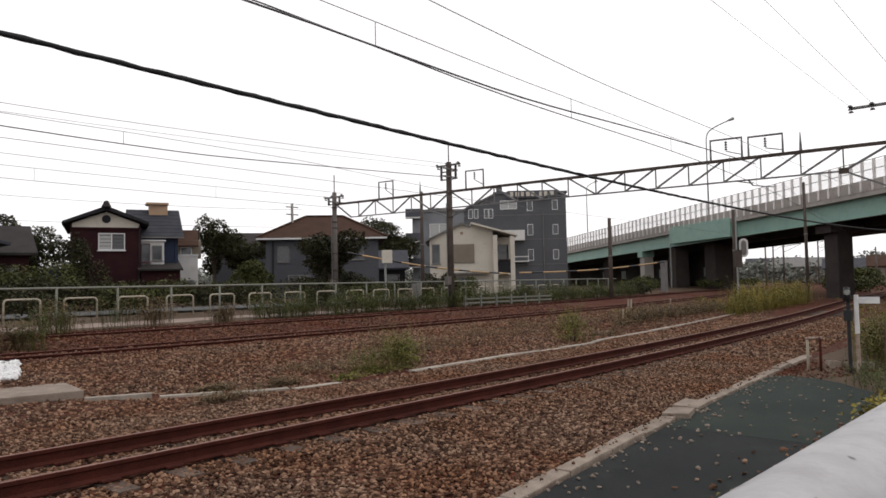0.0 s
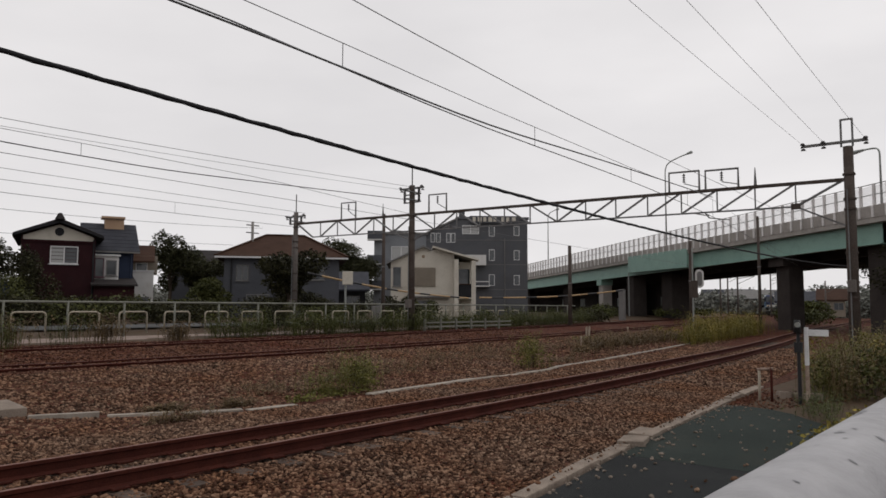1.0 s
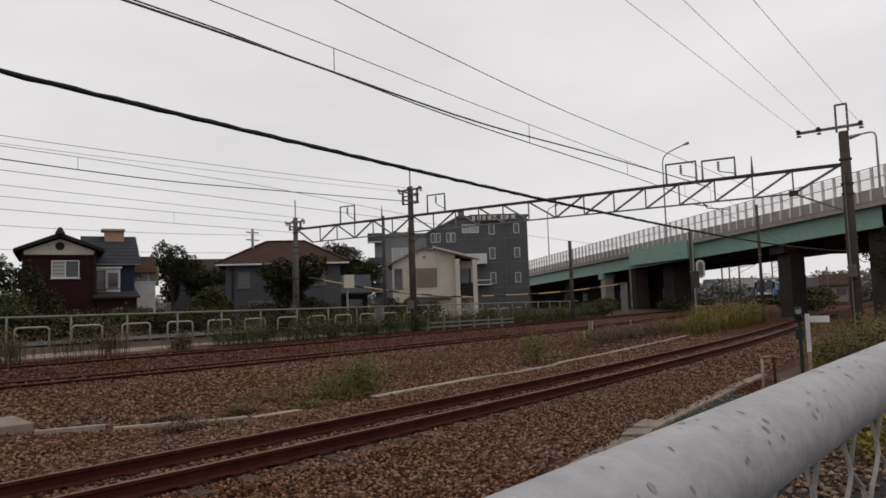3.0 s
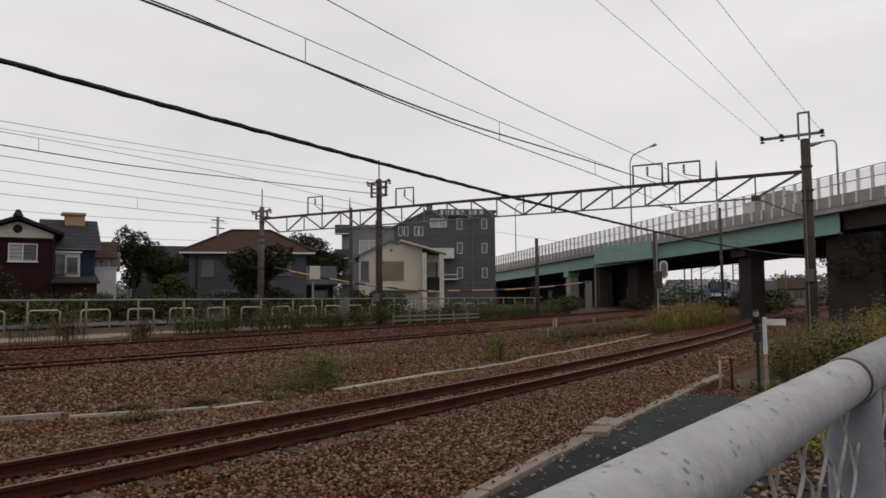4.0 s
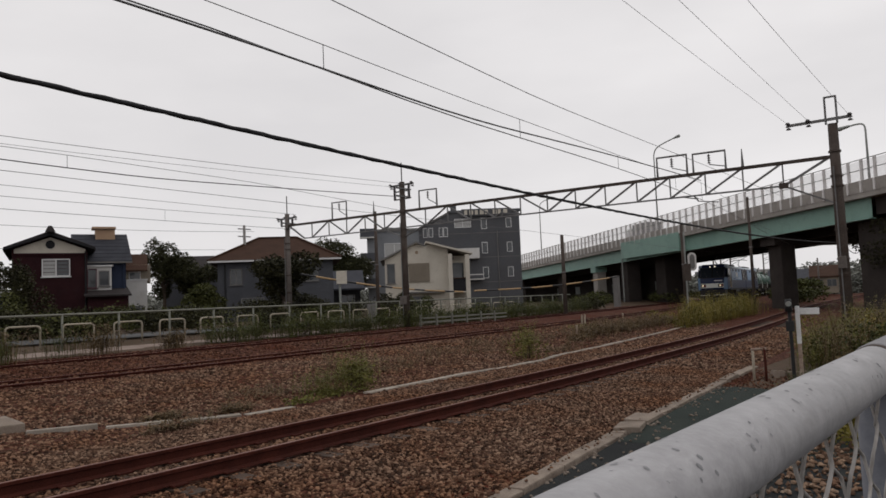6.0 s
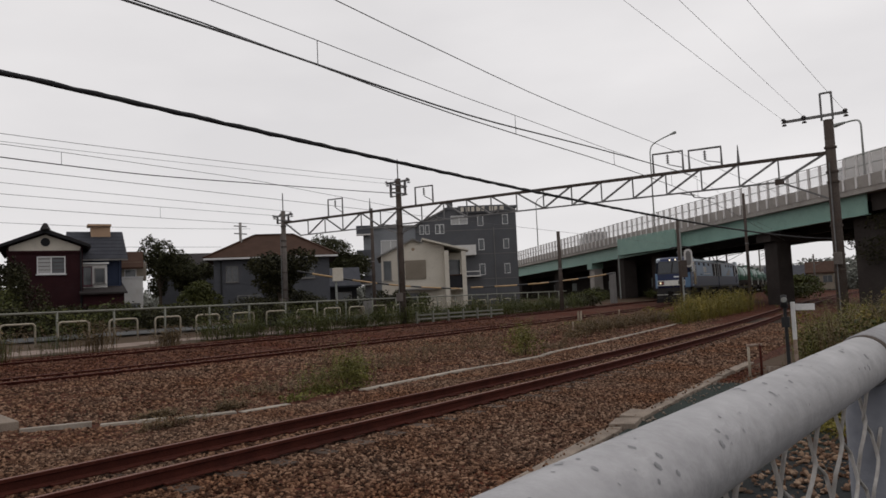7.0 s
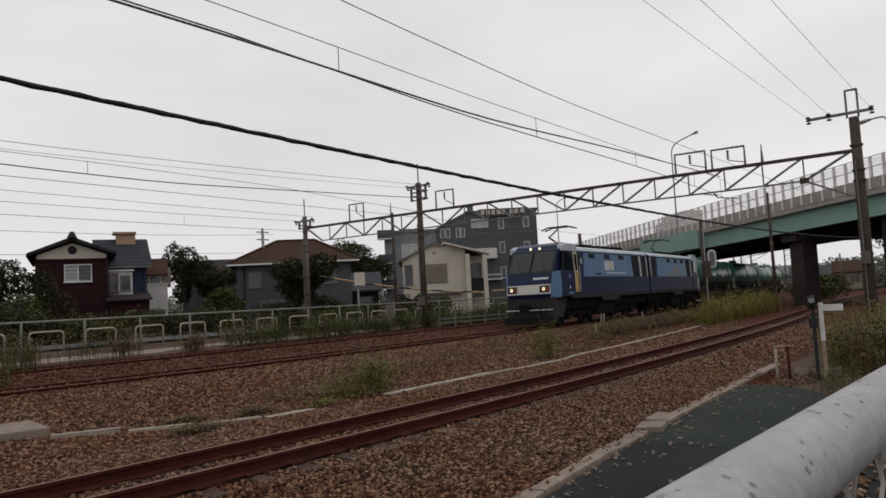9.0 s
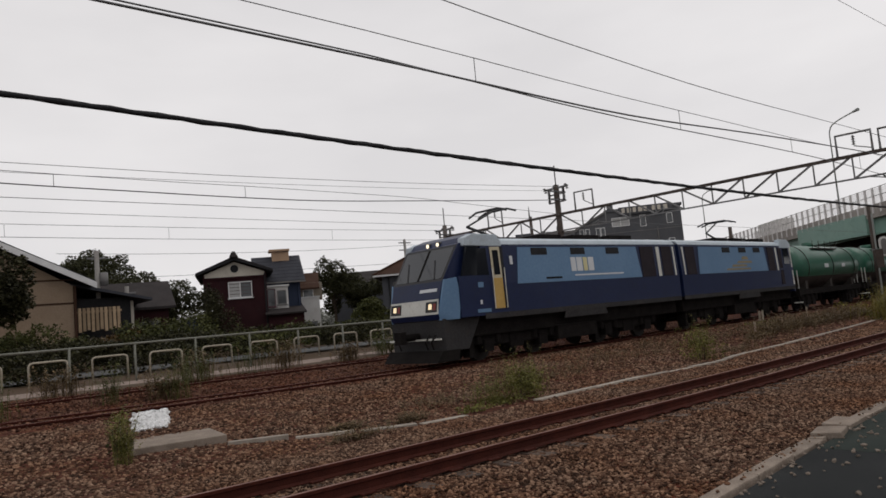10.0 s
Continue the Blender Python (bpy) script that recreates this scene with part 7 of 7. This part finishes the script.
    for dx in (-0.22, 0.22):
        s.tube([(xp + 0.45 + dx, -0.85, zt + raised - 0.08), (xp + 0.45 + dx, -0.5, zt + raised + 0.04), (xp + 0.45 + dx, 0.5, zt + raised + 0.04), (xp + 0.45 + dx, 0.85, zt + raised - 0.08)], 0.035, 6)
    part("pantograph", s, M["black"], u)
    ins = Shape()
    for dx in (-0.5, 0.8):
        for y in (-0.55, 0.55):
            ins.tube([(xp + dx, y, z1 + 0.2), (xp + dx, y, zt)], [0.09, 0.05], 8)
    part("insulator_feet", ins, M["porcelain"], u)
    if not cab:
        part("rear_wall", Shape().prism([(x, z) for x, z in ((-1.35, 1.1), (1.35, 1.1), (1.3, 3.6), (-1.3, 3.6))], "x", L, L + 0.12), M["loco_navy"], u)
        part("gangway", Shape().box(-0.55, 0.14, -0.6, 0.6, 1.2, 3.3), M["bogie"], u)
    else:
        # cab nose: stepped wedge, windscreen raked back
        nose = [(0.0, 1.32), (-0.06, 1.46), (0.02, 1.92), (0.18, 2.4), (0.86, 3.46), (1.62, 3.72), (1.62, 1.32)]
        s = Shape()
        top_in = 0.16
        v = []
        for y in (-1, 1):
            for x, z in nose:
                w = hw - (top_in if z > 3 else 0.03 if z > 2.2 else 0.06) - (0.26 if x < 0.3 else 0.06 if x < 1 else 0)
                v.append((x, y * w, z))
        n = len(nose)
        s.add(v, [tuple(range(n)), tuple(range(n, 2 * n))[::-1]] + [(i, (i + 1) % n, n + (i + 1) % n, n + i) for i in range(n)])
        cabin = part("cab", s, M["loco_navy"], u, bevel=0.02)
        def front(name, a, b, ya, yb, out, mat, parent=cabin, lab=""):
            """A plate on the front between profile points a and b (x, z)."""
            d = Vector((b[0] - a[0], 0, b[1] - a[1])).normalized()
            nrm = Vector((-d.z, 0, d.x)) * out
            q = Shape()
            p = [Vector((a[0], ya[0], a[1])), Vector((a[0], ya[1], a[1])), Vector((b[0], yb[1], b[1])), Vector((b[0], yb[0], b[1]))]
            q.add([k + nrm for k in p] + [k - nrm * 2 for k in p], ((0, 1, 2, 3), (7, 6, 5, 4), (0, 4, 5, 1), (1, 5, 6, 2), (2, 6, 7, 3), (3, 7, 4, 0)))
            return part(name, q, M[mat], parent, lab)
        front("screen_surround", (0.19, 2.41), (0.855, 3.45), (-1.1, 1.1), (-1.14, 1.14), 0.006, "black", lab="black windscreen surround")
        screen = front("windscreen", (0.235, 2.48), (0.81, 3.38), (-1.02, 1.02), (-1.06, 1.06), 0.012, "loco_glass", lab="dark raked windscreen")
        front("screen_pillar", (0.235, 2.48), (0.81, 3.38), (-0.04, 0.04), (-0.04, 0.04), 0.022, "bogie", screen)
        front("wiper", (0.24, 2.48), (0.6, 3.05), (-0.75, -0.71), (-0.45, -0.41), 0.03, "black", screen)
        front("wiper", (0.24, 2.48), (0.6, 3.05), (0.45, 0.49), (0.75, 0.79), 0.03, "black", screen)
        band = front("lamp_band", (-0.055, 1.48), (0.016, 1.9), (-1.08, 1.08), (-1.07, 1.07), 0.02, "loco_white", lab="dirty white lamp band")
        for y in (-0.8, 0.8):
            front("lamp_housing", (-0.045, 1.54), (0.006, 1.84), (y - 0.24, y + 0.24), (y - 0.24, y + 0.24), 0.03, "black", band)
            front("headlamp", (-0.035, 1.62), (-0.01, 1.77), (y - 0.02, y + 0.1), (y - 0.02, y + 0.1), 0.042, "lamp_glow", band, "lit headlamp")
            front("tail_lamp", (-0.035, 1.6), (-0.008, 1.78), (y - 0.2, y - 0.09), (y - 0.2, y - 0.09), 0.042, "tail_red", band)
        front("number_bars", (0.085, 2.12), (0.12, 2.21), (-0.95, -0.2), (-0.95, -0.2), 0.012, "plate", cabin)
        for yy in (-0.2, 0.25):
            lamp = part("roof_lamp", Shape().tube([(0.95, yy, 3.56), (1.15, yy, 3.58)], 0.08, 14), M["black"], cabin, "lit roof headlamp")
            part("lens", Shape().tube([(0.938, yy, 3.56), (0.949, yy, 3.56)], 0.062, 14), M["roof_glow"], lamp)
        for side in (-1, 1):
            q = Shape()
            o = side * (hw - 0.08)
            w = side * 0.045
            # tapered corner: from the narrow front back to the full width
            corner = [(0.0, 1.3), (0.5, 1.3), (0.58, 1.95), (0.5, 2.48), (0.19, 2.44), (-0.04, 1.5)]
            wide = lambda x: hw - 0.31 + 0.30 * min(1.0, max(0.0, x / 0.55))
            v = [(x, side * (wide(x) + 0.006), z) for x, z in corner] + [(x, side * (wide(x) - 0.06), z) for x, z in corner]
            k = len(corner)
            q.add(v, [tuple(range(k)), tuple(range(k, 2 * k))[::-1]] + [(i, (i + 1) % k, k + (i + 1) % k, k + i) for i in range(k)])
            part("corner_panel", q, M["loco_sky"], cabin, "light blue corner panel")
            q = Shape().prism([(0.72, 2.5), (1.36, 2.5), (1.36, 3.36), (0.98, 3.36)], "y", side * (hw - 0.09), side * (hw - 0.01))
            part("quarter_window", q, M["side_glass"], cabin)
            q = Shape().prism([(0.54, 1.33), (1.6, 1.33), (1.6, 2.5), (0.54, 2.5)], "y", side * (hw - 0.12), side * (hw + 0.004))
            part("cab_side", q, M["loco_navy"], cabin)
            q = Shape().prism([(0.95, 3.38), (2.5, 3.36), (2.5, 3.5), (2.3, 3.72), (1.3, 3.74), (0.98, 3.62)], "y", side * (hw - 0.35), side * (hw - 0.05))
            part("roof_shoulder", q, M["loco_roof"], cabin, "pale roof shoulder", bevel=0.03)
        part("cab_roof", Shape().prism([(0.9, 3.44), (2.4, 3.4), (2.4, 3.74), (1.5, 3.8), (1.1, 3.66)], "y", -1.1, 1.1), M["loco_navy"], cabin, bevel=0.03)
        skirt = Shape()
        skirt.prism([(0.06, 0.42), (0.95, 0.42), (1.5, 1.32), (0.04, 1.34)], "y", -1.18, 1.18)
        part("nose_skirt", skirt, M["loco_grey"], u, "grey lower nose skirt", bevel=0.03)
        plough = Shape()
        plough.prism([(-0.35, 0.14), (0.5, 0.14), (0.6, 0.46), (-0.1, 0.46)], "y", -1.2, 1.2)
        part("snow_plough", plough, M["bogie"], u, bevel=0.02)
        c = Shape().tube([(-0.55, 0, 0.88), (0.1, 0, 0.88)], 0.11, 10).box(-0.72, -0.5, -0.14, 0.14, 0.7, 1.06)
        part("coupler", c, M["bogie"], u)
        for y in (-0.6, 0.6, -0.85):
            part("brake_hose", Shape().tube([(-0.02, y, 0.9), (-0.2, y, 0.7), (-0.12, y, 0.5)], 0.025, 6), M["bogie"], u)
        part("step_rail", Shape().bar((-0.08, -1.15, 0.78), (-0.08, 1.15, 0.78), 0.05), M["loco_white"], u)
    return u


def tank_wagon(label):
    w = thing("tank_wagon", label, "tank wagon", "tank wagons of the train")
    L, r, zc = 13.0, 1.28, 2.35
    s = Shape()
    pts = [(0.35, 0, zc), (0.42, 0, zc), (0.6, 0, zc), (1.0, 0, zc), (L - 1.0, 0, zc), (L - 0.6, 0, zc), (L - 0.42, 0, zc), (L - 0.35, 0, zc)]
    s.tube(pts, [0.3 * r, 0.62 * r, 0.86 * r, r, r, 0.86 * r, 0.62 * r, 0.3 * r], 36)
    for i, q in enumerate(s.f):
        if sum(s.v[k][2] for k in q) / len(q) < zc - 0.45:
            s.m[i] = 1
    part("tank", s, [M["tank_green"], M["tank_dirt"]], w, "green tank barrel with grimy belly", smooth=True)
    part("frame", Shape().box(0, L, -1.1, -0.85, 0.85, 1.15).box(0, L, 0.85, 1.1, 0.85, 1.15).box(0, 0.25, -1.25, 1.25, 0.8, 1.2).box(L - 0.25, L, -1.25, 1.25, 0.8, 1.2).box(0, L, -0.2, 0.2, 0.8, 1.1), M["bogie"], w)
    for x in (2.0, 6.5, 11.0):
        part("saddle", Shape().box(x - 0.2, x + 0.2, -1.05, 1.05, 0.95, 1.6), M["tank_dirt"], w)
        part("strap", Shape().tube([(x, (r + 0.015) * math.cos(a * 0.2618), zc + (r + 0.015) * math.sin(a * 0.2618)) for a in range(-4, 17)], 0.03, 5), M["tank_dirt"], w)
    dome = part("dome", Shape().tube([(6.5, 0, zc + r - 0.1), (6.5, 0, zc + r + 0.22)], [0.38, 0.34], 16), M["tank_green"], w, smooth=True)
    part("walkway", Shape().box(4.2, 8.8, -0.95, -0.55, zc + r - 0.28, zc + r - 0.22), M["tank_dirt"], w)
    for k in range(5):
        part("walkway_rail", Shape().tube([(4.2 + 1.15 * k, -0.95, zc + r - 0.25), (4.2 + 1.15 * k, -0.95, zc + r + 0.2)], 0.016, 5), M["tank_dirt"], w)
    for x in (0.12, L - 0.12):
        for y in (-1.2, -0.7):
            part("end_rail", Shape().tube([(x, y, 1.1), (x, y, 2.15)], 0.025, 5), M["loco_white"], w)
        part("end_step", Shape().box(x - 0.1, x + 0.1, -1.3, -0.9, 0.45, 0.5), M["loco_white"], w)
    for x in (4.8, 8.2):
        part("side_plate", Shape().box(x, x + 0.7, -r - 0.02, -r + 0.1, zc - 0.1, zc + 0.12), M["plate"], w)
    bogie(w, 2.1, 0.43, 1.65)
    bogie(w, L - 2.1, 0.43, 1.65)
    return w


front_unit = loco_unit(True, "blue electric locomotive, cab section with lit lamps")
rear_unit = loco_unit(False, "blue electric locomotive, trailing section behind the cab")
TRAIN = [(front_unit, 0.0, 12.5), (rear_unit, 12.75, 12.0)]
first = tank_wagon("green tank wagon coupled behind the locomotive")
TRAIN.append((first, 25.8, 13.0))
for i in range(1, 4):
    w = tank_wagon("green tank wagon in the freight train")
    TRAIN.append((w, 25.8 + 13.7 * i, 13.0))


# ---------------------------------------------------------------- vehicles on the viaduct
def build_truck(label, length, height, cabin_only):
    t = thing("truck", label, "truck", "vehicles on the viaduct")
    part("chassis", Shape().box(-length / 2, length / 2, -0.85, 0.85, 0.45, 0.75), M["black"], t)
    part("cab", Shape().prism([(length / 2 - 1.5, 0.5), (length / 2, 0.5), (length / 2, 1.3), (length / 2 - 0.25, 2.1), (length / 2 - 1.5, 2.15)], "y", -0.95, 0.95), M["white_frame"], t, bevel=0.05)
    part("windscreen", Shape().prism([(length / 2 - 0.02, 1.35), (length / 2 + 0.01, 1.35), (length / 2 - 0.22, 2.02), (length / 2 - 0.25, 2.02)], "y", -0.85, 0.85), M["pane"], t)
    part("cargo_box", Shape().box(-length / 2, length / 2 - 1.6, -1.0, 1.0, 0.75, height), M["trim" if cabin_only else "white_wall"], t, bevel=0.04)
    for x in (-length / 2 + 1.1, length / 2 - 0.9):
        for y in (-0.88, 0.88):
            part("wheel", Shape().tube([(x, y - 0.12, 0.4), (x, y + 0.12, 0.4)], 0.4, 16), M["black"], t)
    return t


truck_a = build_truck("small grey box truck driving over the viaduct", 4.8, 2.45, True)
truck_b = build_truck("larger pale box truck driving over the viaduct", 7.0, 2.75, False)


# ---------------------------------------------------------------- ballast stones, leaves on the path
def stone_mesh(name, places, sizes, mat):
    """Many angular stones in one mesh."""
    base = np.array([(0, 0, 1), (0.9, 0, 0.35), (0.28, 0.86, 0.4), (-0.73, 0.53, 0.3), (-0.73, -0.53, 0.42), (0.28, -0.86, 0.33), (0.6, 0.5, -0.5), (-0.3, 0.75, -0.5), (-0.8, 0, -0.5), (-0.3, -0.75, -0.5), (0.6, -0.5, -0.5)])
    tri = np.array([(0, 1, 2), (0, 2, 3), (0, 3, 4), (0, 4, 5), (0, 5, 1), (1, 6, 2), (2, 6, 7), (2, 7, 3), (3, 7, 8), (3, 8, 4), (4, 8, 9), (4, 9, 5), (5, 9, 10), (5, 10, 1), (1, 10, 6)])
    n = len(places)
    v = base[None] * (1 + 0.28 * rng.normal(size=(n, len(base), 1)).clip(-1.2, 1.2))
    v *= np.stack([rng.uniform(0.75, 1.35, n), rng.uniform(0.6, 1.0, n), rng.uniform(0.5, 0.85, n)], -1)[:, None]
    a, b = rng.uniform(0, 6.28, n), rng.normal(size=n) * 0.5
    ca, sa, cb, sb = np.cos(a), np.sin(a), np.cos(b), np.sin(b)
    x, y, z = v[..., 0], v[..., 1], v[..., 2]
    y, z = y * cb[:, None] - z * sb[:, None], y * sb[:, None] + z * cb[:, None]
    x, y = x * ca[:, None] - y * sa[:, None], x * sa[:, None] + y * ca[:, None]
    v = np.stack([x, y, z], -1) * np.asarray(sizes)[:, None, None] + np.asarray(places)[:, None]
    f = (tri[None] + (np.arange(n) * len(base))[:, None, None]).reshape(-1, 3)
    me = bpy.data.meshes.new(name)
    me.from_pydata(v.reshape(-1, 3).tolist(), [], f.tolist())
    me.materials.append(mat)
    me.update()
    return me


def scatter_stones():
    spots, sizes = [], []
    for x0, x1, n, lo, hi in ((2.2, 9, 33000, 0.016, 0.033), (9, 17, 33000, 0.016, 0.031), (17, 34, 20000, 0.026, 0.046)):
        for x in rng.uniform(x0, x1, n):
            y = rng.uniform(kerb_line(x) + 0.045, near_line(x) + 2.6)
            off = y - near_line(x)
            if abs(abs(off) - 0.5335) < 0.09:
                continue
            z = land(x, y) + (0.012 if abs(off) < 0.5 else 0.0)
            spots.append((x, y, z + rng.uniform(-0.005, 0.02)))
            sizes.append(rng.uniform(lo, hi))
    tagged(part("ballast_stones", stone_mesh("ballast_stones", spots, sizes, M["stone"]), None), "loose angular brown and grey ballast stones beside the rails", "ballast", kind="stuff")
    spots, sizes = [], []
    for x0, x1, n, lo, hi in ((1.5, 10, 20000, 0.020, 0.040), (10, 22, 18000, 0.024, 0.045), (22, 40, 6000, 0.036, 0.06)):
        for x in rng.uniform(x0, x1, n):
            y = rng.uniform(near_line(x) + 2.4, far_line(x) - 1.0)
            if abs(y - trough_line(x)) < 0.14 and x > 5:
                continue
            spots.append((x, y, land(x, y) + rng.uniform(-0.01, 0.012)))
            sizes.append(rng.uniform(lo, hi))
    tagged(part("ballast_stones", stone_mesh("ballast_stones", spots, sizes, M["stone"]), None), "loose rusty ballast stones between the tracks", "ballast", kind="stuff")
    spots, sizes = [], []
    for x0, x1, n in ((1.0, 14, 15000), (14, 34, 11000)):
        for x in rng.uniform(x0, x1, n):
            y = rng.uniform(train_line(x) - 1.3, third_line(x) + 1.8)
            near_rail = min(abs(abs(y - train_line(x)) - 0.5335), abs(abs(y - third_line(x)) - 0.5335))
            if near_rail < 0.07:
                continue
            inside = abs(y - train_line(x)) < 0.5 or abs(y - third_line(x)) < 0.5
            spots.append((x, y, land(x, y) + rng.uniform(-0.01, 0.015) + (0.02 if inside else 0.0)))
            sizes.append(rng.uniform(0.024, 0.046))
    tagged(part("ballast_stones", stone_mesh("ballast_stones", spots, sizes, M["red_stone"]), None), "loose rust-red ballast stones between the far rails", "ballast", kind="stuff")
    p = []
    for i in range(420):
        y = rng.uniform(14.1, 16.15)
        x = 4.15 + (y - 14.1) * 0.3 + rng.uniform(0.0, 0.62 + 0.05 * (y - 14.1))
        p.append((x, y, land(x, y) + rng.uniform(0.0, 0.05)))
    tagged(part("white_stones", stone_mesh("white_stones", p, rng.uniform(0.035, 0.075, len(p)), M["litter"]), None), "patch of ballast stones splashed with white paint", "painted stones", kind="stuff")
    p = []
    for i in range(1500):
        x = rng.uniform(12.6, 17.5)
        y = rng.uniform(max(2.3, 4.6 - 0.35 * (x - 11)), kerb_line(x) - 0.05)
        p.append((x, y, land(x, y) + rng.uniform(0.0, 0.02)))
    tagged(part("rubble", stone_mesh("rubble", p, rng.uniform(0.010, 0.030, len(p)), M["red_stone"]), None), "small rubble and dirt strewn past the end of the path", "rubble", kind="stuff")
    p = []
    for i in range(900):
        x, y = 8.4 + rng.normal() * 1.5, 1.5 + rng.normal() * 0.45
        p.append((x, y, -0.205 + rng.uniform(0.0, 0.012)))
    tagged(part("leaf_litter", stone_mesh("leaf_litter", p, rng.uniform(0.012, 0.040, len(p)), M["litter_brown"]), None), "drift of dry brown leaves on the path below the wire fence", "leaf litter", kind="stuff")
    p = []
    for i in range(170):
        x = rng.uniform(2.5, 16)
        p.append((x, kerb_line(x) + rng.uniform(-0.06, 0.09), -0.178))
    tagged(part("ballast_stones", stone_mesh("ballast_stones", p, rng.uniform(0.008, 0.026, len(p)), M["stone"]), None), "ballast stones spilled over the kerb", "ballast", kind="stuff")
    p = []
    for i in range(250):
        x = rng.uniform(3.5, 14)
        y = kerb_line(x) - 0.13 - abs(rng.normal()) * (1.1 if i % 2 else 0.25)
        p.append((x, y, -0.205))
    tagged(part("pebbles", stone_mesh("pebbles", p, rng.uniform(0.012, 0.030, len(p)), M["kerb"]), None), "stray stones and dry leaves scattered on the asphalt path", "pebbles", kind="stuff")


scatter_stones()


# ---------------------------------------------------------------- movement
SPEED = 14.8


def train_pose(x):
    """A point of the train's track, and its heading in degrees."""
    return x, far_line(x), math.degrees(math.atan((far_line(x + 0.5) - far_line(x - 0.5)) / 1.0))


def motions():
    times = [i * 0.25 for i in range(41)]
    for ob, back, length in TRAIN:
        rows = []
        for t in times:
            x = 13.0 + SPEED * (10 - t) + back * 0.985
            a, b = Vector((x, far_line(x))), Vector((x + length, far_line(x + length)))
            turn = math.degrees(math.atan2(b.y - a.y, b.x - a.x))
            rows.append((t, pose(a.x, a.y, RAIL_FAR, 0, 0, turn)))
        walk(ob, rows)
    for ob, x, r in WHEELS:
        walk(ob, [(t, pose(x, 0, r, 0, -math.degrees(SPEED * t / r), 0)) for t in [i / 30 for i in range(301)]])
    for ob, s0, t0, v in ((truck_a, 6.0, 4.5, 13.2), (truck_b, 9.8, 8.2, 15.5)):
        rows = []
        for t in (0.0, 2.5, 5.0, 7.5, 10.0):
            s = s0 + v * (t - t0)
            p = bp(s, 3.2, edge_z(s) + 0.42)
            rows.append((t, pose(p.x, p.y, p.z, 0, 1.0, 50)))
        walk(ob, rows)


motions()
